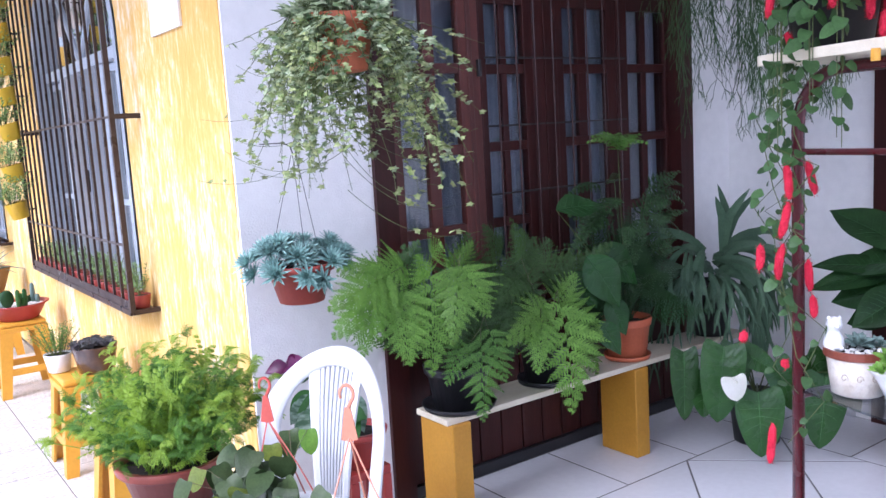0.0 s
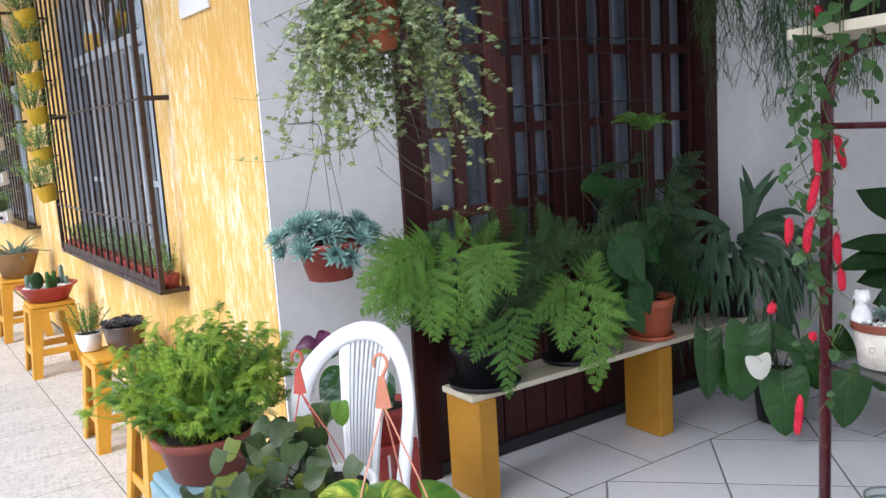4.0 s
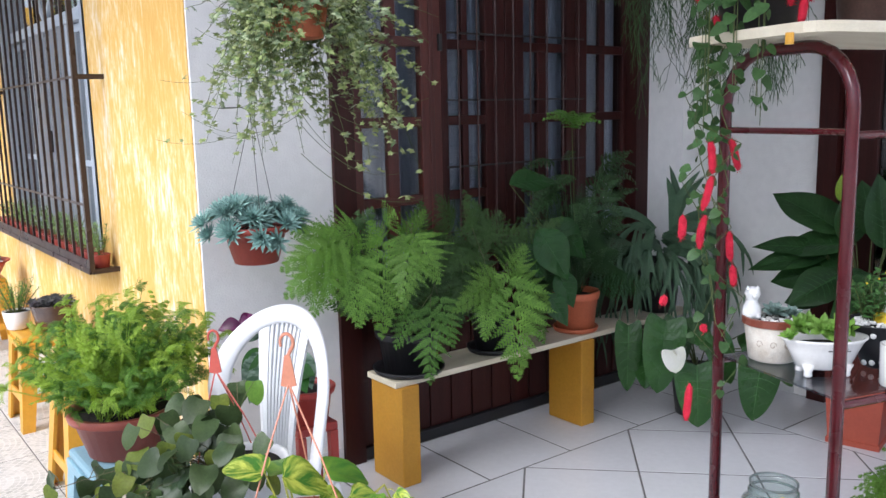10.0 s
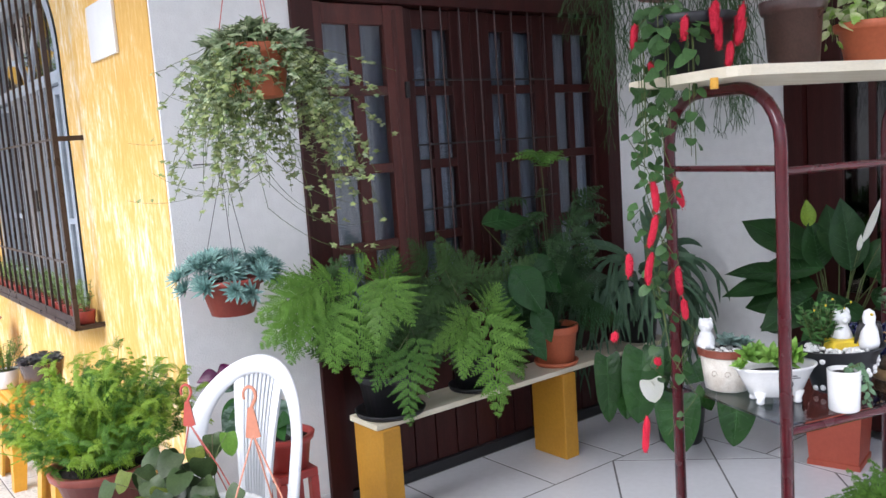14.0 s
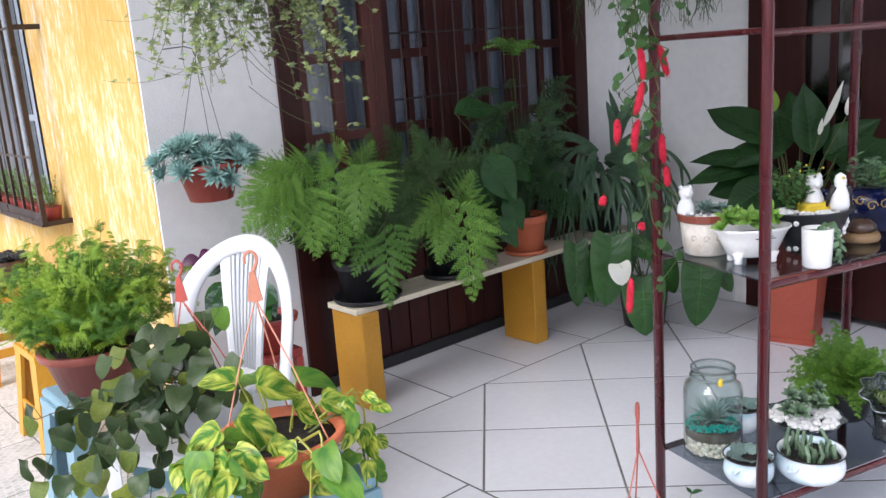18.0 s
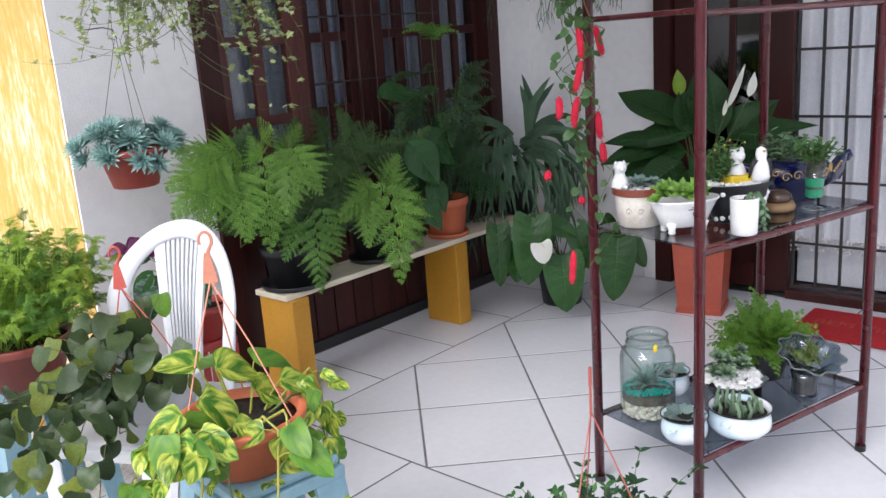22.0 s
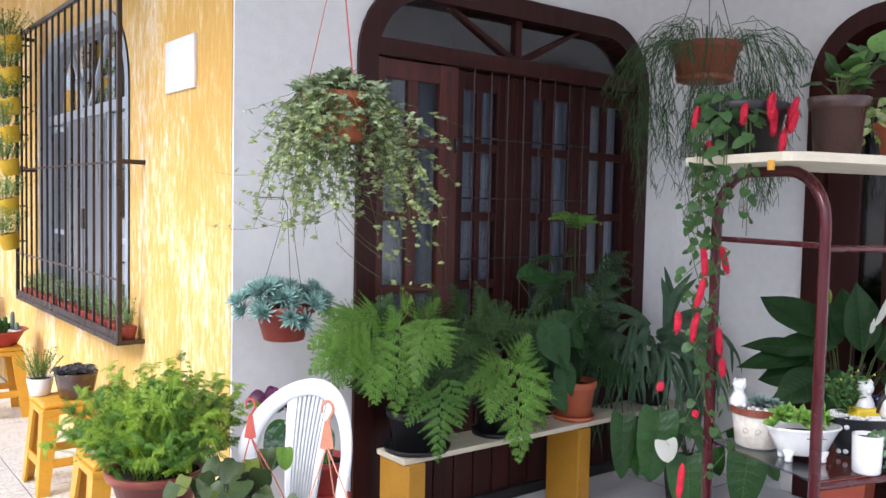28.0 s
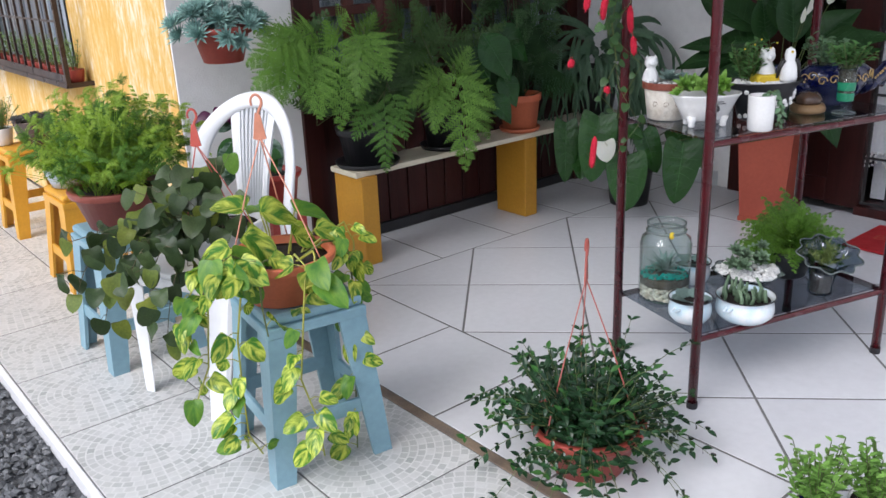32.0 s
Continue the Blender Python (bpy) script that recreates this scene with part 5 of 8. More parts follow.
# -- peace lily in a tall red planter
pl = thing("peace_lily", "peace lily with white flowers in a tall brick-red planter", "plant", (3.43, 2.06, 0))
g = Geo()
b0, b1, hh = 0.101, 0.132, 0.52
vs = []
for q, z in ((b0 * 1.06, 0.0), (b0 * 1.06, 0.022), (b0, 0.026), (b1 * 0.97, hh - 0.06), (b1 * 1.05, hh - 0.05), (b1 * 1.05, hh), (b1 * 0.93, hh), (b1 * 0.9, hh - 0.05)):
    vs += [Matrix.Rotation(radians(14), 3, "Z") @ Vector(p) for p in ((-q, -q, z), (q, -q, z), (q, q, z), (-q, q, z))]
fs = [(3, 2, 1, 0)]
for i in range(7):
    fs += [(4 * i + j, 4 * i + (j + 1) % 4, 4 * i + 4 + (j + 1) % 4, 4 * i + 4 + j) for j in range(4)]
g.add(vs, fs + [(28, 29, 30, 31)]).make("planter", M["brick_red"], pl, "tall square brick-red planter")
rnd = random.Random(21)
for b, tip, W in (((-0.07, 0.07, 0.91), (-0.09, 0.364, 1.076), 0.165), ((-0.09, 0.01, 0.873), (-0.11, 0.334, 0.846), 0.14), ((-0.07, 0.05, 0.781), (-0.12, 0.365, 0.693), 0.165), ((-0.08, 0.07, 0.681), (-0.12, 0.297, 0.60), 0.14), ((-0.07, -0.095, 0.863), (-0.09, -0.083, 1.145), 0.13), ((-0.05, 0.052, 0.86), (-0.07, 0.064, 1.06), 0.11), ((-0.07, -0.205, 0.869), (-0.09, -0.437, 0.863), 0.155), ((-0.05, -0.176, 0.789), (-0.08, -0.40, 0.74), 0.14), ((-0.10, -0.06, 0.76), (-0.30, -0.16, 0.68), 0.13), ((-0.10, 0.06, 0.74), (-0.30, 0.16, 0.64), 0.13), ((-0.02, -0.02, 0.90), (0.04, 0.05, 1.12), 0.12), ((0.0, -0.12, 0.84), (0.05, -0.30, 1.0), 0.13), ((-0.06, -0.2, 0.66), (-0.14, -0.38, 0.47), 0.12)):
    b, tip = Vector(b), Vector(tip)
    big_leaf(pl, (b.x * 0.3, b.y * 0.3, 0.46), b, tip - b, UP * 0.6 + OUTW, (tip - b).length * 1.08, W * 1.35, M["dark_leaf"], LANCE, 0.0, 0.12, 0.0035, 0.2, 8, "dark_vein")
for i in range(7):
    a = rv(rnd, 1.6, 5.2)
    b = Vector((math.cos(a) * 0.12, math.sin(a) * 0.18, rv(rnd, 0.66, 0.86)))
    big_leaf(pl, (rv(rnd, -0.05, 0.05), rv(rnd, -0.05, 0.05), 0.5), b, (math.cos(a), math.sin(a) * 1.2, rv(rnd, -0.3, 0.9)), UP * 0.7 + OUTW, rv(rnd, 0.24, 0.34), rv(rnd, 0.10, 0.14), M["dark_leaf"], LANCE, 0.0, 0.3, 0.0035, 0.2, 8, "dark_vein")
for b, tip, W in (((-0.07, -0.144, 0.983), (-0.09, -0.236, 1.169), 0.032), ((-0.07, -0.24, 1.032), (-0.09, -0.276, 1.135), 0.045), ((-0.08, -0.13, 0.95), (-0.09, -0.15, 1.02), 0.024)):
    stalk_leaf(pl, (0, 0, 0.46), b, Vector(tip) - Vector(b), OUTW, (Vector(tip) - Vector(b)).length, W, M["white_petal"], LANCE, 0.0, 0.1, 0.3, 0.003, label="white lily flower")
stalk_leaf(pl, (0, 0, 0.46), (-0.07, 0.09, 1.039), (0.0, 0.01, 1), OUTW, 0.12, 0.07, M["fern_yellow"], LANCE, 0.0, 0.1, 0.4, 0.003, label="pale green new flower")

# -- chenille plant in a black pot on the rack's top
TOPZ = 1.615
ch = thing("chenille_plant", "chenille plant with trailing red tassels in a black pot", "plant", tuple(ctr - ux * 0.40 + uy * 0.07 + Vector((0, 0, TOPZ))))
pot(ch, 0.10, 0.08, 0.14, M["black_plastic"])
rnd = random.Random(31)


def fuzzy(parent, a, b, r=0.0105, name="tassel"):
    """A hanging red tassel with a furry surface."""
    a, b = Vector(a), Vector(b)
    bend = Vector((rv(rnd, -0.1, 0.1), rv(rnd, -0.1, 0.1), 0)) * (b - a).length
    pts = [a.lerp(b, i / 8) + bend * (i / 8) * (1 - i / 8) * 2 for i in range(9)]
    g = Geo()
    vs, fs, seg = [], [], 10
    for i, p in enumerate(pts):
        k = r * 0.86 * (math.sin(math.pi * min(1, max(0.06, (i + 0.4) / 2.6) / 1.0) * 0.5) if i < 3 else (1 if i < 7 else (0.78 if i == 7 else 0.3)))
        vs += [p + Vector((math.cos(j * 6.2832 / seg), math.sin(j * 6.2832 / seg), 0)) * k * rv(rnd, 0.93, 1.07) for j in range(seg)]
    for i in range(8):
        fs += [(i * seg + j, i * seg + (j + 1) % seg, (i + 1) * seg + (j + 1) % seg, (i + 1) * seg + j) for j in range(seg)]
    g.add(vs, fs + [tuple(range(8 * seg, 9 * seg)), tuple(reversed(range(seg)))])
    for i in range(int(520 * (b - a).length / 0.1)):
        t = rv(rnd, 0.04, 0.97)
        p = a.lerp(b, t) + bend * t * (1 - t) * 2
        q = Vector((rnd.gauss(0, 1), rnd.gauss(0, 1), rnd.gauss(0, 0.4))).normalized()
        s = q.cross(Vector((0.3, 0.2, 0.9))).normalized() * 0.0011
        g.add([p + q * r * 0.6 + s, p + q * r * 0.6 - s, p + q * r * rv(rnd, 1.0, 1.34)], [(0, 1, 2)])
    g.make(name, M["chenille"], parent)


def vine(parent, pts, n, size, material, rnd, name="vine", shape=HEART, r=0.0016, spread=1.0, back=0.15):
    """A stem with small leaves along it, in one mesh of leaves and one of stem."""
    P = [Vector(p) for p in pts]
    Geo().tube(P, r, 5, r * 0.6).make(name, M["stem"], parent)
    g = Geo()
    for i in range(n):
        t = (i + rnd.random()) / n * (len(P) - 1)
        k = min(int(t), len(P) - 2)
        p = P[k].lerp(P[k + 1], t - k)
        a = rv(rnd, 0, 6.28)
        d = Vector((math.cos(a), math.sin(a), rv(rnd, -0.7, 0.2))) + OUTW * 0.3
        s = size * rv(rnd, 0.65, 1.15)
        g.blade(p + d.normalized() * s * 0.4 * spread, d + Vector((0, 0, -0.5)), UP * 0.6 + OUTW, s, s * (0.85 if shape is HEART else 0.6), back if shape is HEART else 0.0, 0.25, 0.3, 6, 1, 0.72 if shape is HEART else 0.85)
    g.make("vine_leaves", material, parent, smooth=True)


M["soft_leaf"] = leaf_mat("soft_green_leaf", (0.06, 0.125, 0.04), (0.038, 0.085, 0.027), island=0.25)
post = A - ch.matrix_world.translation
for k in range(5):
    o = Vector((rv(rnd, -0.06, 0.05), rv(rnd, -0.05, 0.06), 0))
    q = post + Vector((-0.06, -0.03, 0)) + o * 0.7
    low = (0.40, 0.55, 0.72, 0.82, 0.92)[k]
    pts = [(0, 0, 0.13), (q.x * 0.6, q.y * 0.6, 0.17), (q.x, q.y, 0.02)] + [(q.x + rv(rnd, -0.085, 0.05), q.y + rv(rnd, -0.07, 0.06), -low * (i + 1) / 8) for i in range(8)]
    vine(ch, pts, (26, 27, 26, 24, 22)[k], 0.028, M["soft_leaf"], rnd)
for k in range(13):
    a = rv(rnd, 2.1, 3.9)
    p = Vector((math.cos(a) * 0.13, math.sin(a) * 0.13, rv(rnd, 0.02, 0.14)))
    vine(ch, [(0, 0, 0.12), p * 0.6 + Vector((0, 0, 0.09)), p, p + Vector((0, 0, -rv(rnd, 0.08, 0.3)))], 11, 0.036, M["soft_leaf"], rnd)
W0 = ch.matrix_world.translation
for p, q in (((1.568, 1.375), (1.580, 1.295)), ((1.652, 1.375), (1.684, 1.297)), ((1.577, 1.29), (1.546, 1.212)), ((1.471, 1.208), (1.467, 1.153)), ((1.558, 1.20), (1.538, 1.122)), ((1.656, 1.152), (1.664, 1.077)), ((1.673, 1.066), (1.679, 1.012)), ((1.411, 1.03), (1.405, 1.008)), ((1.563, 0.937), (1.566, 0.916)), ((1.514, 0.80), (1.502, 0.71))):
    fuzzy(ch, Vector((p[0], 1.55, p[1])) - W0, Vector((q[0], 1.55, q[1])) - W0, 0.0108)
for i in range(11):
    a = rv(rnd, 2.4, 5.2)
    x, y, z = math.cos(a) * rv(rnd, 0.10, 0.15), math.sin(a) * rv(rnd, 0.10, 0.15), rv(rnd, 0.04, 0.16)
    fuzzy(ch, (x, y, z), (x + rv(rnd, -0.012, 0.012), y + rv(rnd, -0.012, 0.012), z - rv(rnd, 0.04, 0.075)), 0.0105)

# -- other pots on the rack's top
M["aged_brown"] = mat("weathered_brown_pot", (0.058, 0.032, 0.028), 0.32, (0.10, 0.055, 0.046), 9, 0.8, 0.15, 0.15, 60)
M["succulent_pale"] = leaf_mat("pale_green_succulent_leaf", (0.16, 0.28, 0.08), (0.10, 0.20, 0.05))
bp = thing("potted_succulent", "weathered brown pot with a broad-leaved succulent", "plant", tuple(ctr - ux * 0.15 + Vector((0, 0, TOPZ))))
pot(bp, 0.07, 0.058, 0.166, M["aged_brown"])
for k in range(30):
    # broad scalloped leaves in two tufts, the larger leaning over the next pot
    c = Vector((0.0, 0.0, 0.20)) if k < 16 else Vector((0.085, -0.03, 0.25))
    a, e = rv(rnd, 0, 6.28), rv(rnd, -0.1, 1.2)
    d = Vector((math.cos(a) * math.cos(e), math.sin(a) * math.cos(e), math.sin(e)))
    q = rv(rnd, 0.05, 0.075)
    stalk_leaf(bp, c * 0.75, c + d * rv(rnd, 0.02, 0.06), d, UP + OUTW * 0.8, q, q * 0.85, M["soft_leaf"] if k % 3 else M["succulent_pale"], OVAL, 0, 0.2, 0.14, 0.003)
Geo().tube([(0, 0, 0.14), (0.03, -0.01, 0.19), (0.085, -0.03, 0.25)], 0.006, 6).make("stem", M["stem"], bp)
op = thing("potted_plant", "orange pot with a pale variegated trailing plant", "plant", tuple(ctr + ux * 0.05 - uy * 0.05 + Vector((0, 0, TOPZ))))
pot(op, 0.08, 0.06, 0.105, M["terracotta"])
M["pale_leaf"] = leaf_mat("pale_variegated_leaf", (0.22, 0.36, 0.07), (0.55, 0.60, 0.33), mix=0.3, scale=25, island=0.2)
for k in range(14):
    a = k * 0.8
    p = Vector((math.cos(a) * rv(rnd, 0.05, 0.12), math.sin(a) * rv(rnd, 0.05, 0.12), rv(rnd, 0.12, 0.19)))
    vine(op, [(0, 0, 0.1), p * 0.5 + Vector((0, 0, 0.09)), p, p + Vector((0, 0, -0.06))], 10, 0.038, M["pale_leaf"], rnd, shape=OVAL)

# -- ivy in a hanging pot
def hanger(parent, r, z0, top, material, n=3, wire=0.0016):
    for i in range(n):
        a = 2 * math.pi * i / n + 0.5
        Geo().tube([(r * math.cos(a), r * math.sin(a), z0), (0, 0, top)], wire, 5).make("hanger_wire", material, parent)


def ivy_leaf(g, p, d, up, s):
    """A five-lobed ivy leaf."""
    d = Vector(d).normalized()
    side = d.cross(Vector(up)).normalized()
    n = side.cross(d)
    pts = [(0, 0), (0.42, -0.12), (0.34, 0.22), (0.55, 0.5), (0.22, 0.52), (0, 1.0), (-0.22, 0.52), (-0.55, 0.5), (-0.34, 0.22), (-0.42, -0.12)]
    vs = [p + side * (u * s) + d * (v * s) - n * (0.18 * s * (abs(u) + v * v * 0.6)) for u, v in pts] + [p + d * 0.35 * s]
    g.add(vs, [(i, (i + 1) % 10, 10) for i in range(10)])


IV = Vector((1.055, 2.578, 1.688))
iv = thing("hanging_ivy", "variegated ivy trailing from an orange hanging pot", "ivy", tuple(IV))
pot(iv, 0.108, 0.08, 0.15, M["terracotta"], -0.02)
hanger(iv, 0.105, 0.12, 0.62, M["red_wire"])
Geo().tube([(0, 0, 0.62), (0, 0, CEIL - IV.z)], 0.002, 5).make("cord", M["red_wire"], iv)
Geo().lathe([(0.0001, CEIL - IV.z - 0.02), (0.012, CEIL - IV.z - 0.015), (0.015, CEIL - IV.z)], 8).make("ceiling_hook", M["black_iron"], iv)
rnd = random.Random(41)
stems, g1, g2 = Geo(), Geo(), Geo()
for k in range(235):
    a = rv(rnd, 0, 6.28)
    if abs(a - 4.6) < 0.45 and rnd.random() < 0.5:
        continue
    rr = rv(rnd, 0.08, 0.112)
    p = Vector((math.cos(a) * rr, math.sin(a) * rr, 0.135))
    out = Vector((math.cos(a), math.sin(a), 0))
    L = rv(rnd, 0.12, 0.56) * rv(rnd, 0.6, 1)
    reach = rv(rnd, 0.03, 0.21)
    pts = [p * 0.4 + UP * 0.0, p + UP * rv(rnd, 0.0, 0.05)]
    n = 9
    drift = Vector((rnd.gauss(0.02, 0.06), rnd.gauss(-0.02, 0.05), 0))
    for i in range(1, n + 1):
        t = i / n
        pts.append(p + out * (reach * t ** 0.75) + drift * t - UP * (L * t ** 1.05) + Vector((rnd.gauss(0, 0.008), rnd.gauss(0, 0.008), 0)))
    stems.tube(pts, 0.0013, 4, 0.0007)
    for i in range(int(8 + L * 36)):
        f = rnd.random() ** 0.85
        t = f * (len(pts) - 1.001)
        q = pts[int(t)].lerp(pts[int(t) + 1], t - int(t))
        b = rv(rnd, 0, 6.28)
        d = Vector((math.cos(b), math.sin(b), rv(rnd, -0.9, 0.3))) + OUTW * 0.5
        ivy_leaf(g1 if rnd.random() < 1.0 - 0.85 * f else g2, q, d, UP * 0.8 + OUTW + Vector((rnd.gauss(0, 0.4), rnd.gauss(0, 0.4), 0)), rv(rnd, 0.016, 0.034) * (1.25 - 0.55 * f))
for i in range(300):
    b = rv(rnd, 0, 6.28)
    r = rv(rnd, 0.0, 0.135 if abs(b - 4.6) > 0.6 else 0.08)
    q = Vector((math.cos(b) * r, math.sin(b) * r, 0.13 + rv(rnd, 0, 0.06) * (1.25 - r * 5)))
    ivy_leaf(g1, q, Vector((math.cos(b), math.sin(b), rv(rnd, -0.3, 0.6))), UP + OUTW * 0.9, rv(rnd, 0.028, 0.052))
lat = OUTW.cross(UP).normalized()
for k in range(16):
    s = -1 if k % 2 else 1
    p = Vector((0, 0, rv(rnd, -0.35, 0.1)))
    e = p + lat * s * rv(rnd, 0.22, 0.36) + Vector((rnd.gauss(0, 0.04), rnd.gauss(0, 0.04), rv(rnd, -0.2, 0.03)))
    m = p.lerp(e, 0.55) - UP * 0.06
    m2 = p.lerp(e, 0.5) - UP * 0.12
    curve = [p * ((1 - i / 10) ** 2) + m2 * (2 * i / 10 * (1 - i / 10)) + e * ((i / 10) ** 2) for i in range(11)]
    m = curve[5]
    stems.tube(curve, 0.0010, 4, 0.0005)
    for i in range(5):
        ivy_leaf(g2, m.lerp(e, rnd.random()), Vector((rnd.gauss(0, 1), rnd.gauss(0, 1), rnd.gauss(0, 0.6))), UP + OUTW, rv(rnd, 0.012, 0.026))
tagged(stems.make("stem_tangle", M["stem"], iv, "thin woody stems"), kind="stuff")
tagged(g1.make("foliage", M["ivy_leaf"], iv, "grey-green lobed leaves"), kind="stuff")
M["ivy_light"] = leaf_mat("ivy_leaf_light", (0.14, 0.205, 0.058), (0.36, 0.39, 0.19), scale=70, mix=0.5, island=0.4)
tagged(g2.make("young_foliage", M["ivy_light"], iv, "pale yellow-green leaves"), kind="stuff")

# -- blue-green succulent in a red hanging pot by the white wall
SU = Vector((1.11, 3.04, 1.004))
su = thing("hanging_succulent", "blue-green trailing succulent in a red hanging pot", "succulent", tuple(SU))
pot(su, 0.112, 0.075, 0.13, M["red_plastic"], -0.05)
for i in range(3):
    a = 2.1 * i + 0.3
    Geo().tube([(0.1 * math.cos(a), 0.1 * math.sin(a), 0.08), (0.01 * math.cos(a), -0.02, 0.44)], 0.0013, 4).make("hanger_wire", M["black_iron"], su)
Geo().tube([(0, -0.02, 0.44), (0, 0.0, 0.47), (0.0, 0.06, 0.48), (0, YW - SU.y, 0.48)], 0.0022, 5).make("wall_hook", M["black_iron"], su)
rnd = random.Random(51)


def rosette(g, c, axis, r, n, w=0.3, layers=3):
    axis = Vector(axis).normalized()
    s = axis.cross(Vector((0.31, 0.2, 0.93))).normalized()
    t = axis.cross(s)
    for i in range(n):
        a = i * 2.39996
        k = 1 - i / n
        e = 0.15 + 1.1 * (1 - k)
        d = (s * math.cos(a) + t * math.sin(a)) * math.cos(e) + axis * math.sin(e)
        g.leaf(c, d, axis, r * (0.55 + 0.45 * k), r * w, (0.5, 0.9, 1.0, 0.7, 0.0), 0.5, -0.1)
    return g


for k in range(52):
    g = Geo()
    a = rv(rnd, 0, 6.28)
    r = rv(rnd, 0.02, 0.165)
    c = Vector((math.cos(a) * r * 1.15, math.sin(a) * r * 0.7, 0.10 + rv(rnd, -0.02, 0.05) - max(0, r - 0.10) * 1.0))
    rosette(g, c, Vector((math.cos(a) * r * 6, math.sin(a) * r * 6, 0.8)) + OUTW * 0.4, rv(rnd, 0.048, 0.068), 44, 0.15)
    tagged(g.make("rosette", M["succulent"], su), kind="stuff")
for b in ((-0.03, -0.115, 0.05), (0.02, -0.125, 0.035)):
    rosette(Geo(), Vector(b), OUTW + Vector((0, 0, -0.3)), 0.06, 30, 0.2).make("rosette", M["succulent"], su)["kind"] = "stuff"

# -- rhipsalis in a hanging pot behind the rack
RH = Vector((3.15, 2.68, 2.125))
rh = thing("hanging_rhipsalis", "thin-stemmed trailing cactus in a brown hanging pot", "cactus", tuple(RH))
rh.matrix_world = rh.matrix_world @ Matrix.Scale(1.2, 4)
M["brown_clay"] = mat("aged_brown_red_plastic", (0.30, 0.085, 0.045), 0.5, (0.20, 0.055, 0.032), 7, 0.7, 0.1, 0.08, 40)
pot(rh, 0.135, 0.105, 0.145, M["brown_clay"], -0.03)
saucer(rh, 0.108, M["brown_clay"], -0.036)
hanger(rh, 0.13, 0.1, 0.5, M["black_iron"])
Geo().tube([(0, 0, 0.5), (0, 0, (CEIL - RH.z) / 1.2)], 0.002, 5).make("cord", M["black_iron"], rh)
rnd = random.Random(61)
M["thin_stem"] = leaf_mat("thin_green_stem", (0.05, 0.105, 0.035), (0.035, 0.075, 0.025), thin=0.0, island=0.3)
g = Geo()


def fork(g, p, d, L, depth, r, rnd):
    p, d = Vector(p), Vector(d)
    q = p + d.normalized() * L * 0.5
    e = q + (d.normalized() + UP * -0.75).normalized() * L * 0.5
    g.tube([p, q, e], r, 4, r * 0.85)
    if depth:
        for s in range(2):
            fork(g, e, (e - q).normalized() + Vector((rnd.gauss(0, 0.38), rnd.gauss(0, 0.38), rv(rnd, -0.1, 0.25))), L * rv(rnd, 0.62, 0.85), depth - 1, r * 0.9, rnd)


for k in range(56):
    a = rv(rnd, 0, 6.28)
    p = Vector((math.cos(a) * 0.11, math.sin(a) * 0.11, 0.11))
    fork(g, p, Vector((math.cos(a), math.sin(a), rv(rnd, 0.0, 1.3) if k % 4 else 1.2)) * 0.1, rv(rnd, 0.10, 0.155), 4, 0.0014, rnd)
for k in range(58):
    a = rnd.gauss(-0.6, 1.5)
    p = Vector((math.cos(a) * 0.12, math.sin(a) * 0.12, 0.11))
    o = Vector((math.cos(a), math.sin(a), 0)) * rv(rnd, 0.03, 0.15)
    low = rv(rnd, 0.22, 0.50)
    q = [p, p + o * 0.6 + UP * 0.04, p + o - UP * 0.06] + [p + o * (1 + 0.1 * i) - UP * (0.06 + low * i / 4) + Vector((rnd.gauss(0, 0.012), rnd.gauss(0, 0.012), 0)) for i in range(1, 5)]
    g.tube(q, 0.0013, 4)
    for e in q[3:]:
        for s in range(2):
            fork(g, e, Vector((rnd.gauss(0, 0.4), rnd.gauss(0, 0.4), -1)), rv(rnd, 0.05, 0.09), 2, 0.0012, rnd)
tagged(g.make("stem_curtain", M["thin_stem"], rh, "thin forked green stems"), kind="stuff")

# -- bushy fern on the blue stool
BF = Vector((0.575, 2.87, 0.472))
bf = thing("potted_fern", "bushy yellow-green fern in a brick-red bowl pot", "fern", tuple(BF))
M["brick_plastic"] = mat("faded_brick_red_plastic", (0.29, 0.075, 0.052), 0.45, (0.22, 0.055, 0.04), 7, 0.7, 0.06, 0.05, 50)
pot(bf, 0.15, 0.105, 0.14, M["brick_plastic"], 0.0, "faded brick-red plastic bowl pot")
rnd = random.Random(71)
# olive carries the bush's inner shade; its lit top and outside take yellow-green
M["fern_inner_shade"] = leaf_mat("shaded_inner_fern_leaf", (0.095, 0.20, 0.026), (0.062, 0.14, 0.02), island=0.25)
ga, gb = Geo(), Geo()
for k in range(250):
    a = rv(rnd, 0, 6.28)
    e = rv(rnd, 0.2, 1.5)
    L = rv(rnd, 0.20, 0.30) + 0.07 * math.sin(e)
    way = Vector((math.cos(a) * math.cos(e), math.sin(a) * math.cos(e), math.sin(e)))
    p = Vector((rv(rnd, -0.09, 0.09), rv(rnd, -0.09, 0.09), 0.12))
    tip = p + way * L - UP * L * rv(rnd, 0.0, 0.3)
    if tip.z < 0.19 or Vector((tip.x, tip.y)).length > 0.27:
        continue
    b = p.lerp(tip, 0.25) + UP * 0.02
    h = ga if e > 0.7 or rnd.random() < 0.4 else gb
    h.tube([p, b], 0.0012, 4)
    h.plume(b, tip, UP * 0.7 + OUTW + Vector((rnd.gauss(0, 0.5), rnd.gauss(0, 0.5), 0)), rv(rnd, 0.045, 0.065), 15, 3, rv(rnd, 0.03, 0.22), rnd, 1.0, 0.001)
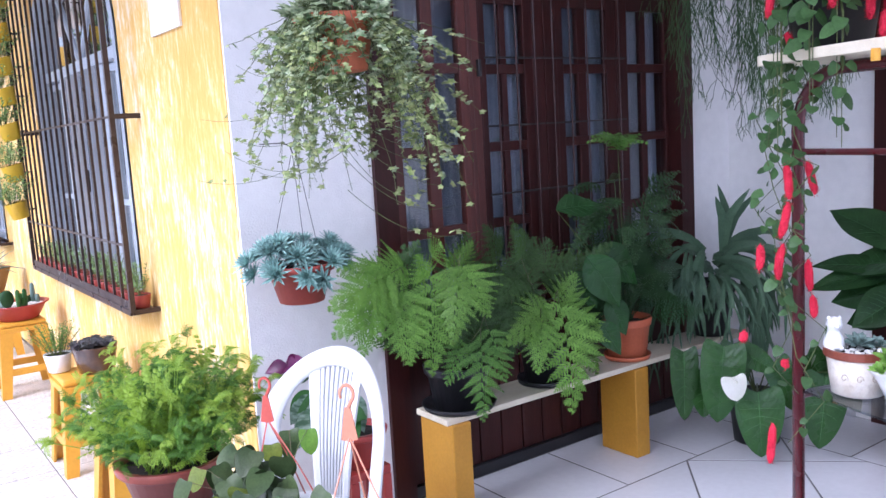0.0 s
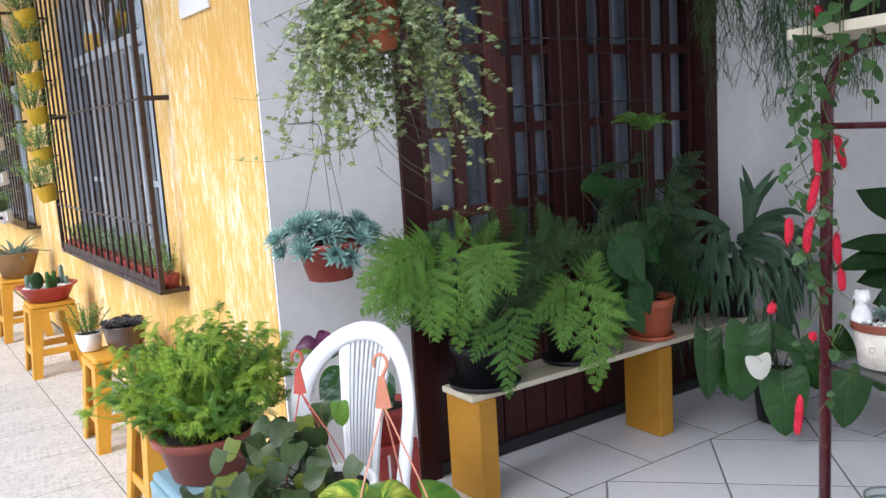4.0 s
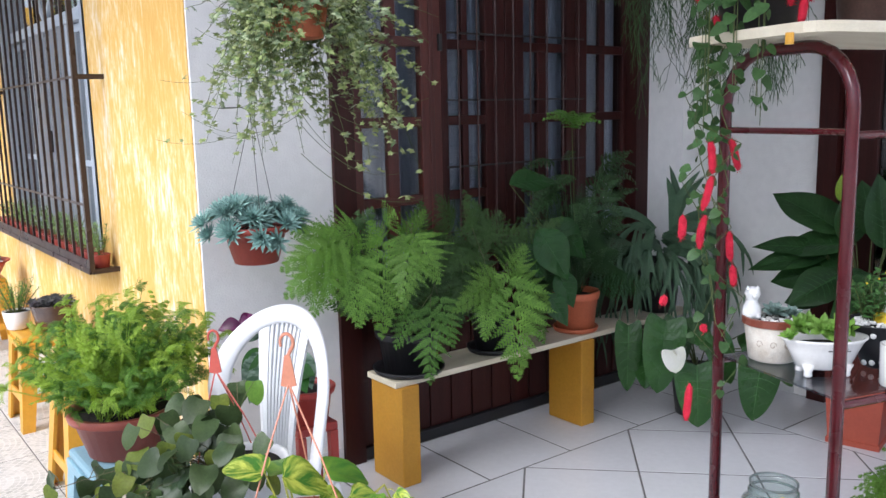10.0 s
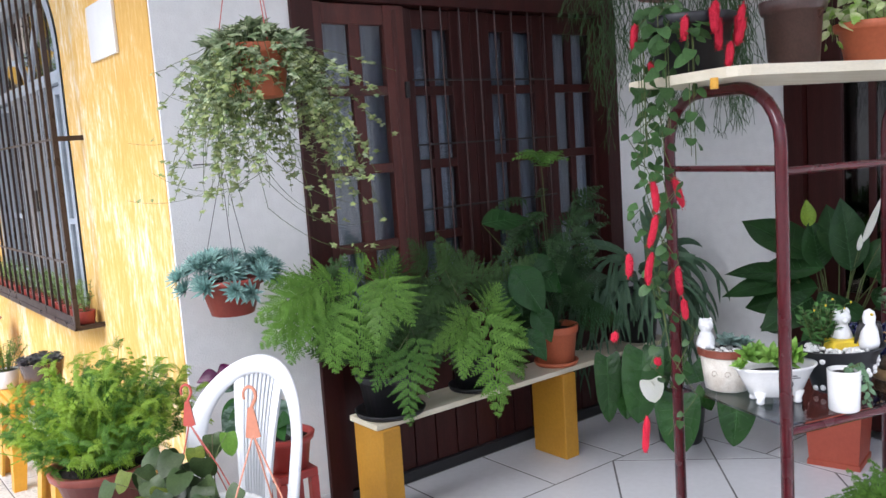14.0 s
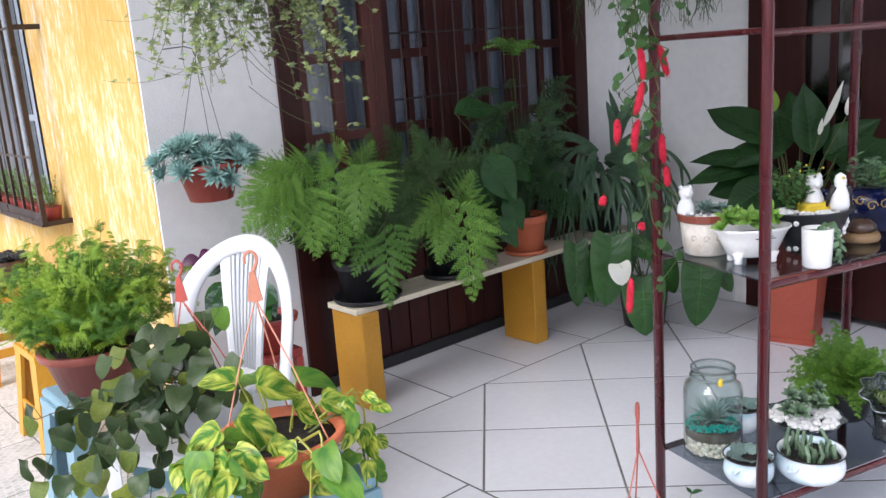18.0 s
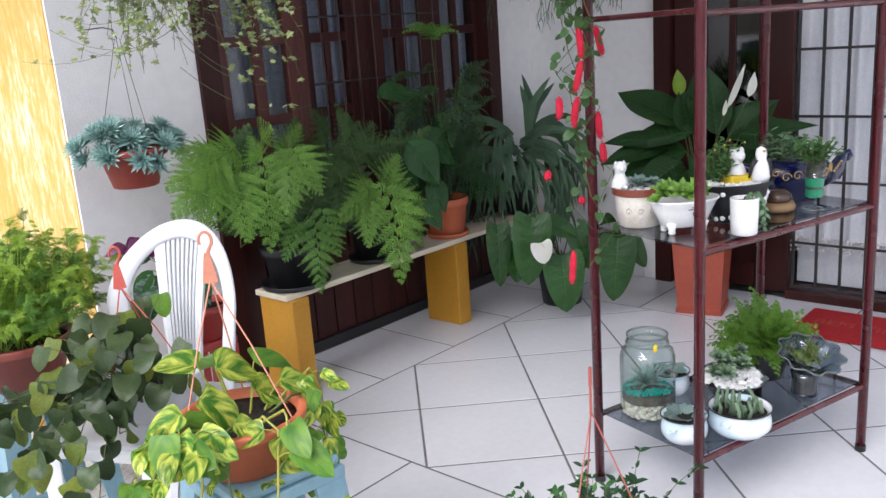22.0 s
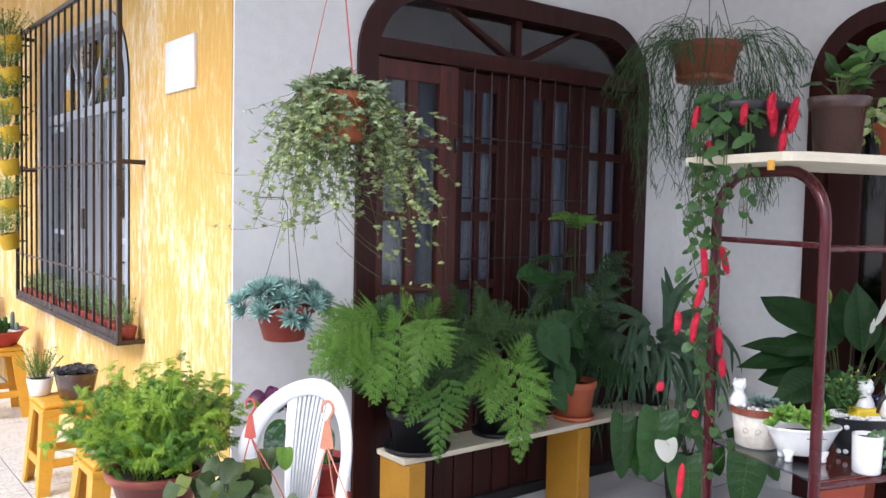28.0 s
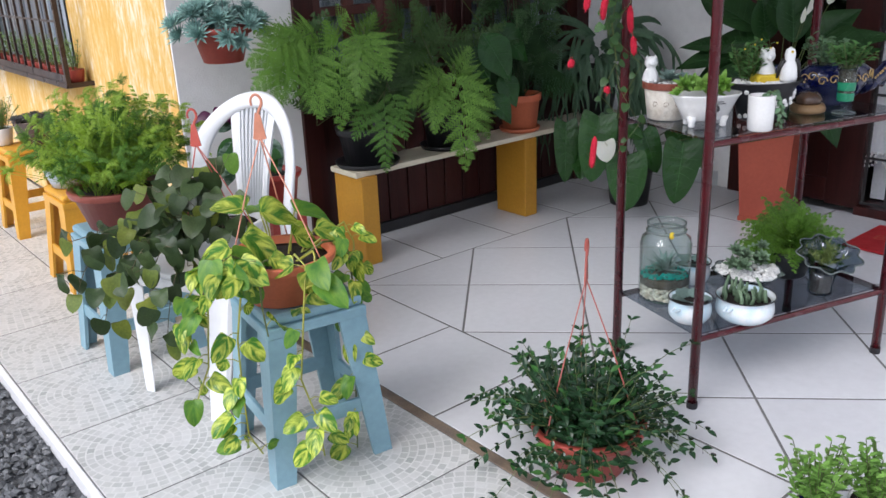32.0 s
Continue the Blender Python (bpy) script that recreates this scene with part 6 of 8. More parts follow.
for k in range(330):
    # ruffled, crested frond ends all over the outside of the bush
    a, e, u = rv(rnd, 0, 6.28), math.asin(rv(rnd, 0.02, 1.0)), rv(rnd, 0.55, 1.0)
    lump = 1 + 0.14 * math.sin(3 * a + 1) * math.cos(e) + 0.10 * math.sin(5 * a + 4 * e)
    way = Vector((math.cos(a) * math.cos(e), math.sin(a) * math.cos(e), math.sin(e)))
    c = Vector((way.x * 0.30, way.y * 0.30, way.z * 0.28)) * (u * lump) + UP * 0.17
    if c.z < 0.20 and rnd.random() < 0.8:
        continue
    # outermost ends mostly in the lit colour, deeper ones in the shaded
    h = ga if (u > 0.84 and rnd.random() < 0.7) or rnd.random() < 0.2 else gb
    h.tube([c * 0.55 + UP * 0.05, c], 0.001, 3)
    for j in range(4):
        o = (way * 0.6 + Vector((rnd.gauss(0, 0.8), rnd.gauss(0, 0.8), rnd.gauss(0.1, 0.6)))).normalized()
        h.plume(c, c + o * rv(rnd, 0.028, 0.055), UP + OUTW + way * 0.5, rv(rnd, 0.022, 0.034), 9, 3, 0.25, rnd, 0.8, 0.0008)
tagged(ga.make("foliage", M["fern_yellow"], bf, "narrow and crested fronds in the sunlit green"), kind="stuff")
tagged(gb.make("crested_foliage", M["fern_inner_shade"], bf, "narrow and crested fronds in the shaded olive"), kind="stuff")

# -- philodendron on the chair
PH = Vector((0.737, 2.402, 0.427))
ph = thing("potted_philodendron", "dark heart-leaved philodendron spilling from a pot on the chair", "plant", tuple(PH))
pot(ph, 0.12, 0.09, 0.12, M["white_plastic"], 0.0)
rnd = random.Random(81)
M["philo"] = leaf_mat("dark_olive_heart_leaf", (0.028, 0.050, 0.020), (0.046, 0.070, 0.024), rough=0.36, spec=0.3, thin=0.2, rand=0.35, island=0.2)
M["philo_young"] = leaf_mat("young_olive_heart_leaf", (0.17, 0.20, 0.035), (0.10, 0.145, 0.028), thin=0.3)
M["brown_stem"] = mat("brown_green_stem", (0.10, 0.075, 0.035), 0.6, (0.07, 0.08, 0.03), 20, 0.7, 0.15)


def heart(parent, foot, at, s, young, rnd, tilt=1.0):
    """A rounded heart leaf that hangs from its stalk with its face turned out to the light."""
    d = Vector((rnd.gauss(0, 0.35), rnd.gauss(0, 0.35), -tilt)) + OUTW * 0.25
    face = OUTW + UP * rv(rnd, 0.0, 1.1) + Vector((rnd.gauss(0, 0.5), rnd.gauss(0, 0.5), 0))
    stalk_leaf(parent, foot, at, d, face, s, s * rv(rnd, 0.86, 1.0), M["philo_young"] if young else M["philo"], HEART, 0.20, rv(rnd, 0.05, 0.3), rv(rnd, 0.06, 0.22), 0.0013, M["brown_stem"], twist=rv(rnd, -0.25, 0.25))


for k in range(58):
    # the crown over the pot, fuller towards the yard
    a = rv(rnd, 1.7, 5.2)
    r = rv(rnd, 0.03, 0.25)
    z = 0.24 + rv(rnd, -0.05, 0.07) - 0.35 * max(0, r - 0.08)
    b = Vector((math.cos(a) * r - 0.03, math.sin(a) * r * 0.85 + 0.01, z))
    heart(ph, (b.x * 0.4, b.y * 0.4, 0.12), b, rv(rnd, 0.055, 0.08), k % 7 == 0, rnd, rv(rnd, 0.2, 1.0))
for ex, ey, ez, n in ((-0.437, 0.10, 0.134, 7), (-0.457, 0.053, -0.02, 9), (-0.417, -0.009, -0.115, 10), (-0.344, -0.104, 0.06, 7), (-0.321, -0.143, -0.03, 8), (-0.309, -0.20, -0.15, 9), (-0.374, -0.022, 0.0, 8), (-0.30, 0.03, 0.16, 6), (-0.15, 0.12, 0.22, 5), (0.04, 0.09, 0.27, 4), (-0.20, -0.16, 0.06, 7)):
    # trailing stems, each over the rim and down, with a leaf at every joint
    e = Vector((ex, ey, ez))
    top = Vector((ex * 0.55, ey * 0.55, max(0.19, ez + 0.05)))
    shoulder = Vector((ex * 0.92, ey * 0.92, min(0.14, ez + 0.16) if ez < 0.12 else ez))
    P = [Vector((ex * 0.12, ey * 0.12, 0.11)), top, shoulder, e]
    C = [P[0] * (1 - t) ** 3 + P[1] * 3 * t * (1 - t) ** 2 + P[2] * 3 * t * t * (1 - t) + P[3] * t ** 3 for t in [i / 12 for i in range(13)]]
    Geo().tube(C, 0.0017, 5, 0.0012).make("vine", M["brown_stem"], ph)
    for i in range(n):
        q = C[4 + round(8 * i / max(1, n - 1))]
        heart(ph, q, q + Vector((rnd.gauss(0, 0.028), rnd.gauss(0, 0.028), rv(rnd, 0.0, 0.02))), rv(rnd, 0.048, 0.072), i == n - 1 or rnd.random() < 0.18, rnd)
Geo().tube([(0.02, 0.0, 0.11), (0.0, 0.02, 0.22), (0.0, 0.02, 0.3)], 0.0016, 5).make("vine", M["stem"], ph)
stalk_leaf(ph, (0.0, 0.02, 0.22), (0.06, 0.02, 0.32), (0, -0.1, -1), OUTW, 0.07, 0.052, M["fern_light"], HEART, 0.2, 0.1, 0.1, 0.0015, label="bright young leaf")


def hook_hanger(parent, r, z0, zt, material, off=(0, 0), across=None):
    """Three plastic wires that meet in a flat hook."""
    for i in range(3):
        a = 2 * math.pi * i / 3 + 0.9
        p = Vector((r * math.cos(a), r * math.sin(a), z0))
        q = Vector((off[0], off[1], zt - 0.11))
        Geo().tube([p, p.lerp(q, 0.5) + UP * 0.012, q], 0.002, 5).make("hanger_wire", material, parent)
    s = across or lat
    pts = [Vector((off[0], off[1], zt - 0.115)), Vector((off[0], off[1], zt - 0.070)), Vector((off[0], off[1], zt - 0.048))]
    th = s.cross(UP).normalized() * 0.0025
    g = Geo()
    edge = [pts[0] - s * 0.017, pts[0] - UP * 0.004, pts[0] + s * 0.017, pts[1] + s * 0.010, pts[2] + s * 0.006, pts[2] - s * 0.006, pts[1] - s * 0.010]
    n = len(edge)
    g.add([p + th for p in edge] + [p - th for p in edge], [tuple(range(n)), tuple(reversed(range(n, 2 * n)))] + [(i, n + i, n + (i + 1) % n, (i + 1) % n) for i in range(n)])
    arc = [pts[2] - s * 0.002] + [Vector((off[0], off[1], zt - 0.020)) - s * (0.014 * math.cos(t)) + UP * (0.019 * math.sin(t)) for t in [-0.9 + 4.5 * i / 11 for i in range(12)]]
    g.tube(arc, 0.0042, 6, 0.0034)
    g.make("hook", material, parent, "flat plastic hook")


hook_hanger(ph, 0.115, 0.12, 0.47, M["red_wire"], (-0.03, 0.06))

# -- variegated pothos on the second stool
PO = Vector((0.645, 1.87, 0.472))
po = thing("potted_pothos", "yellow and green variegated pothos in a terracotta hanging pot", "plant", tuple(PO))
pot(po, 0.136, 0.094, 0.125, M["terracotta"], 0.0, "terracotta plastic pot")
hook_hanger(po, 0.133, 0.115, 0.525, M["orange_wire"], (0.02, 0.08))
M["pothos"] = leaf_mat("variegated_pothos_leaf", (0.055, 0.165, 0.022), (0.50, 0.55, 0.085), scale=1.5, mix=0.40, bias=0.02, rough=0.26, thin=0.25, rand=0.2, stretch=(0.9, 2.8, 1), fine=0.2, bump=0.05, uv=True)
M["pothos_green"] = leaf_mat("green_pothos_leaf", (0.05, 0.15, 0.024), (0.15, 0.27, 0.035), scale=1.6, mix=0.6, stretch=(0.9, 2.0, 1), bump=0.05, uv=True, rough=0.35, thin=0.22)
M["yellow_stem"] = mat("yellow_green_stem", (0.36, 0.34, 0.05), 0.5, (0.25, 0.28, 0.05), 9, 0.7, 0.1)
rnd = random.Random(91)
for x, y, z, s, dx, dy, dz in ((-0.03, 0.03, 0.235, 0.125, 0.9, -0.3, -0.35), (0.07, 0.03, 0.215, 0.125, 1.0, 0.1, -0.25), (-0.10, -0.01, 0.20, 0.115, 0.8, -0.4, -0.5), (0.04, 0.0, 0.165, 0.11, 0.9, -0.2, -0.5), (-0.13, 0.02, 0.165, 0.10, -0.8, 0.1, -0.3), (-0.07, -0.08, 0.15, 0.075, 0.5, -0.6, -0.5), (0.0, 0.07, 0.22, 0.10, 0.2, 0.8, 0.1), (-0.06, 0.05, 0.245, 0.10, -0.6, 0.3, 0.2), (0.10, -0.02, 0.17, 0.09, 0.9, -0.5, -0.4)):
    # large leaves over the soil, most of them on the side away from the door
    d = Vector((dx + rnd.gauss(0, 0.12), dy + rnd.gauss(0, 0.12), dz))
    stalk_leaf(po, (x * 0.5, y * 0.5, 0.10), (x, y, z), d, UP + OUTW * 0.6, s, s * 0.74, M["pothos"] if rnd.random() < 0.8 else M["pothos_green"], HEART, 0.16, rv(rnd, 0.2, 0.45), rv(rnd, 0.2, 0.4), 0.0028, M["yellow_stem"], twist=rv(rnd, -0.3, 0.3))
trails = (((-0.13, -0.02, 0.15), (-0.21, -0.013, 0.15), (-0.24, -0.02, 0.06), (-0.29, 0.01, 0.0)),
          ((-0.12, -0.04, 0.15), (-0.19, -0.05, 0.13), (-0.235, -0.03, 0.05), (-0.255, -0.045, -0.10), (-0.305, -0.03, -0.20)),
          ((-0.11, -0.06, 0.15), (-0.17, -0.09, 0.12), (-0.195, -0.10, -0.03), (-0.215, -0.11, -0.16), (-0.21, -0.12, -0.28), (-0.19, -0.13, -0.35)),
          ((-0.09, -0.09, 0.15), (-0.12, -0.13, 0.15), (-0.135, -0.14, 0.05), (-0.14, -0.15, -0.02)),
          ((-0.03, -0.11, 0.15), (-0.03, -0.16, 0.13), (-0.055, -0.17, 0.0), (-0.072, -0.178, -0.15), (-0.05, -0.192, -0.28), (-0.04, -0.20, -0.38)),
          ((0.02, -0.11, 0.15), (0.03, -0.15, 0.14), (-0.005, -0.16, 0.09), (0.0, -0.165, 0.04)),
          ((0.10, -0.06, 0.14), (0.17, -0.06, 0.13), (0.17, -0.08, -0.02), (0.13, -0.11, -0.18), (0.10, -0.14, -0.34), (0.10, -0.15, -0.44)),
          ((0.12, -0.01, 0.14), (0.20, -0.01, 0.16), (0.225, -0.015, 0.10), (0.20, -0.05, 0.0), (0.17, -0.09, -0.10)),
          ((-0.12, 0.02, 0.15), (-0.20, 0.05, 0.12), (-0.26, 0.03, 0.04), (-0.28, 0.0, -0.05)))
for k, rail in enumerate(trails):
    P = [Vector((rail[0][0] * 0.4, rail[0][1] * 0.4, 0.10))] + [Vector(p) + Vector((rnd.gauss(0, 0.006), rnd.gauss(0, 0.006), 0)) for p in rail]
    Geo().tube(P, 0.0034, 5, 0.0022).make("vine", M["yellow_stem"] if k % 3 else M["stem"], po)
    far = sum((P[i + 1] - P[i]).length for i in range(1, len(P) - 1))
    n = 2 if k in (3, 5) else max(6, int(far / 0.032))
    first = 1.9 if k in (4, 6) else 1.3
    for i in range(n):
        t = first + (len(P) - 1.01 - first) * (i + rv(rnd, 0.2, 0.8)) / n
        q = P[int(t)].lerp(P[int(t) + 1], t - int(t))
        s = rv(rnd, 0.042, 0.075) if k > 5 or i > 3 else rv(rnd, 0.065, 0.095)
        d = Vector((rnd.gauss(0, 0.5), rnd.gauss(0, 0.5), rv(rnd, -1.0, -0.2))) + OUTW * 0.25
        stalk_leaf(po, q, q + Vector((d.x, d.y, 0.2)).normalized() * 0.03 + OUTW * 0.012, d, OUTW + UP * rv(rnd, 0.1, 0.7) + Vector((rnd.gauss(0, 0.4), rnd.gauss(0, 0.4), 0)), s, s * 0.72, M["pothos"] if rnd.random() < 0.75 else M["pothos_green"], HEART, 0.16, rv(rnd, 0.1, 0.45), rv(rnd, 0.15, 0.4), 0.0017, M["yellow_stem"], twist=rv(rnd, -0.3, 0.3))

# -- basket of small dark leaves on the floor
LP = Vector((1.175, 1.27, 0))
lp = thing("potted_trailing_plant", "dark glossy trailing plant in a red hanging pot on the floor", "plant", tuple(LP))
pot(lp, 0.145, 0.10, 0.135, M["red_plastic"], 0.0)
hook_hanger(lp, 0.14, 0.13, 0.61, M["dark_red_wire"], (0.06, 0.065), Vector((OUTW.x + lat.x * 0.35, OUTW.y + lat.y * 0.35, 0)).normalized())
rnd = random.Random(101)
M["small_dark"] = leaf_mat("small_dark_glossy_leaf", (0.024, 0.066, 0.026), (0.015, 0.045, 0.017), rough=0.22, island=0.4, thin=0.12, spec=0.5)
M["small_bright"] = leaf_mat("small_fresh_leaf", (0.042, 0.125, 0.026), (0.028, 0.09, 0.02), rough=0.32, island=0.25)
g, gs, gy = Geo(), Geo(), Geo()
for k in range(230):
    a = rv(rnd, 0, 6.28)
    o = Vector((math.cos(a), math.sin(a), 0))
    e = rv(rnd, 0.1, 1.5)
    L = rv(rnd, 0.12, 0.235) if k < 205 else rv(rnd, 0.25, 0.36)
    p0 = o * rv(rnd, 0.0, 0.09) + UP * 0.11
    d = o * math.cos(e) + UP * math.sin(e) * 0.9
    pts = [p0]
    fall = rv(rnd, 0.02, 0.12) if k < 205 else 0.16
    for i in range(7):
        d = (d - UP * fall).normalized()
        q = pts[-1] + d * L / 7
        if q.z < 0.015:
            q.z = 0.015
        pts.append(q)
    gs.tube(pts, 0.0016, 4, 0.0009)
    for i in range(1, 8):
        for s in (1, -1):
            w = d.cross(UP).normalized() * s * (1 if i % 2 else 0.3) + UP * (0.3 if i % 2 else 0.6 * s) + d * 0.5
            size = rv(rnd, 0.019, 0.033)
            (gy if ((i == 7 and k % 3 == 0) or rnd.random() < 0.02) else g).leaf(pts[i], w, UP + OUTW * 0.4, size, size * 0.5, (0.2, 0.9, 1.0, 0.6, 0.0), 0.25, 0.2)
tagged(gs.make("stem_tangle", M["stem"], lp), kind="stuff")
tagged(g.make("foliage", M["small_dark"], lp, "small dark glossy leaves"), kind="stuff")
tagged(gy.make("fresh_growth", M["small_bright"], lp, "fresh bright leaf tips"), kind="stuff")

# -- plant with a purple flower behind the chair, on a white stand
RP = Vector((1.165, 2.83, 0))
ws = thing("plant_stand", "narrow red plastic stand behind the chair", "stand", tuple(RP))
M["bright_red"] = mat("bright_red_plastic", (0.36, 0.045, 0.035), 0.4, (0.30, 0.035, 0.028), 6, 0.6, 0.06)
Geo().box(-0.075, 0.075, -0.075, 0.075, 0.40, 0.43, 0.006).make("top", M["bright_red"], ws)
for sx in (-1, 1):
    for sy in (-1, 1):
        Geo().box(sx * 0.06 - 0.015, sx * 0.06 + 0.015, sy * 0.06 - 0.015, sy * 0.06 + 0.015, 0, 0.40, 0.004).make("leg", M["bright_red"], ws)
rp = thing("potted_calathea", "red pot with silver-striped leaves and a purple flower", "plant", (RP.x, RP.y, 0.431))
pot(rp, 0.088, 0.07, 0.12, M["bright_red"], rim=0.012)
M["silver_leaf"] = leaf_mat("silver_striped_leaf", (0.24, 0.34, 0.27), (0.05, 0.11, 0.06), scale=22, mix=0.3, stretch=(1, 1, 3))
M["purple"] = mat("deep_purple_petal", (0.12, 0.010, 0.07), 0.4, (0.06, 0.006, 0.04), 20, 0.7, 0.15, thin=0.2)
rnd = random.Random(111)
for k in range(12):
    a = rv(rnd, 1.8, 5.0)
    b = Vector((math.cos(a) * 0.1 - 0.03, math.sin(a) * 0.1 + 0.03, 0.16 + rv(rnd, 0, 0.14)))
    stalk_leaf(rp, (0, 0, 0.11), b, (math.cos(a) * 0.4, math.sin(a) * 0.4, rv(rnd, -0.9, 0.2)), OUTW + UP * 0.3, 0.13, 0.065, M["silver_leaf"] if k % 3 else M["mid_leaf"], OVAL, 0, 0.2, 0.2, 0.002)
for k in range(9):
    a = k * 0.75
    c = Vector((-0.12, 0.10, 0.335)) + lat * (0.0 if k % 2 else 0.055)
    g = Geo().leaf(c, Vector((math.cos(a), math.sin(a), rv(rnd, -0.4, 0.5))), OUTW + UP * 0.3, 0.07, 0.055, OVAL, 0.5, 0.5)
    g.make("petal", M["purple"], rp, "purple petal", True)
Geo().tube([(-0.02, 0.02, 0.11), (-0.07, 0.07, 0.25), (-0.12, 0.10, 0.315)], 0.002, 5).make("flower_stalk", M["black_plastic"], rp)

# ---- small things on the rack ----
Z2, Z1 = 0.8165, 0.2385
M["pebbles"] = mat("white_pebbles", (0.78, 0.77, 0.74), 0.7, (0.66, 0.65, 0.62), 40, 0.6, 0.15, 0.6, 120, island=0.15)
M["band"] = mat("red_brown_glaze", (0.22, 0.06, 0.035), 0.3, (0.17, 0.045, 0.028), 12, 0.6, 0.1)
M["cream"] = mat("cream_crackled_ceramic", (0.72, 0.68, 0.60), 0.5, (0.60, 0.53, 0.44), 30, 0.5, 0.12, 0.3, 70)
M["grey_rosette"] = leaf_mat("grey_green_rosette", (0.22, 0.30, 0.27), (0.15, 0.22, 0.19), island=0.2)
M["sage_rosette"] = leaf_mat("sage_green_rosette", (0.19, 0.27, 0.17), (0.12, 0.185, 0.11), island=0.25)
M["green_rosette"] = leaf_mat("fresh_green_rosette", (0.24, 0.40, 0.085), (0.15, 0.29, 0.05), island=0.2)
M["jade"] = leaf_mat("jade_green_leaf", (0.09, 0.20, 0.06), (0.06, 0.14, 0.04), island=0.25)
M["grey_jade"] = leaf_mat("grey_green_jade_leaf", (0.14, 0.23, 0.13), (0.09, 0.16, 0.085), island=0.3)
M["airy_leaf"] = leaf_mat("airy_grey_green_leaf", (0.25, 0.37, 0.14), (0.17, 0.28, 0.09), island=0.3)
M["yellow_bloom"] = mat("small_yellow_bloom", (0.75, 0.55, 0.03), 0.6, (0.65, 0.45, 0.03), 20, 0.6, 0.1)
M["blue_glaze"] = mat("deep_blue_glaze", (0.0025, 0.004, 0.032), 0.12, (0.004, 0.006, 0.05), 10, 0.6, 0.1, coat=0.4)
M["gold_paint"] = mat("gold_paint", (0.65, 0.45, 0.17), 0.35, (0.55, 0.36, 0.12), 20, 0.6, 0.1, metal=0.6)
M["teal_gravel"] = mat("teal_gravel", (0.01, 0.36, 0.30), 0.7, (0.02, 0.28, 0.24), 60, 0.6, 0.2, 0.5, 150)
M["enamel"] = mat("white_enamel_with_blue", (0.78, 0.80, 0.81), 0.2, (0.55, 0.70, 0.77), 14, 0.3, 0.04, coat=0.3)
M["faded_paint"] = mat("faded_brown_paint", (0.34, 0.25, 0.19), 0.6, (0.45, 0.36, 0.28), 30, 0.6, 0.1)
M["figure"] = mat("white_ceramic_figure", (0.82, 0.82, 0.81), 0.25, (0.76, 0.76, 0.75), 10, 0.6, 0.03)
M["brown_stone"] = mat("polished_brown_stone", (0.05, 0.028, 0.02), 0.2, (0.09, 0.05, 0.03), 14, 0.6, 0.15, coat=0.4)
M["tan_stone"] = mat("tan_wood_disc", (0.30, 0.19, 0.09), 0.45, (0.22, 0.13, 0.06), 10, 0.6, 0.12)
M["jar_soil"] = mat("grey_brown_soil", (0.13, 0.105, 0.085), 0.9, (0.08, 0.062, 0.05), 40, 0.7, 0.25, 0.4, 120)
M["rim_glass"] = mat("thick_glass_rim", (0.24, 0.28, 0.27), 0.08, (0.20, 0.24, 0.23), 8, 0.6, 0.05, trans=0.5)
M["green_band"] = mat("green_painted_glass", (0.02, 0.26, 0.13), 0.25, (0.02, 0.2, 0.1), 8, 0.6, 0.05)


def pebble_top(parent, r, z, n, seed, at=(0, 0), squash=(1, 1), size=0.007):
    q = random.Random(seed)
    g = Geo()
    for i in range(n):
        a, d = q.uniform(0, 6.28), r * math.sqrt(q.random())
        g.blob((at[0] + math.cos(a) * d * squash[0], at[1] + math.sin(a) * d * squash[1], z), q.uniform(size * 0.6, size), 6, 4, (1, 1, 0.8))
    tagged(g.make("pebble_layer", M["pebbles"], parent, "white pebbles"), kind="stuff")


def sprigs(parent, material, n, h, spread, seed, leaf=0.016, z=0.0, at=(0, 0), wide=0.5, name="foliage"):
    """A tuft of short stems with small leaves."""
    q = random.Random(seed)
    g, st = Geo(), Geo()
    for i in range(n):
        a = q.uniform(0, 6.28)
        s = q.uniform(0.1, 1) * spread
        p = Vector((at[0] + math.cos(a) * s * 0.3, at[1] + math.sin(a) * s * 0.3, z))
        e = Vector((at[0] + math.cos(a) * s, at[1] + math.sin(a) * s, z + h * q.uniform(0.55, 1.0)))
        st.tube([p, p.lerp(e, 0.5) + UP * h * 0.08, e], 0.0011, 4)
        for k in range(9):
            t = 0.25 + 0.75 * k / 8
            b = q.uniform(0, 6.28)
            g.leaf(p.lerp(e, t), (math.cos(b), math.sin(b), q.uniform(-0.1, 0.9)), UP + OUTW * 0.4, leaf * q.uniform(0.7, 1.15), leaf * wide, (0.4, 1.0, 0.8, 0.0), 0.3, 0.1)
    tagged(st.make("stem_tuft", M["stem"], parent), kind="stuff")
    tagged(g.make(name, material, parent), kind="stuff")


def solid_pot(parent, r1, r0, h, material, at=(0, 0), squash=(1, 1), name="pot", label="", fill=0.9, soil=True, wave=0.0, waves=0, m=None):
    prof = [(r0 * 0.85, 0), (r0, 0.004), (r0 + (r1 - r0) * 0.5, h * 0.5), (r1, h * 0.97), (r1, h), (r1 - 0.005, h), (r1 - 0.007, h * fill)]
    Geo().lathe(prof, 28, (at[0], at[1], 0), wave, waves, squash, m).make(name, material, parent, label, True)
    if soil:
        Geo().lathe([(0.0001, h * fill + 0.002), (r1 - 0.006, h * fill)], 20, (at[0], at[1], 0), squash=squash).make("soil", M["soil"], parent)


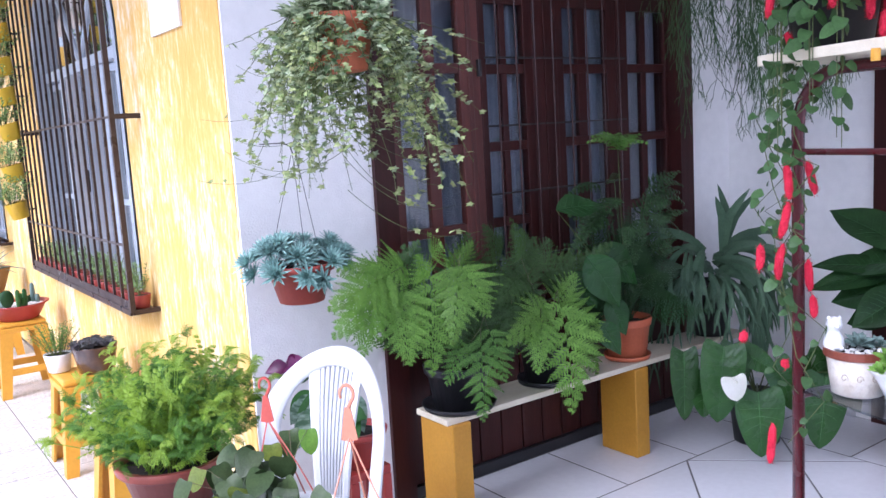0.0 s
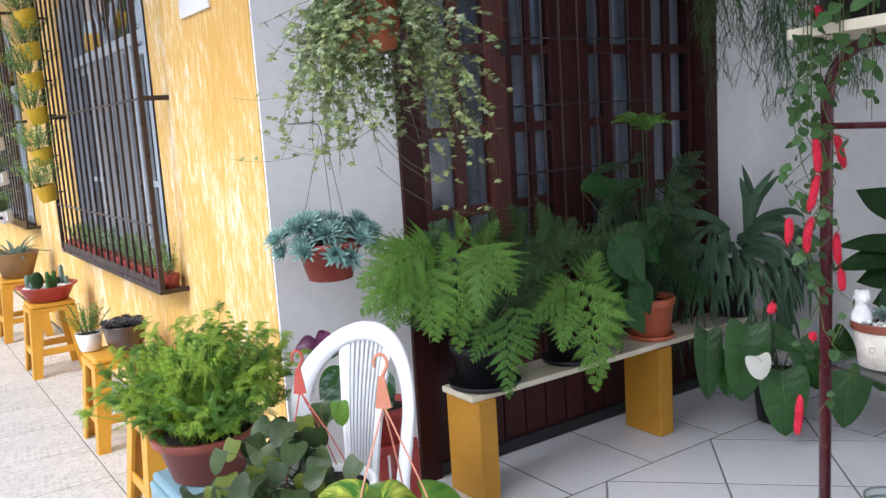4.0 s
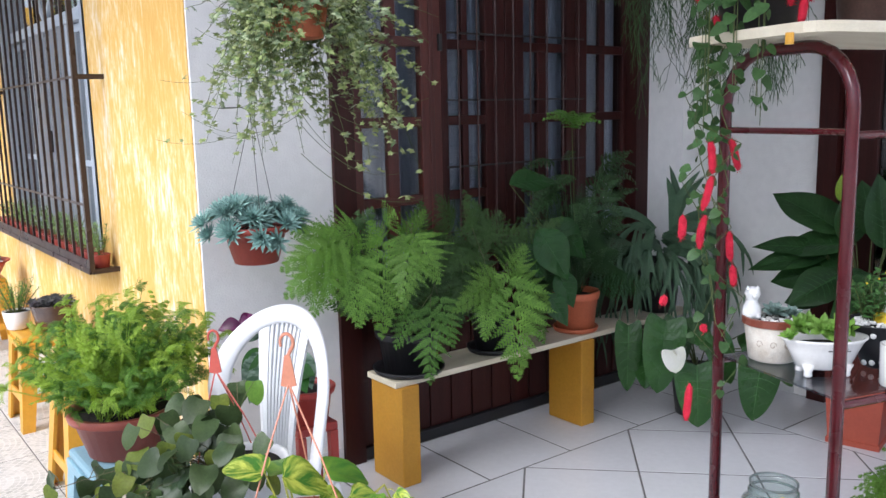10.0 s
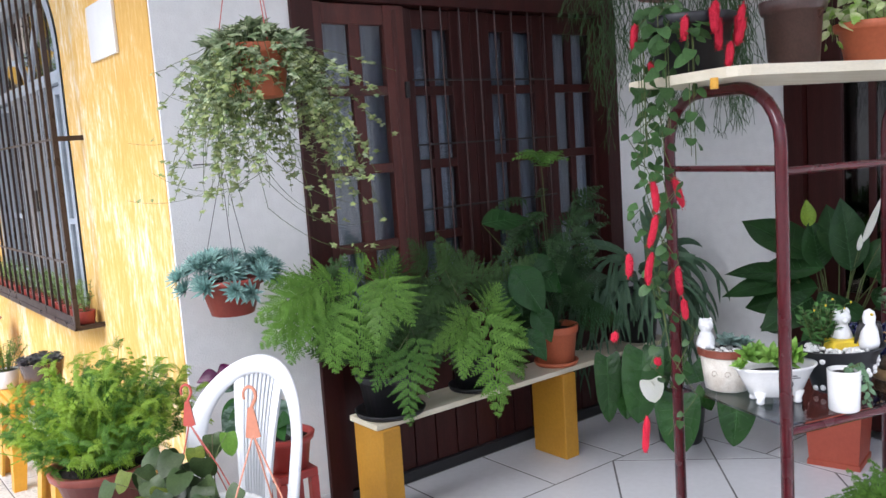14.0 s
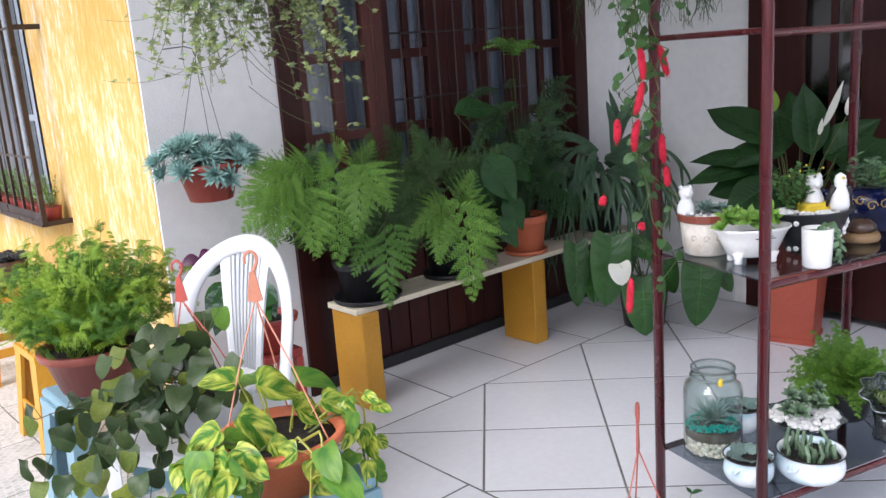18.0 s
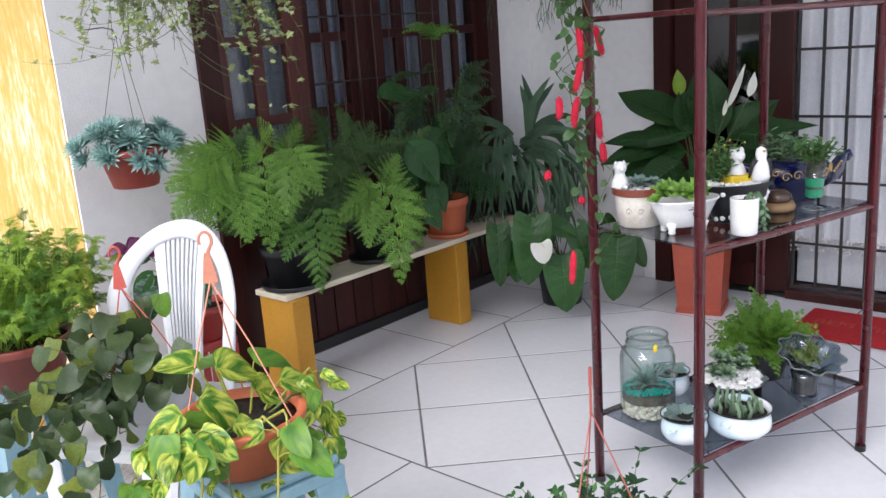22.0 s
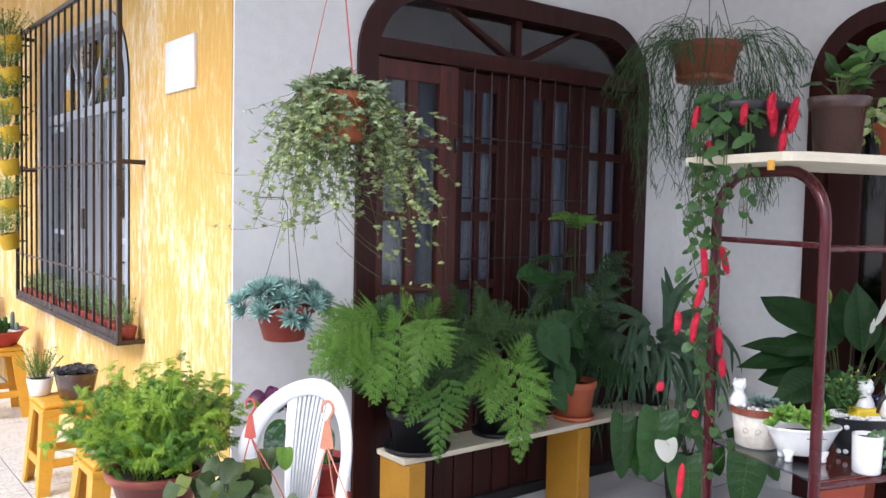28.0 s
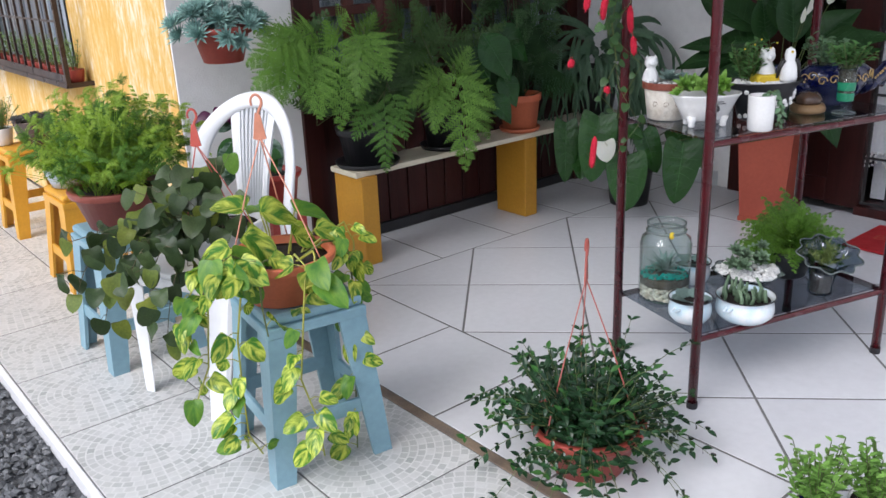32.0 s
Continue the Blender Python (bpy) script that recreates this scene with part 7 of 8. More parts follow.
def figure(g, c, h):
    """A small seated animal figure as one plain shape."""
    x, y, z = c
    prof = [(0.0005, 0.0), (0.27, 0.0), (0.31, 0.12), (0.27, 0.32), (0.18, 0.50), (0.165, 0.56), (0.23, 0.66), (0.245, 0.76), (0.20, 0.88), (0.10, 0.95), (0.0005, 0.97)]
    g.lathe([(r * h, k * h) for r, k in prof], 14, (x, y, z))
    for s in (-1, 1):
        g.lathe([(h * 0.085, 0), (h * 0.06, h * 0.07), (0.0005, h * 0.14)], 6, (x + lat.x * s * h * 0.15, y + lat.y * s * h * 0.15, z + h * 0.86))
        g.blob((x + lat.x * s * h * 0.13 - h * 0.16, y + lat.y * s * h * 0.13 - h * 0.18, z + h * 0.06), h * 0.085, 7, 5)
    g.blob((x - h * 0.14, y - h * 0.17, z + h * 0.70), h * 0.09, 7, 5)
    return g


cp = thing("succulent_pot", "cream ceramic pot with red-brown rim, pebbles and a succulent", "pot", (1.79, 1.505, Z2))
solid_pot(cp, 0.072, 0.058, 0.112, M["cream"])
Geo().lathe([(0.0725, 0.092), (0.076, 0.094), (0.076, 0.112), (0.0725, 0.113)], 28, caps=False).make("rim_band", M["band"], cp, "red-brown glazed rim")
for i in range(5):
    a = 3.2 + i * 0.5
    c = Vector((0.067 * math.cos(a), 0.067 * math.sin(a), 0.05))
    Geo().tube([c + Vector((0, 0, 0.011 * math.sin(t) * (1 - t / 9))) + Vector((-math.sin(a), math.cos(a), 0)) * 0.009 * math.cos(t) * (1 - t / 9) for t in [i * 0.7 for i in range(10)]], 0.0009, 4).make("painted_swirl", M["faded_paint"], cp)
pebble_top(cp, 0.062, 0.106, 60, 1)
for c, r in (((0.0, 0.0, 0.115), 0.045), ((0.03, -0.03, 0.113), 0.035), ((0.035, 0.02, 0.113), 0.03)):
    rosette(Geo(), Vector(c), UP + OUTW * 0.4, r, 20, 0.4).make("rosette", M["grey_rosette"], cp)["kind"] = "stuff"
cf = figure(Geo(), (1.756, 1.545, Z2 + 0.108), 0.08).make("cat_figurine", M["figure"], smooth=True)
tagged(cf, "small white ceramic cat figurine in the succulent pot", "figurine")

tb = thing("bathtub_planter", "white ceramic bathtub planter with green rosettes", "planter", (1.768, 1.36, Z2), -38)
Geo().lathe([(0.048, 0.016), (0.064, 0.022), (0.082, 0.06), (0.094, 0.082), (0.102, 0.089), (0.101, 0.093), (0.092, 0.090), (0.08, 0.066)], 40, squash=(1, 0.62)).make("tub", M["white_glaze"], tb, smooth=True)
Geo().lathe([(0.0001, 0.072), (0.078, 0.07)], 20, squash=(1, 0.62)).make("soil", M["soil"], tb)
for sx in (-1, 1):
    for sy in (-1, 1):
        Geo().lathe([(0.007, 0), (0.0105, 0.004), (0.009, 0.012), (0.016, 0.03), (0.0001, 0.034)], 10, (sx * 0.045, sy * 0.024, 0)).make("foot", M["white_glaze"], tb, smooth=True)
Geo().lathe([(0.0001, 0.0), (0.011, 0.0), (0.011, 0.002), (0.0001, 0.003)], 16, m=Matrix.Translation((0.012, -0.0535, 0.056)) @ Matrix.Rotation(radians(70), 4, "X")).make("printed_badge", M["black_iron"], tb, "small dark round badge")
for z, w in ((0.076, 0.018), (0.07, 0.026)):
    Geo().box(0.012 - w, 0.012 + w, -0.0615 + (0.076 - z) * 0.6, -0.0605 + (0.076 - z) * 0.6, z - 0.001, z + 0.001).make("print_bar", M["black_iron"], tb)
q = random.Random(4)
for i in range(9):
    rosette(Geo(), Vector((-0.085 + 0.018 * i, q.uniform(-0.035, 0.03), 0.09 + q.uniform(0, 0.03))), Vector((q.gauss(-0.2, 0.4), q.gauss(-0.2, 0.4), 1)), q.uniform(0.036, 0.05), 13, 0.42).make("rosette", M["green_rosette"], tb)["kind"] = "stuff"

mg = thing("white_cup_planter", "white cup with a small trailing succulent", "cup", (1.80, 1.205, Z2))
solid_pot(mg, 0.037, 0.034, 0.098, M["white_glaze"])
vine(mg, [(0.0, 0, 0.095), (0.035, -0.018, 0.108), (0.045, -0.028, 0.06), (0.045, -0.03, 0.012)], 30, 0.019, M["grey_jade"], random.Random(5), shape=OVAL, spread=0.3)
vine(mg, [(0.0, 0, 0.095), (0.012, -0.025, 0.108), (0.028, -0.040, 0.075), (0.03, -0.042, 0.045)], 22, 0.019, M["grey_jade"], random.Random(6), shape=OVAL, spread=0.3)

pp = thing("dotted_tub_planter", "black tub with white dots, pebbles and small succulents", "planter", (1.95, 1.29, Z2), -30)
Geo().lathe([(0.058, 0), (0.066, 0.004), (0.080, 0.05), (0.090, 0.09), (0.106, 0.108), (0.109, 0.113), (0.099, 0.11), (0.088, 0.095)], 40, squash=(1.05, 0.75)).make("tub", M["black_plastic"], pp, smooth=True)
q = random.Random(9)
for i in range(40):
    a = i * 2.4
    z = 0.012 + 0.082 * ((i * 0.755) % 1)
    r = 0.066 + (z / 0.09) * 0.0245
    Geo().blob((r * 1.05 * math.cos(a), r * 0.75 * math.sin(a), z), 0.0074, 8, 5, (1, 1, 1)).make("white_dot", M["white_glaze"], pp)
pebble_top(pp, 0.09, 0.107, 150, 2, squash=(1.05, 0.75))
Geo().box(-0.03, 0.045, -0.02, 0.03, 0.098, 0.128, 0.006).make("little_basket", M["yellow_bloom"], pp, "small yellow basket")
sprigs(pp, M["jade"], 36, 0.13, 0.085, 7, 0.021, 0.1, (-0.03, 0.035))
g = Geo()
for i in range(5):
    g.blob((-0.05 + i * 0.025, 0.03 - 0.01 * (i % 2), 0.2 + 0.012 * (i % 3)), 0.003, 6, 4)
tagged(g.make("flower_buds", M["yellow_bloom"], pp, "tiny yellow buds"), kind="stuff")
pf = thing("bird_figurine", "black and white ceramic bird figurine on the pebbles", "figurine", (1.985, 1.235, Z2 + 0.106))
pf.matrix_world = pf.matrix_world @ Matrix.Scale(1.22, 4)
Geo().lathe([(0.0005, 0.0), (0.019, 0.0), (0.022, 0.012), (0.019, 0.035), (0.0125, 0.054), (0.014, 0.064), (0.011, 0.076), (0.0005, 0.082)], 16, squash=(1, 0.9)).make("body", M["figure"], pf, smooth=True)
for q in (-1, 1):
    Geo().tube([Vector((0, 0, 0.052)) + lat * q * 0.014 + OUTW * 0.004, Vector((0, 0, 0.036)) + lat * q * 0.022, Vector((0, 0, 0.012)) + lat * q * 0.026 - OUTW * 0.004], 0.0065, 7, 0.003).make("wing", M["black_iron"], pf, "black wing", True)
Geo().tube([Vector((0, 0, 0.068)) + OUTW * 0.011, Vector((0, 0, 0.066)) + OUTW * 0.021], 0.0035, 6, 0.001).make("beak", M["yellow_bloom"], pf, "yellow beak")
pf2 = figure(Geo(), (1.975, 1.30, Z2 + 0.108), 0.095).make("cat_figurine", M["figure"], smooth=True)
tagged(pf2, "white ceramic cat figurine in the little basket", "figurine")

st = thing("stone_ornament", "brown polished dome on a tan disc", "ornament", (2.115, 1.235, Z2))
Geo().lathe([(0.04, 0), (0.05, 0.004), (0.052, 0.014), (0.046, 0.026), (0.0001, 0.028)], 26).make("disc", M["tan_stone"], st, smooth=True)
Geo().lathe([(0.036, 0.027), (0.041, 0.034), (0.039, 0.048), (0.026, 0.060), (0.0001, 0.064)], 26).make("dome", M["brown_stone"], st, smooth=True)

gb = thing("goblet_planter", "tall stemmed glass with green bands holding a small jade plant", "goblet", (2.165, 1.148, Z2))
Geo().lathe([(0.0325, 0.0), (0.0345, 0.0015), (0.0325, 0.004)], 28, caps=False).make("foot_rim", M["rim_glass"], gb, "thick glass foot", True)
Geo().lathe([(0.034, 0.0), (0.034, 0.003), (0.010, 0.008), (0.007, 0.022), (0.018, 0.034), (0.0235, 0.05), (0.0265, 0.135), (0.0245, 0.135), (0.021, 0.05)], 24, caps=False).make("glass", M["bottle_glass"], gb, smooth=True)
for z in (0.036, 0.068):
    Geo().lathe([(0.019 + (z - 0.036) * 0.16, z), (0.0235 + (z - 0.036) * 0.05, z + 0.002), (0.0245 + (z - 0.036) * 0.05, z + 0.024), (0.02, z + 0.025)], 24, caps=False).make("painted_band", M["green_band"], gb, "green painted band")
Geo().lathe([(0.0001, 0.034), (0.016, 0.036), (0.021, 0.06), (0.0235, 0.125), (0.0001, 0.13)], 18).make("soil", M["jar_soil"], gb)
sprigs(gb, M["jade"], 34, 0.075, 0.075, 17, 0.021, 0.13)

tpot = thing("blue_boat_planter", "dark blue boat-shaped pot with gold scrolls holding a succulent", "planter", (2.29, 1.245, Z2), -32)
Geo().lathe([(0.045, 0), (0.052, 0.004), (0.048, 0.014), (0.060, 0.032), (0.082, 0.062), (0.090, 0.086), (0.084, 0.108), (0.068, 0.122), (0.060, 0.126), (0.058, 0.118)], 40, squash=(1.3, 0.78)).make("body", M["blue_glaze"], tpot, smooth=True)
for q in (-1, 1):
    Geo().tube([(q * 0.085, 0, 0.06), (q * 0.125, 0, 0.066), (q * 0.152, 0, 0.084), (q * 0.170, 0, 0.112), (q * 0.186, 0, 0.124)], 0.036, 12, 0.009).make("prow", M["blue_glaze"], tpot, smooth=True)
    Geo().tube([(q * 0.178, 0, 0.118), (q * 0.196, 0, 0.128), (q * 0.203, 0, 0.114), (q * 0.190, 0, 0.104), (q * 0.181, 0, 0.110)], 0.0075, 8).make("curl", M["blue_glaze"], tpot, smooth=True)
    Geo().tube([(q * 0.13, 0, 0.062), (q * 0.162, 0, 0.05), (q * 0.172, 0, 0.066), (q * 0.158, 0, 0.074)], 0.008, 8).make("curl", M["blue_glaze"], tpot, smooth=True)
    for i in range(7):
        Geo().blob((q * (0.118 + 0.009 * i), -0.028 + 0.003 * i, 0.078 + 0.006 * i), 0.004, 6, 4).make("gold_dot", M["gold_paint"], tpot)
for i in range(10):
    # scrolls in relief on the body's two long sides
    a = 3.4 + i * 0.31
    c = Vector((0.117 * math.cos(a), 0.070 * math.sin(a), 0.088 + 0.008 * math.sin(i * 2)))
    e = Vector((-math.sin(a), math.cos(a) * 0.6, 0)).normalized()
    Geo().tube([c + e * 0.016 * math.cos(t) * (1 - t / 9) + UP * 0.015 * math.sin(t) * (1 - t / 12) for t in [k * 0.8 for k in range(9)]], 0.0019, 4).make("gold_scroll", M["gold_paint"], tpot, "gold painted scroll")
Geo().lathe([(0.0001, 0.116), (0.060, 0.114)], 20, squash=(1.3, 0.78)).make("soil", M["soil"], tpot)
sprigs(tpot, M["grey_jade"], 22, 0.10, 0.085, 27, 0.024, 0.114, (-0.05, 0.0), 0.55)

# lower shelf
M["jar_stones"] = mat("mixed_pale_stones", (0.62, 0.58, 0.50), 0.7, (0.45, 0.38, 0.29), 50, 0.6, 0.2, 0.4, 120, island=0.4)
jr = thing("glass_jar_terrarium", "large glass jar with stones, teal gravel and a spiky plant", "jar", (1.79, 1.485, Z1))
Geo().lathe([(0.0001, 0.001), (0.070, 0), (0.079, 0.007), (0.081, 0.022), (0.081, 0.185), (0.076, 0.203), (0.061, 0.214), (0.059, 0.220), (0.062, 0.224), (0.062, 0.232), (0.059, 0.236), (0.060, 0.248), (0.0575, 0.251), (0.0565, 0.236), (0.0565, 0.22), (0.073, 0.20), (0.0785, 0.182), (0.0785, 0.02)], 40, caps=False).make("jar_wall", M["bottle_glass"], jr, smooth=True)
Geo().lathe([(0.0570, 0.2485), (0.0610, 0.2485), (0.0610, 0.2535), (0.0570, 0.2535), (0.0570, 0.2485)], 40, caps=False).make("jar_rim", M["rim_glass"], jr, "thick greenish glass rim", True)
Geo().lathe([(0.0590, 0.224), (0.0635, 0.226), (0.0635, 0.230), (0.0590, 0.232)], 40, caps=False).make("jar_thread", M["rim_glass"], jr, "moulded glass thread", True)
q = random.Random(19)
Geo().lathe([(0.0001, 0.004), (0.060, 0.005), (0.067, 0.014), (0.067, 0.050), (0.0001, 0.053)], 26).make("stone_bed", M["jar_soil"], jr)
g = Geo()
for i in range(330):
    a, e = q.uniform(0, 6.28), q.uniform(0.006, 0.009)
    d = q.uniform(0.066, 0.0775 - e)
    g.blob((math.cos(a) * d, math.sin(a) * d, q.uniform(0.011, 0.048)), e, 6, 4, (1, 1, 0.75))
tagged(g.make("stone_layer", M["jar_stones"], jr, "layer of white and tan stones"), kind="stuff")
Geo().lathe([(0.0001, 0.052), (0.0760, 0.053), (0.0760, 0.078), (0.0001, 0.082)], 26, wave=0.01, waves=5).make("soil_layer", M["jar_soil"], jr)
g = Geo()
for i in range(420):
    # a thin uneven ring of coloured grains, thicker in places
    a, d = q.uniform(0, 6.28), 0.0745 * math.sqrt(q.uniform(0.15, 1))
    g.blob((math.cos(a) * d, math.sin(a) * d, 0.082 + 0.006 * math.sin(2 * a) + q.uniform(-0.003, 0.004)), q.uniform(0.0022, 0.004), 5, 4)
tagged(g.make("gravel_layer", M["teal_gravel"], jr, "teal gravel"), kind="stuff")
g = Geo()
for i in range(34):
    a, e = i * 2.4, 0.12 + 1.15 * i / 34
    g.leaf((0, 0, 0.090), (math.cos(a) * math.cos(e), math.sin(a) * math.cos(e), math.sin(e)), UP, 0.074 + 0.012 * math.sin(i), 0.016, (0.8, 1.0, 0.8, 0.45, 0.0), 0.35, 0.05)
g.make("spiky_plant", M["grey_rosette"], jr, "spiky grey-green plant")
Geo().blob((-0.036, -0.046, 0.226), 0.012, 8, 6, (1, 0.5, 1)).make("yellow_tag", M["yellow_bloom"], jr, "small yellow ornament")


def enamel_pot(x, y, r, h, kind, seed, label):
    t = thing("enamel_pot", label, "pot", (x, y, Z1), group="enamel pots")
    Geo().lathe([(r * 0.74, 0), (r * 0.80, 0.003), (r * 0.97, h * 0.25), (r * 1.0, h * 0.45), (r * 0.97, h * 0.68), (r * 0.90, h * 0.80), (r * 0.97, h * 0.94), (r, h), (r * 0.95, h), (r * 0.86, h * 0.80), (r * 0.90, h * 0.6)], 32).make("pot", M["enamel"], t, smooth=True)
    Geo().lathe([(0.0001, h * 0.80), (r * 0.86, h * 0.78)], 20).make("soil", M["soil"], t)
    Geo().lathe([(r - 0.001, h - 0.002), (r + 0.002, h - 0.001), (r + 0.002, h + 0.002), (r - 0.001, h + 0.002)], 28, caps=False).make("rim", M["black_iron"], t)
    Geo().tube([(-r * 0.95, -0.008, h * 0.72), (-r - 0.018, -0.006, h * 0.7), (-r - 0.018, 0.008, h * 0.66), (-r * 0.95, 0.012, h * 0.7)], 0.0035, 6).make("handle", M["enamel"], t)
    q = random.Random(seed)
    g = Geo()
    if kind == "fingers":
        for i in range(20):
            a, d = q.uniform(0, 6.28), r * 0.78 * math.sqrt(q.random())
            p = Vector((math.cos(a) * d, math.sin(a) * d, h * 0.8))
            Geo().tube([p, p + Vector((q.gauss(0, 0.004), q.gauss(0, 0.004), 0.025)), p + Vector((q.gauss(0, 0.006), q.gauss(0, 0.006), q.uniform(0.035, 0.06)))], 0.0068, 7, 0.004).make("cactus_finger", M["sage_rosette"], t, smooth=True)
    else:
        for i in range(10):
            a = q.uniform(0, 6.28)
            g.leaf((math.cos(a) * r * 0.3, math.sin(a) * r * 0.3, h * 0.88), (math.cos(a), math.sin(a), q.uniform(0.1, 0.8)), UP + OUTW * 0.4, q.uniform(0.035, 0.05), 0.03, OVAL, 0.2, 0.2)
        g.make("leaves", M["grey_rosette"], t, smooth=True)
    return t


enamel_pot(1.70, 1.325, 0.064, 0.072, "leaves", 3, "small white and blue enamel pot with grey leaves")
enamel_pot(1.825, 1.218, 0.086, 0.074, "fingers", 4, "white and blue enamel pot with finger cacti")
enamel_pot(1.965, 1.50, 0.060, 0.072, "leaves", 5, "enamel pot with a lobed cactus behind the jar")
sb = thing("ruffled_glass_bowl", "ruffled glass bowl with white stones and succulents", "bowl", (2.03, 1.335, Z1))
sb.matrix_world = sb.matrix_world @ Matrix.Scale(1.14, 4)
Geo().lathe([(0.034, 0), (0.040, 0.004), (0.066, 0.03), (0.092, 0.055), (0.097, 0.058), (0.090, 0.056), (0.062, 0.034), (0.034, 0.01)], 56, wave=0.09, waves=9, caps=False).make("bowl", M["rim_glass"], sb, smooth=True)
Geo().lathe([(0.0001, 0.012), (0.044, 0.014), (0.068, 0.044), (0.0001, 0.05)], 24).make("soil", M["soil"], sb)
pebble_top(sb, 0.082, 0.056, 170, 8, size=0.011)
for c, r in (((-0.045, 0.02, 0.078), 0.036), ((-0.052, -0.012, 0.085), 0.036), ((-0.025, 0.0, 0.105), 0.036), ((-0.05, 0.012, 0.125), 0.030), ((0.035, -0.012, 0.08), 0.036), ((0.045, 0.012, 0.098), 0.032), ((0.02, -0.03, 0.098), 0.028), ((0.05, -0.01, 0.118), 0.026)):
    rosette(Geo(), Vector(c), UP * 0.8 + OUTW * 0.7, r * 0.95, 22, 0.42).make("rosette", M["sage_rosette"], sb)["kind"] = "stuff"
fp = thing("potted_fern", "small bright fern in a dark round pot", "fern", (2.235, 1.31, Z1))
solid_pot(fp, 0.088, 0.06, 0.10, M["black_plastic"])
q = random.Random(13)
g = Geo()
for i in range(105):
    a, e = q.uniform(0, 6.28), q.uniform(0.05, 1.4)
    d = Vector((math.cos(a) * math.cos(e), math.sin(a) * math.cos(e), math.sin(e)))
    L = q.uniform(0.13, 0.19) + 0.03 * math.sin(e)
    g.lace(d * 0.04 + UP * 0.09, d * L + UP * (0.09 - L * q.uniform(0.0, 0.35)), UP + OUTW * 0.8, q.uniform(0.07, 0.095), 6, 0.12, q, 0.0, 0.001)
M["fern_fresh"] = leaf_mat("fresh_fern_leaf", (0.15, 0.285, 0.04), (0.10, 0.21, 0.03), island=0.25)
tagged(g.make("fronds", M["fern_fresh"], fp), kind="stuff")
M["smoky_glass"] = thin_glass("smoky_blue_glass", (0.50, 0.57, 0.63), 1.6)
gv = thing("glass_vase", "smoky glass vase with a wide ruffled lip and a spiky plant", "vase", (2.16, 1.155, Z1))
foot, lip = [(0.036, 0.0), (0.040, 0.004), (0.037, 0.02), (0.034, 0.045), (0.040, 0.078)], [(0.040, 0.078), (0.048, 0.098), (0.066, 0.118), (0.086, 0.132), (0.092, 0.135), (0.086, 0.136), (0.064, 0.122), (0.046, 0.102), (0.036, 0.08), (0.031, 0.03)]
Geo().lathe(foot, 32, wave=0.05, waves=7).make("body", M["smoky_glass"], gv, smooth=True)
shift = Matrix.Translation((0.012, -0.004, 0.082)) @ Matrix.Rotation(radians(20), 4, UP.cross(Vector((OUTW.x, OUTW.y, 0))).normalized()) @ Matrix.Translation((0, 0, -0.078))
Geo().lathe(lip, 72, wave=0.22, waves=9, m=shift, caps=False).make("ruffled_lip", M["smoky_glass"], gv, "flaring ruffled glass lip", True)
hem = [shift @ Vector((0.092 * (1 + 0.088 * math.sin(9 * a)) * math.cos(a), 0.092 * (1 + 0.088 * math.sin(9 * a)) * math.sin(a), 0.135)) for a in [k * 6.28319 / 84 for k in range(85)]]
Geo().tube(hem, 0.0026, 5).make("lip_edge", M["rim_glass"], gv, "dark rolled glass edge")
Geo().lathe([(0.0001, 0.006), (0.030, 0.007), (0.030, 0.03), (0.033, 0.075), (0.0001, 0.08)], 18).make("soil", M["jar_soil"], gv)
g = Geo()
for i in range(26):
    # short stems set with needle leaves
    a, e = q.uniform(0, 6.28), q.uniform(0.5, 1.5)
    d = Vector((math.cos(a) * math.cos(e), math.sin(a) * math.cos(e), math.sin(e))) + OUTW * 0.25
    tip = Vector((q.gauss(0, 0.012), q.gauss(0, 0.012), 0.085)) + d * q.uniform(0.05, 0.095)
    for k in range(15):
        c = Vector((0, 0, 0.085)).lerp(tip, 0.3 + 0.7 * k / 14)
        b = k * 2.4
        g.leaf(c, d.normalized() * 0.7 + Vector((math.cos(b), math.sin(b), 0.25)), UP, q.uniform(0.016, 0.026), 0.0042, (0.8, 1.0, 0.0), 0.3, 0.1)
M["olive_needle"] = leaf_mat("olive_needle_leaf", (0.17, 0.22, 0.06), (0.11, 0.15, 0.04), island=0.35)
g.make("spiky_leaves", M["olive_needle"], gv)

M["herb_leaf"] = leaf_mat("herb_leaf", (0.15, 0.27, 0.06), (0.10, 0.20, 0.04), island=0.3)
# small plants standing on the porch floor at its open side
for x, y, m, s in ((1.335, 0.72, "blue_glaze", 31), (1.46, 0.645, "white_glaze", 32)):
    t = thing("potted_herb", "leafy fresh green plant in a small glazed pot on the floor", "plant", (x, y, 0), group="small floor pots")
    solid_pot(t, 0.055, 0.04, 0.07, M[m])
    sprigs(t, M["herb_leaf"], 34, 0.17, 0.10, s, 0.026, 0.06, wide=0.4)

# ---- along the yellow wall ----
M["yellow_cup"] = mat("yellow_plastic_cup", (0.70, 0.45, 0.02), 0.4, (0.62, 0.38, 0.02), 8, 0.6, 0.05)
M["brown_cup"] = mat("brown_plastic_pot", (0.10, 0.035, 0.025), 0.5, (0.07, 0.026, 0.02), 8, 0.6, 0.1)


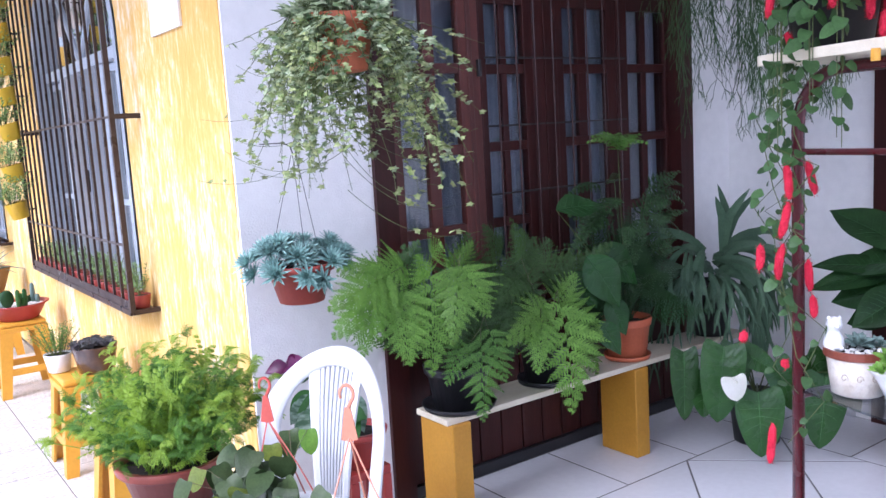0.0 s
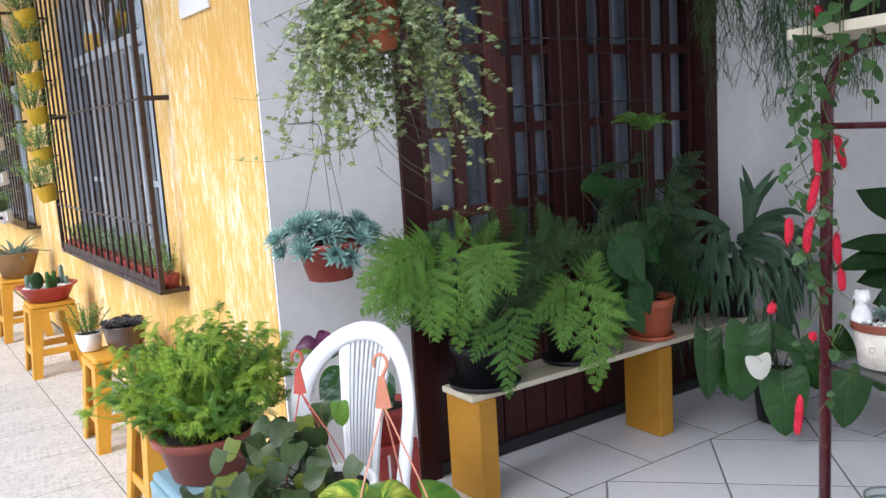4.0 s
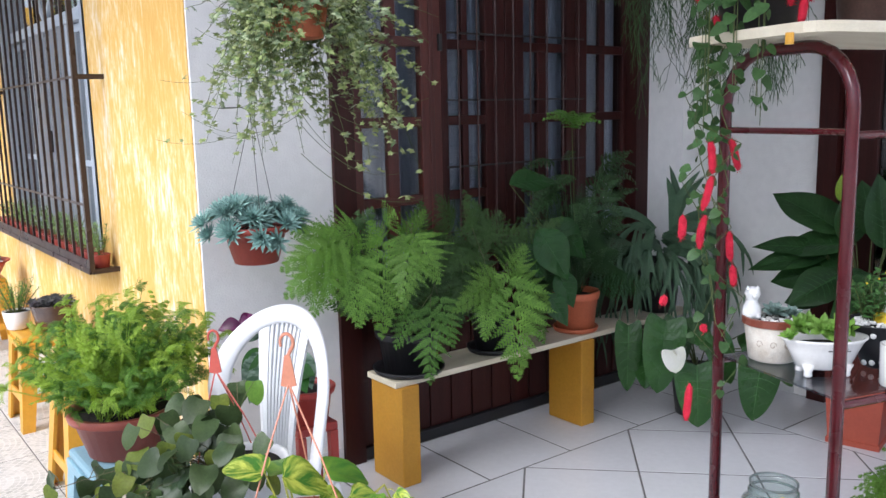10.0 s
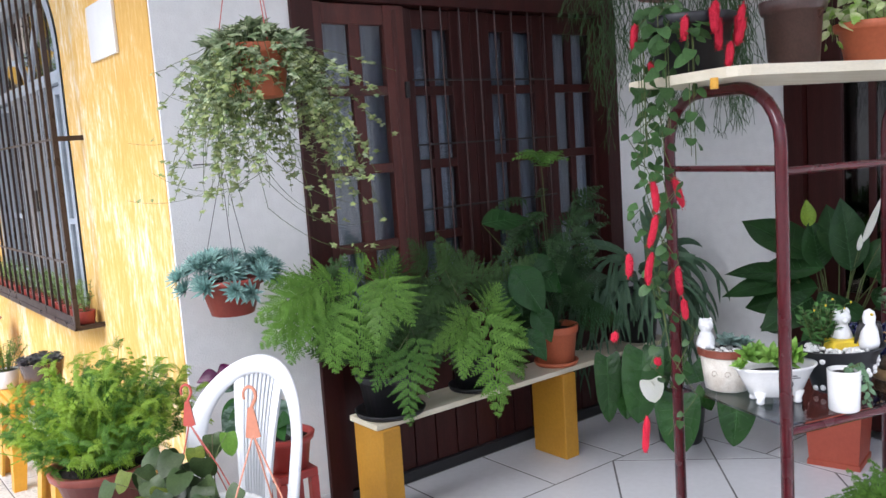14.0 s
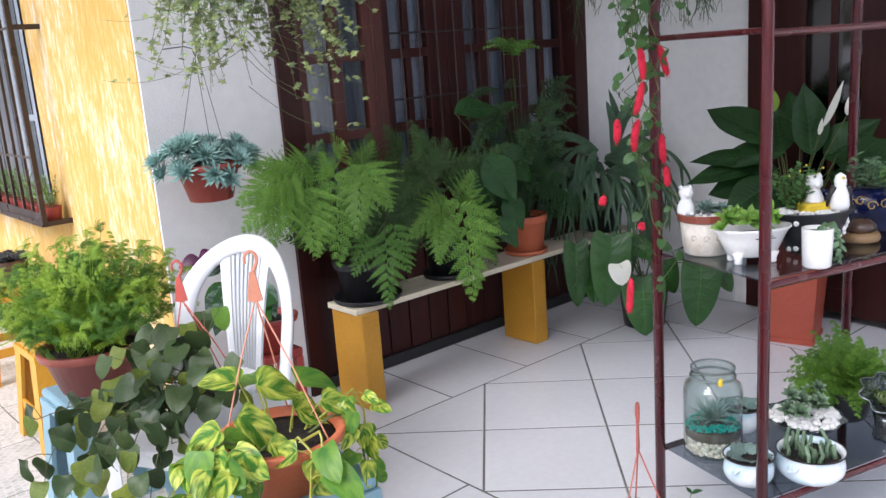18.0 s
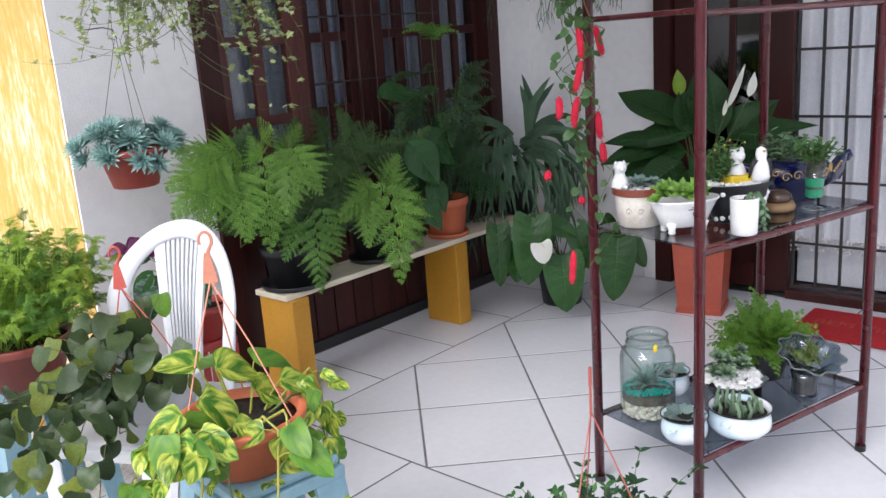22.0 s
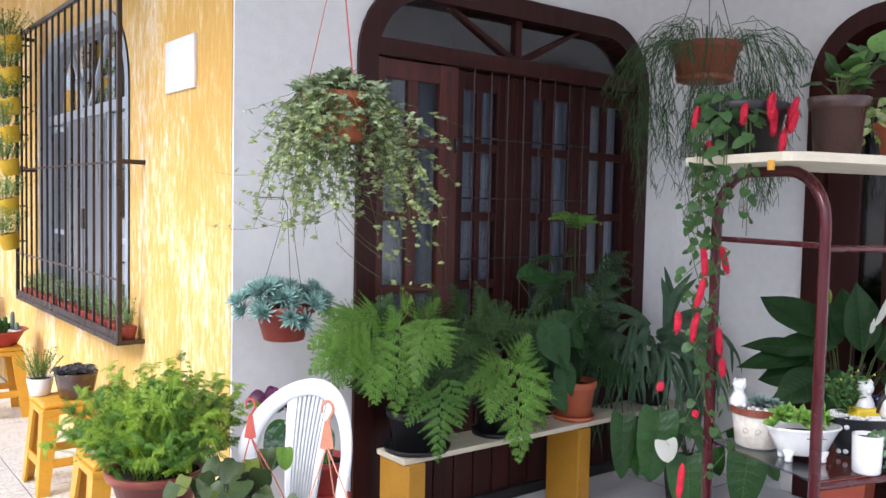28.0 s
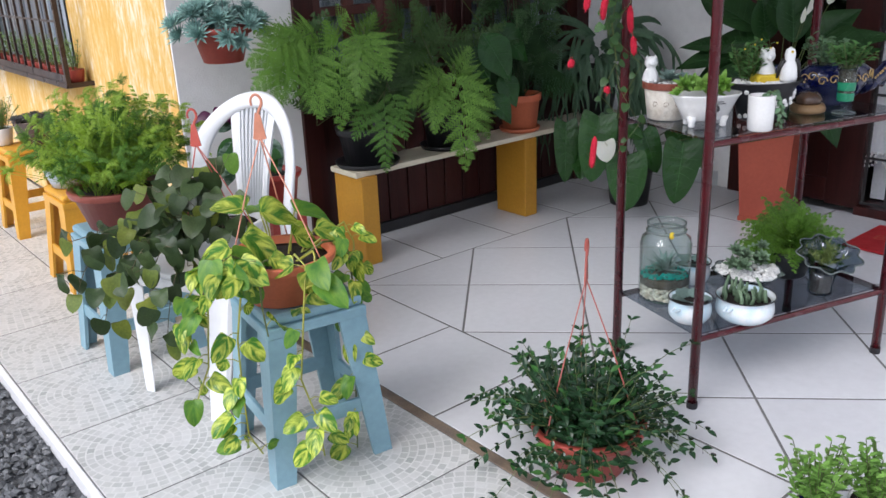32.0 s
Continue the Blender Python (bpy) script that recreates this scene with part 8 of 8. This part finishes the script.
def wall_pot(x, y, z, material, seed, label, group, handle=False, spread=0.12, leafm="airy_leaf"):
    t = thing("wall_pot", label, "plant pot", (x, y, z), group=group)
    m = Matrix.Rotation(radians(-13), 4, "Y")
    prof = [(0.045, -0.055), (0.05, -0.052), (0.066, 0.045), (0.068, 0.05), (0.062, 0.05), (0.056, 0.03)]
    Geo().lathe(prof, 18, m=m).make("cup", material, t, smooth=True)
    Geo().lathe([(0.0001, 0.036), (0.058, 0.034)], 14, m=m).make("soil", M["soil"], t)
    if handle:
        Geo().tube([(0, -0.062, 0.03), (0, -0.10, 0.028), (0, -0.10, -0.02), (0, -0.055, -0.025)], 0.007, 6).make("handle", material, t)
        for k in (-1, 0, 1):
            a = 3.9 + 0.22 * k
            Geo().box(-0.0010, 0.0010, -0.006, 0.006, -0.012, 0.016, 0.0, m @ Matrix.Rotation(a, 4, "Z") @ Matrix.Translation((0.0595, 0, 0))).make("print_bar", M["black_iron"], t)
    Geo().box(0.05, XW - 0.1 - x if XW - 0.1 - x > 0.06 else 0.06, -0.006, 0.006, -0.005, 0.005).make("bracket", M["black_iron"], t)
    sprigs(t, M[leafm], 44, 0.2, spread * 1.15, seed, 0.034, 0.03, (-0.03, 0), 0.36)


for i, z in enumerate((2.43, 2.235, 2.04, 1.864, 1.652, 1.40, 1.168)):
    wall_pot(0.80, 6.20 + 0.02 * i, z, M["yellow_cup"], 200 + i, "yellow cup with feathery green plant on the wall", "yellow wall cups", spread=0.17)
tagged(Geo().box(0.862, 0.872, 6.25, 6.27, 1.05, 2.55).make("pot_rail", M["black_iron"]), "thin iron rail that carries the yellow cups", "rail")
for i, z in enumerate((2.017, 1.762, 1.50, 1.217, 0.90)):
    wall_pot(0.80, 8.30 + 0.03 * i, z, M["white_plastic"], 220 + i, "white mug planter with green plant on the wall", "white wall mugs", True, leafm="airy_leaf")
for i, z in enumerate((2.35, 2.1, 1.85, 1.6, 1.35, 1.1)):
    wall_pot(0.80, 10.5 - 0.02 * i, z, M["brown_cup"], 240 + i, "brown wall pot with spiky green plant", "brown wall pots", leafm="airy_leaf")
# small pots in the grille's tray
for i in range(19):
    y = 4.34 + i * 0.115
    if 10 < i < 12:
        continue
    t = thing("seedling_pot", "small terracotta pot with seedlings in the grille tray", "plant pot", (XW - 0.062, y, 0.778), group="pots in the grille tray")
    solid_pot(t, 0.044, 0.034, 0.07, M["red_plastic"])
    sprigs(t, M["airy_leaf"], 12, 0.15, 0.07, 300 + i, 0.024, 0.06, wide=0.3)

# pots on the yellow stools
t = thing("cactus_bowl", "red plastic bowl of cacti in white gravel", "bowl", (0.74, 6.42, 0.472))
Geo().lathe([(0.11, 0), (0.12, 0.004), (0.165, 0.085), (0.19, 0.098), (0.19, 0.104), (0.165, 0.1), (0.155, 0.085)], 30).make("bowl", M["bright_red"], t, smooth=True)
Geo().lathe([(0.0001, 0.09), (0.158, 0.086)], 22).make("gravel_fill", M["pebbles"], t, "white gravel")
q = random.Random(77)
for i in range(16):
    a, d = q.uniform(0, 6.28), 0.13 * math.sqrt(q.random())
    x, y, hh = math.cos(a) * d, math.sin(a) * d, q.uniform(0.04, 0.13)
    if i % 3 == 0:
        Geo().blob((x, y, 0.085 + hh * 0.5), hh * 0.5, 10, 7, (0.7, 0.25, 1)).make("cactus_pad", M["dark_leaf"], t, smooth=True)
    else:
        Geo().lathe([(0.012, 0.085), (0.016, 0.09 + hh * 0.4), (0.013, 0.085 + hh * 0.9), (0.0005, 0.085 + hh)], 9, (x, y, 0)).make("cactus", M["mid_leaf"] if i % 2 else M["grey_rosette"], t, smooth=True)
t = thing("brown_bowl_planter", "tan-brown bowl with a spreading aloe", "planter", (0.74, 7.7, 0.472))
solid_pot(t, 0.17, 0.105, 0.2, mat("tan_clay", (0.26, 0.15, 0.06), 0.6, (0.19, 0.11, 0.045), 8, 0.7, 0.1, 0.2, 50))
g = Geo()
for i in range(22):
    a, e = q.uniform(0, 6.28), q.uniform(0.2, 1.2)
    g.leaf((math.cos(a) * 0.05, math.sin(a) * 0.05, 0.18), (math.cos(a) * math.cos(e), math.sin(a) * math.cos(e), math.sin(e)), UP, q.uniform(0.16, 0.26), 0.035, (0.9, 1.0, 0.8, 0.5, 0.0), 0.4, 0.5)
g.make("leaves", M["grey_rosette"], t)
M["purple_grey"] = leaf_mat("purple_grey_succulent", (0.12, 0.13, 0.12), (0.08, 0.07, 0.08), island=0.3)
t = thing("succulent_pot", "dark brown pot with purple-grey succulents on a stool", "pot", (0.80, 4.70, 0.452))
solid_pot(t, 0.105, 0.08, 0.13, M["brown_stone"])
for i in range(13):
    a, d = i * 2.4, 0.1 * math.sqrt(i / 13)
    rosette(Geo(), Vector((math.cos(a) * d, math.sin(a) * d, 0.13)), Vector((math.cos(a) * d * 4, math.sin(a) * d * 4, 1)), 0.05, 20, 0.4).make("rosette", M["purple_grey"], t)["kind"] = "stuff"
t = thing("potted_grass", "white pot with fine grassy plant on a stool", "plant", (0.66, 4.84, 0.452))
solid_pot(t, 0.065, 0.05, 0.09, M["white_glaze"])
sprigs(t, M["fern_light"], 50, 0.16, 0.12, 88, 0.022, 0.08, wide=0.25)
t = thing("grey_bowl_planter", "grey bowl with pale succulents on a stool", "planter", (0.66, 3.78, 0.422))
solid_pot(t, 0.09, 0.06, 0.09, M["grey_alu"])
for i in range(9):
    a, d = i * 2.4, 0.07 * math.sqrt(i / 9)
    rosette(Geo(), Vector((math.cos(a) * d, math.sin(a) * d, 0.09)), UP, 0.05, 18, 0.4).make("rosette", M["grey_rosette"], t)["kind"] = "stuff"
t = thing("succulent_pot", "dark pot with dark rosettes on a stool", "pot", (0.82, 3.72, 0.422))
solid_pot(t, 0.085, 0.065, 0.13, M["black_plastic"])
for i in range(9):
    a, d = i * 2.4, 0.08 * math.sqrt(i / 9)
    rosette(Geo(), Vector((math.cos(a) * d, math.sin(a) * d, 0.13)), UP, 0.055, 18, 0.4).make("rosette", M["dark_leaf"], t)["kind"] = "stuff"

# ---- floor tiles, last ----
def clip_poly(poly, a, b, c):
    """Keeps the part of a polygon where a*x + b*y <= c."""
    res = []
    for i, p in enumerate(poly):
        q = poly[(i + 1) % len(poly)]
        dp, dq = a * p[0] + b * p[1] - c, a * q[0] + b * q[1] - c
        if dp <= 0:
            res.append(p)
        if (dp < 0 < dq) or (dq < 0 < dp):
            t = dp / (dp - dq)
            res.append((p[0] + (q[0] - p[0]) * t, p[1] + (q[1] - p[1]) * t))
    return res


def floor_tile(poly, z0, z1, material, parent, inset=0.0035, name="tile"):
    cx, cy = sum(p[0] for p in poly) / len(poly), sum(p[1] for p in poly) / len(poly)
    def shrink(k):
        r = []
        n = len(poly)
        for i in range(n):
            p, a, b = Vector(poly[i]), Vector(poly[i - 1]), Vector(poly[(i + 1) % n])
            u, v = (a - p).normalized(), (b - p).normalized()
            s = abs(u.x * v.y - u.y * v.x)
            r.append(p + (u + v) * (k / max(s, 0.25)))
        return r
    A, B = shrink(inset), shrink(inset + 0.0025)
    n = len(poly)
    g = Geo().add([(p.x - cx, p.y - cy, z0) for p in A] + [(p.x - cx, p.y - cy, z1 - 0.0015) for p in A] + [(p.x - cx, p.y - cy, z1) for p in B],
                  [tuple(range(2 * n, 3 * n))] + [(i, (i + 1) % n, n + (i + 1) % n, n + i) for i in range(n)] + [(n + i, n + (i + 1) % n, 2 * n + (i + 1) % n, 2 * n + i) for i in range(n)])
    ob = g.make(name, material, parent)
    ob.location = (cx, cy, 0)
    return ob


h, hy = 0.3215, 0.328
X1, Y1, X0, Y0 = XD - 0.49, SAY, SBX, -3.0
for i in range(-8, 12):
    for j in range(-20, 4):
        if (i + j) % 2 == 0:
            continue
        x, y = SBX + i * h, SAY + j * hy
        poly = [(x - h, y), (x, y - hy), (x + h, y), (x, y + hy)]
        for a, b, c in ((1, 0, X1), (-1, 0, -X0), (0, 1, Y1), (0, -1, 3.0)):
            poly = clip_poly(poly, a, b, c) if poly else poly
        if len(poly) > 2 and max(p[0] for p in poly) - min(p[0] for p in poly) > 0.03:
            floor_tile(poly, -0.005, 0.0, M["tile"], floor)
S = TD / 2 ** 0.5
x = SBX
while x < XD - 0.01:
    x2 = min(x + S, XD)
    floor_tile([(x, SAY), (x2, SAY), (x2, YW), (x, YW)], -0.005, 0.0, M["tile"], floor)
    x = x2
floor_tile([(XW + 0.02, SAY), (SBX, SAY), (SBX, YW), (XW + 0.02, YW)], -0.005, 0.0, M["tile"], floor)
y = SAY - 0.13
floor_tile([(XW + 0.02, y), (SBX, y), (SBX, SAY), (XW + 0.02, SAY)], -0.005, 0.0, M["tile"], floor)
while y > -2.9:
    y2 = max(y - S, -3.0)
    floor_tile([(XW + 0.02, y2), (SBX, y2), (SBX, y), (XW + 0.02, y)], -0.005, 0.0, M["tile"], floor)
    y = y2
y = SAY
while y > -2.9:
    y2 = max(y - S, -3.0)
    floor_tile([(X1, y2), (XD, y2), (XD, y), (X1, y)], -0.005, 0.0, M["tile"], floor)
    y = y2
# walkway
def mosaic_tile():
    """Cream tile printed with rings of small grey-green pieces round its corner."""
    m = mat("cream_mosaic_print_tile", (0.62, 0.62, 0.605), 0.35, (0.56, 0.56, 0.545), 3, 0.8, 0.05, 0.05, 40, rand=0.04)
    nt = m.node_tree
    N, L = nt.nodes.new, nt.links.new

    def op(kind, a, b=None):
        n = N("ShaderNodeMath")
        n.operation = kind
        for i, v in enumerate((a, b)):
            if v is None:
                continue
            if isinstance(v, (int, float)):
                n.inputs[i].default_value = v
            else:
                L(v, n.inputs[i])
        return n.outputs[0]

    sep = N("ShaderNodeSeparateXYZ")
    L(N("ShaderNodeTexCoord").outputs["Object"], sep.inputs[0])
    x, y = op("ADD", sep.outputs[0], 0.03), op("ADD", sep.outputs[1], -0.02)
    r = op("SQRT", op("ADD", op("MULTIPLY", x, x), op("MULTIPLY", y, y)))
    ring = op("DIVIDE", r, 0.024)
    k = op("FLOOR", ring)
    v = op("ADD", op("MULTIPLY", op("MULTIPLY", op("ARCTAN2", y, x), 0.159155), op("ADD", op("MULTIPLY", k, 5.0), 4.0)), op("MULTIPLY", k, 0.37))
    piece = op("MULTIPLY", op("GREATER_THAN", op("FRACT", ring), 0.18), op("GREATER_THAN", op("FRACT", v), 0.17))
    cell = N("ShaderNodeCombineXYZ")
    L(k, cell.inputs[0])
    L(op("FLOOR", v), cell.inputs[1])
    wn_ = N("ShaderNodeTexWhiteNoise")
    L(cell.outputs[0], wn_.inputs["Vector"])
    worn = N("ShaderNodeTexNoise")
    worn.inputs["Scale"].default_value = 5.0
    L(N("ShaderNodeTexCoord").outputs["Object"], worn.inputs["Vector"])
    fac = op("MULTIPLY", piece, op("MULTIPLY", op("ADD", op("MULTIPLY", wn_.outputs["Value"], 0.7), 0.15), op("MULTIPLY", worn.outputs["Fac"], 1.5)))
    b = nt.nodes["Principled BSDF"]
    old = b.inputs["Base Color"].links[0].from_socket
    mx = N("ShaderNodeMix")
    mx.data_type = "RGBA"
    L(fac, mx.inputs[0])
    L(old, mx.inputs[6])
    mx.inputs[7].default_value = (0.29, 0.31, 0.29, 1)
    L(mx.outputs[2], b.inputs["Base Color"])
    return m


M["mosaic"] = mosaic_tile()
y = 2.425 - 12 * 0.465
k = 0
while y < YF:
    y2 = min(y + 0.465, YF)
    xm = 0.575
    for a, b in ((XG, xm), (xm, XW - 0.015)):
        floor_tile([(a, y), (b, y), (b, y2), (a, y2)], -0.005, 0.0, M["mosaic"], pave, 0.002)
    y = y2

# ---- gravel ----
rnd = random.Random(5)
peb = Geo()
octa = [(1, 0, 0), (-1, 0, 0), (0, 1, 0), (0, -1, 0), (0, 0, 1), (0, 0, -1)]
of = [(0, 2, 4), (2, 1, 4), (1, 3, 4), (3, 0, 4), (2, 0, 5), (1, 2, 5), (3, 1, 5), (0, 3, 5)]
for i in range(9000):
    y = rnd.uniform(1.2, 3.5) if i < 5200 else rnd.uniform(6.42, 12.5)
    x = XG - 0.03 - rnd.uniform(0, 0.7) if i < 5200 else XG - 0.03 - rnd.uniform(0, 0.7)
    r = rnd.uniform(0.008, 0.018)
    a = rnd.uniform(0, 6.28)
    sx, sy, sz = r * rnd.uniform(0.8, 1.4), r * rnd.uniform(0.6, 1.1), r * rnd.uniform(0.5, 0.9)
    c, s = math.cos(a), math.sin(a)
    z = -0.055 + rnd.uniform(0, 0.018)
    peb.add([(x + (px * sx * c - py * sy * s), y + (px * sx * s + py * sy * c), z + pz * sz + px * sz * 0.3) for px, py, pz in octa], of)
tagged(peb.make("gravel", M["stone"], None, smooth=False), "loose grey gravel beside the walkway", "gravel", kind="stuff")
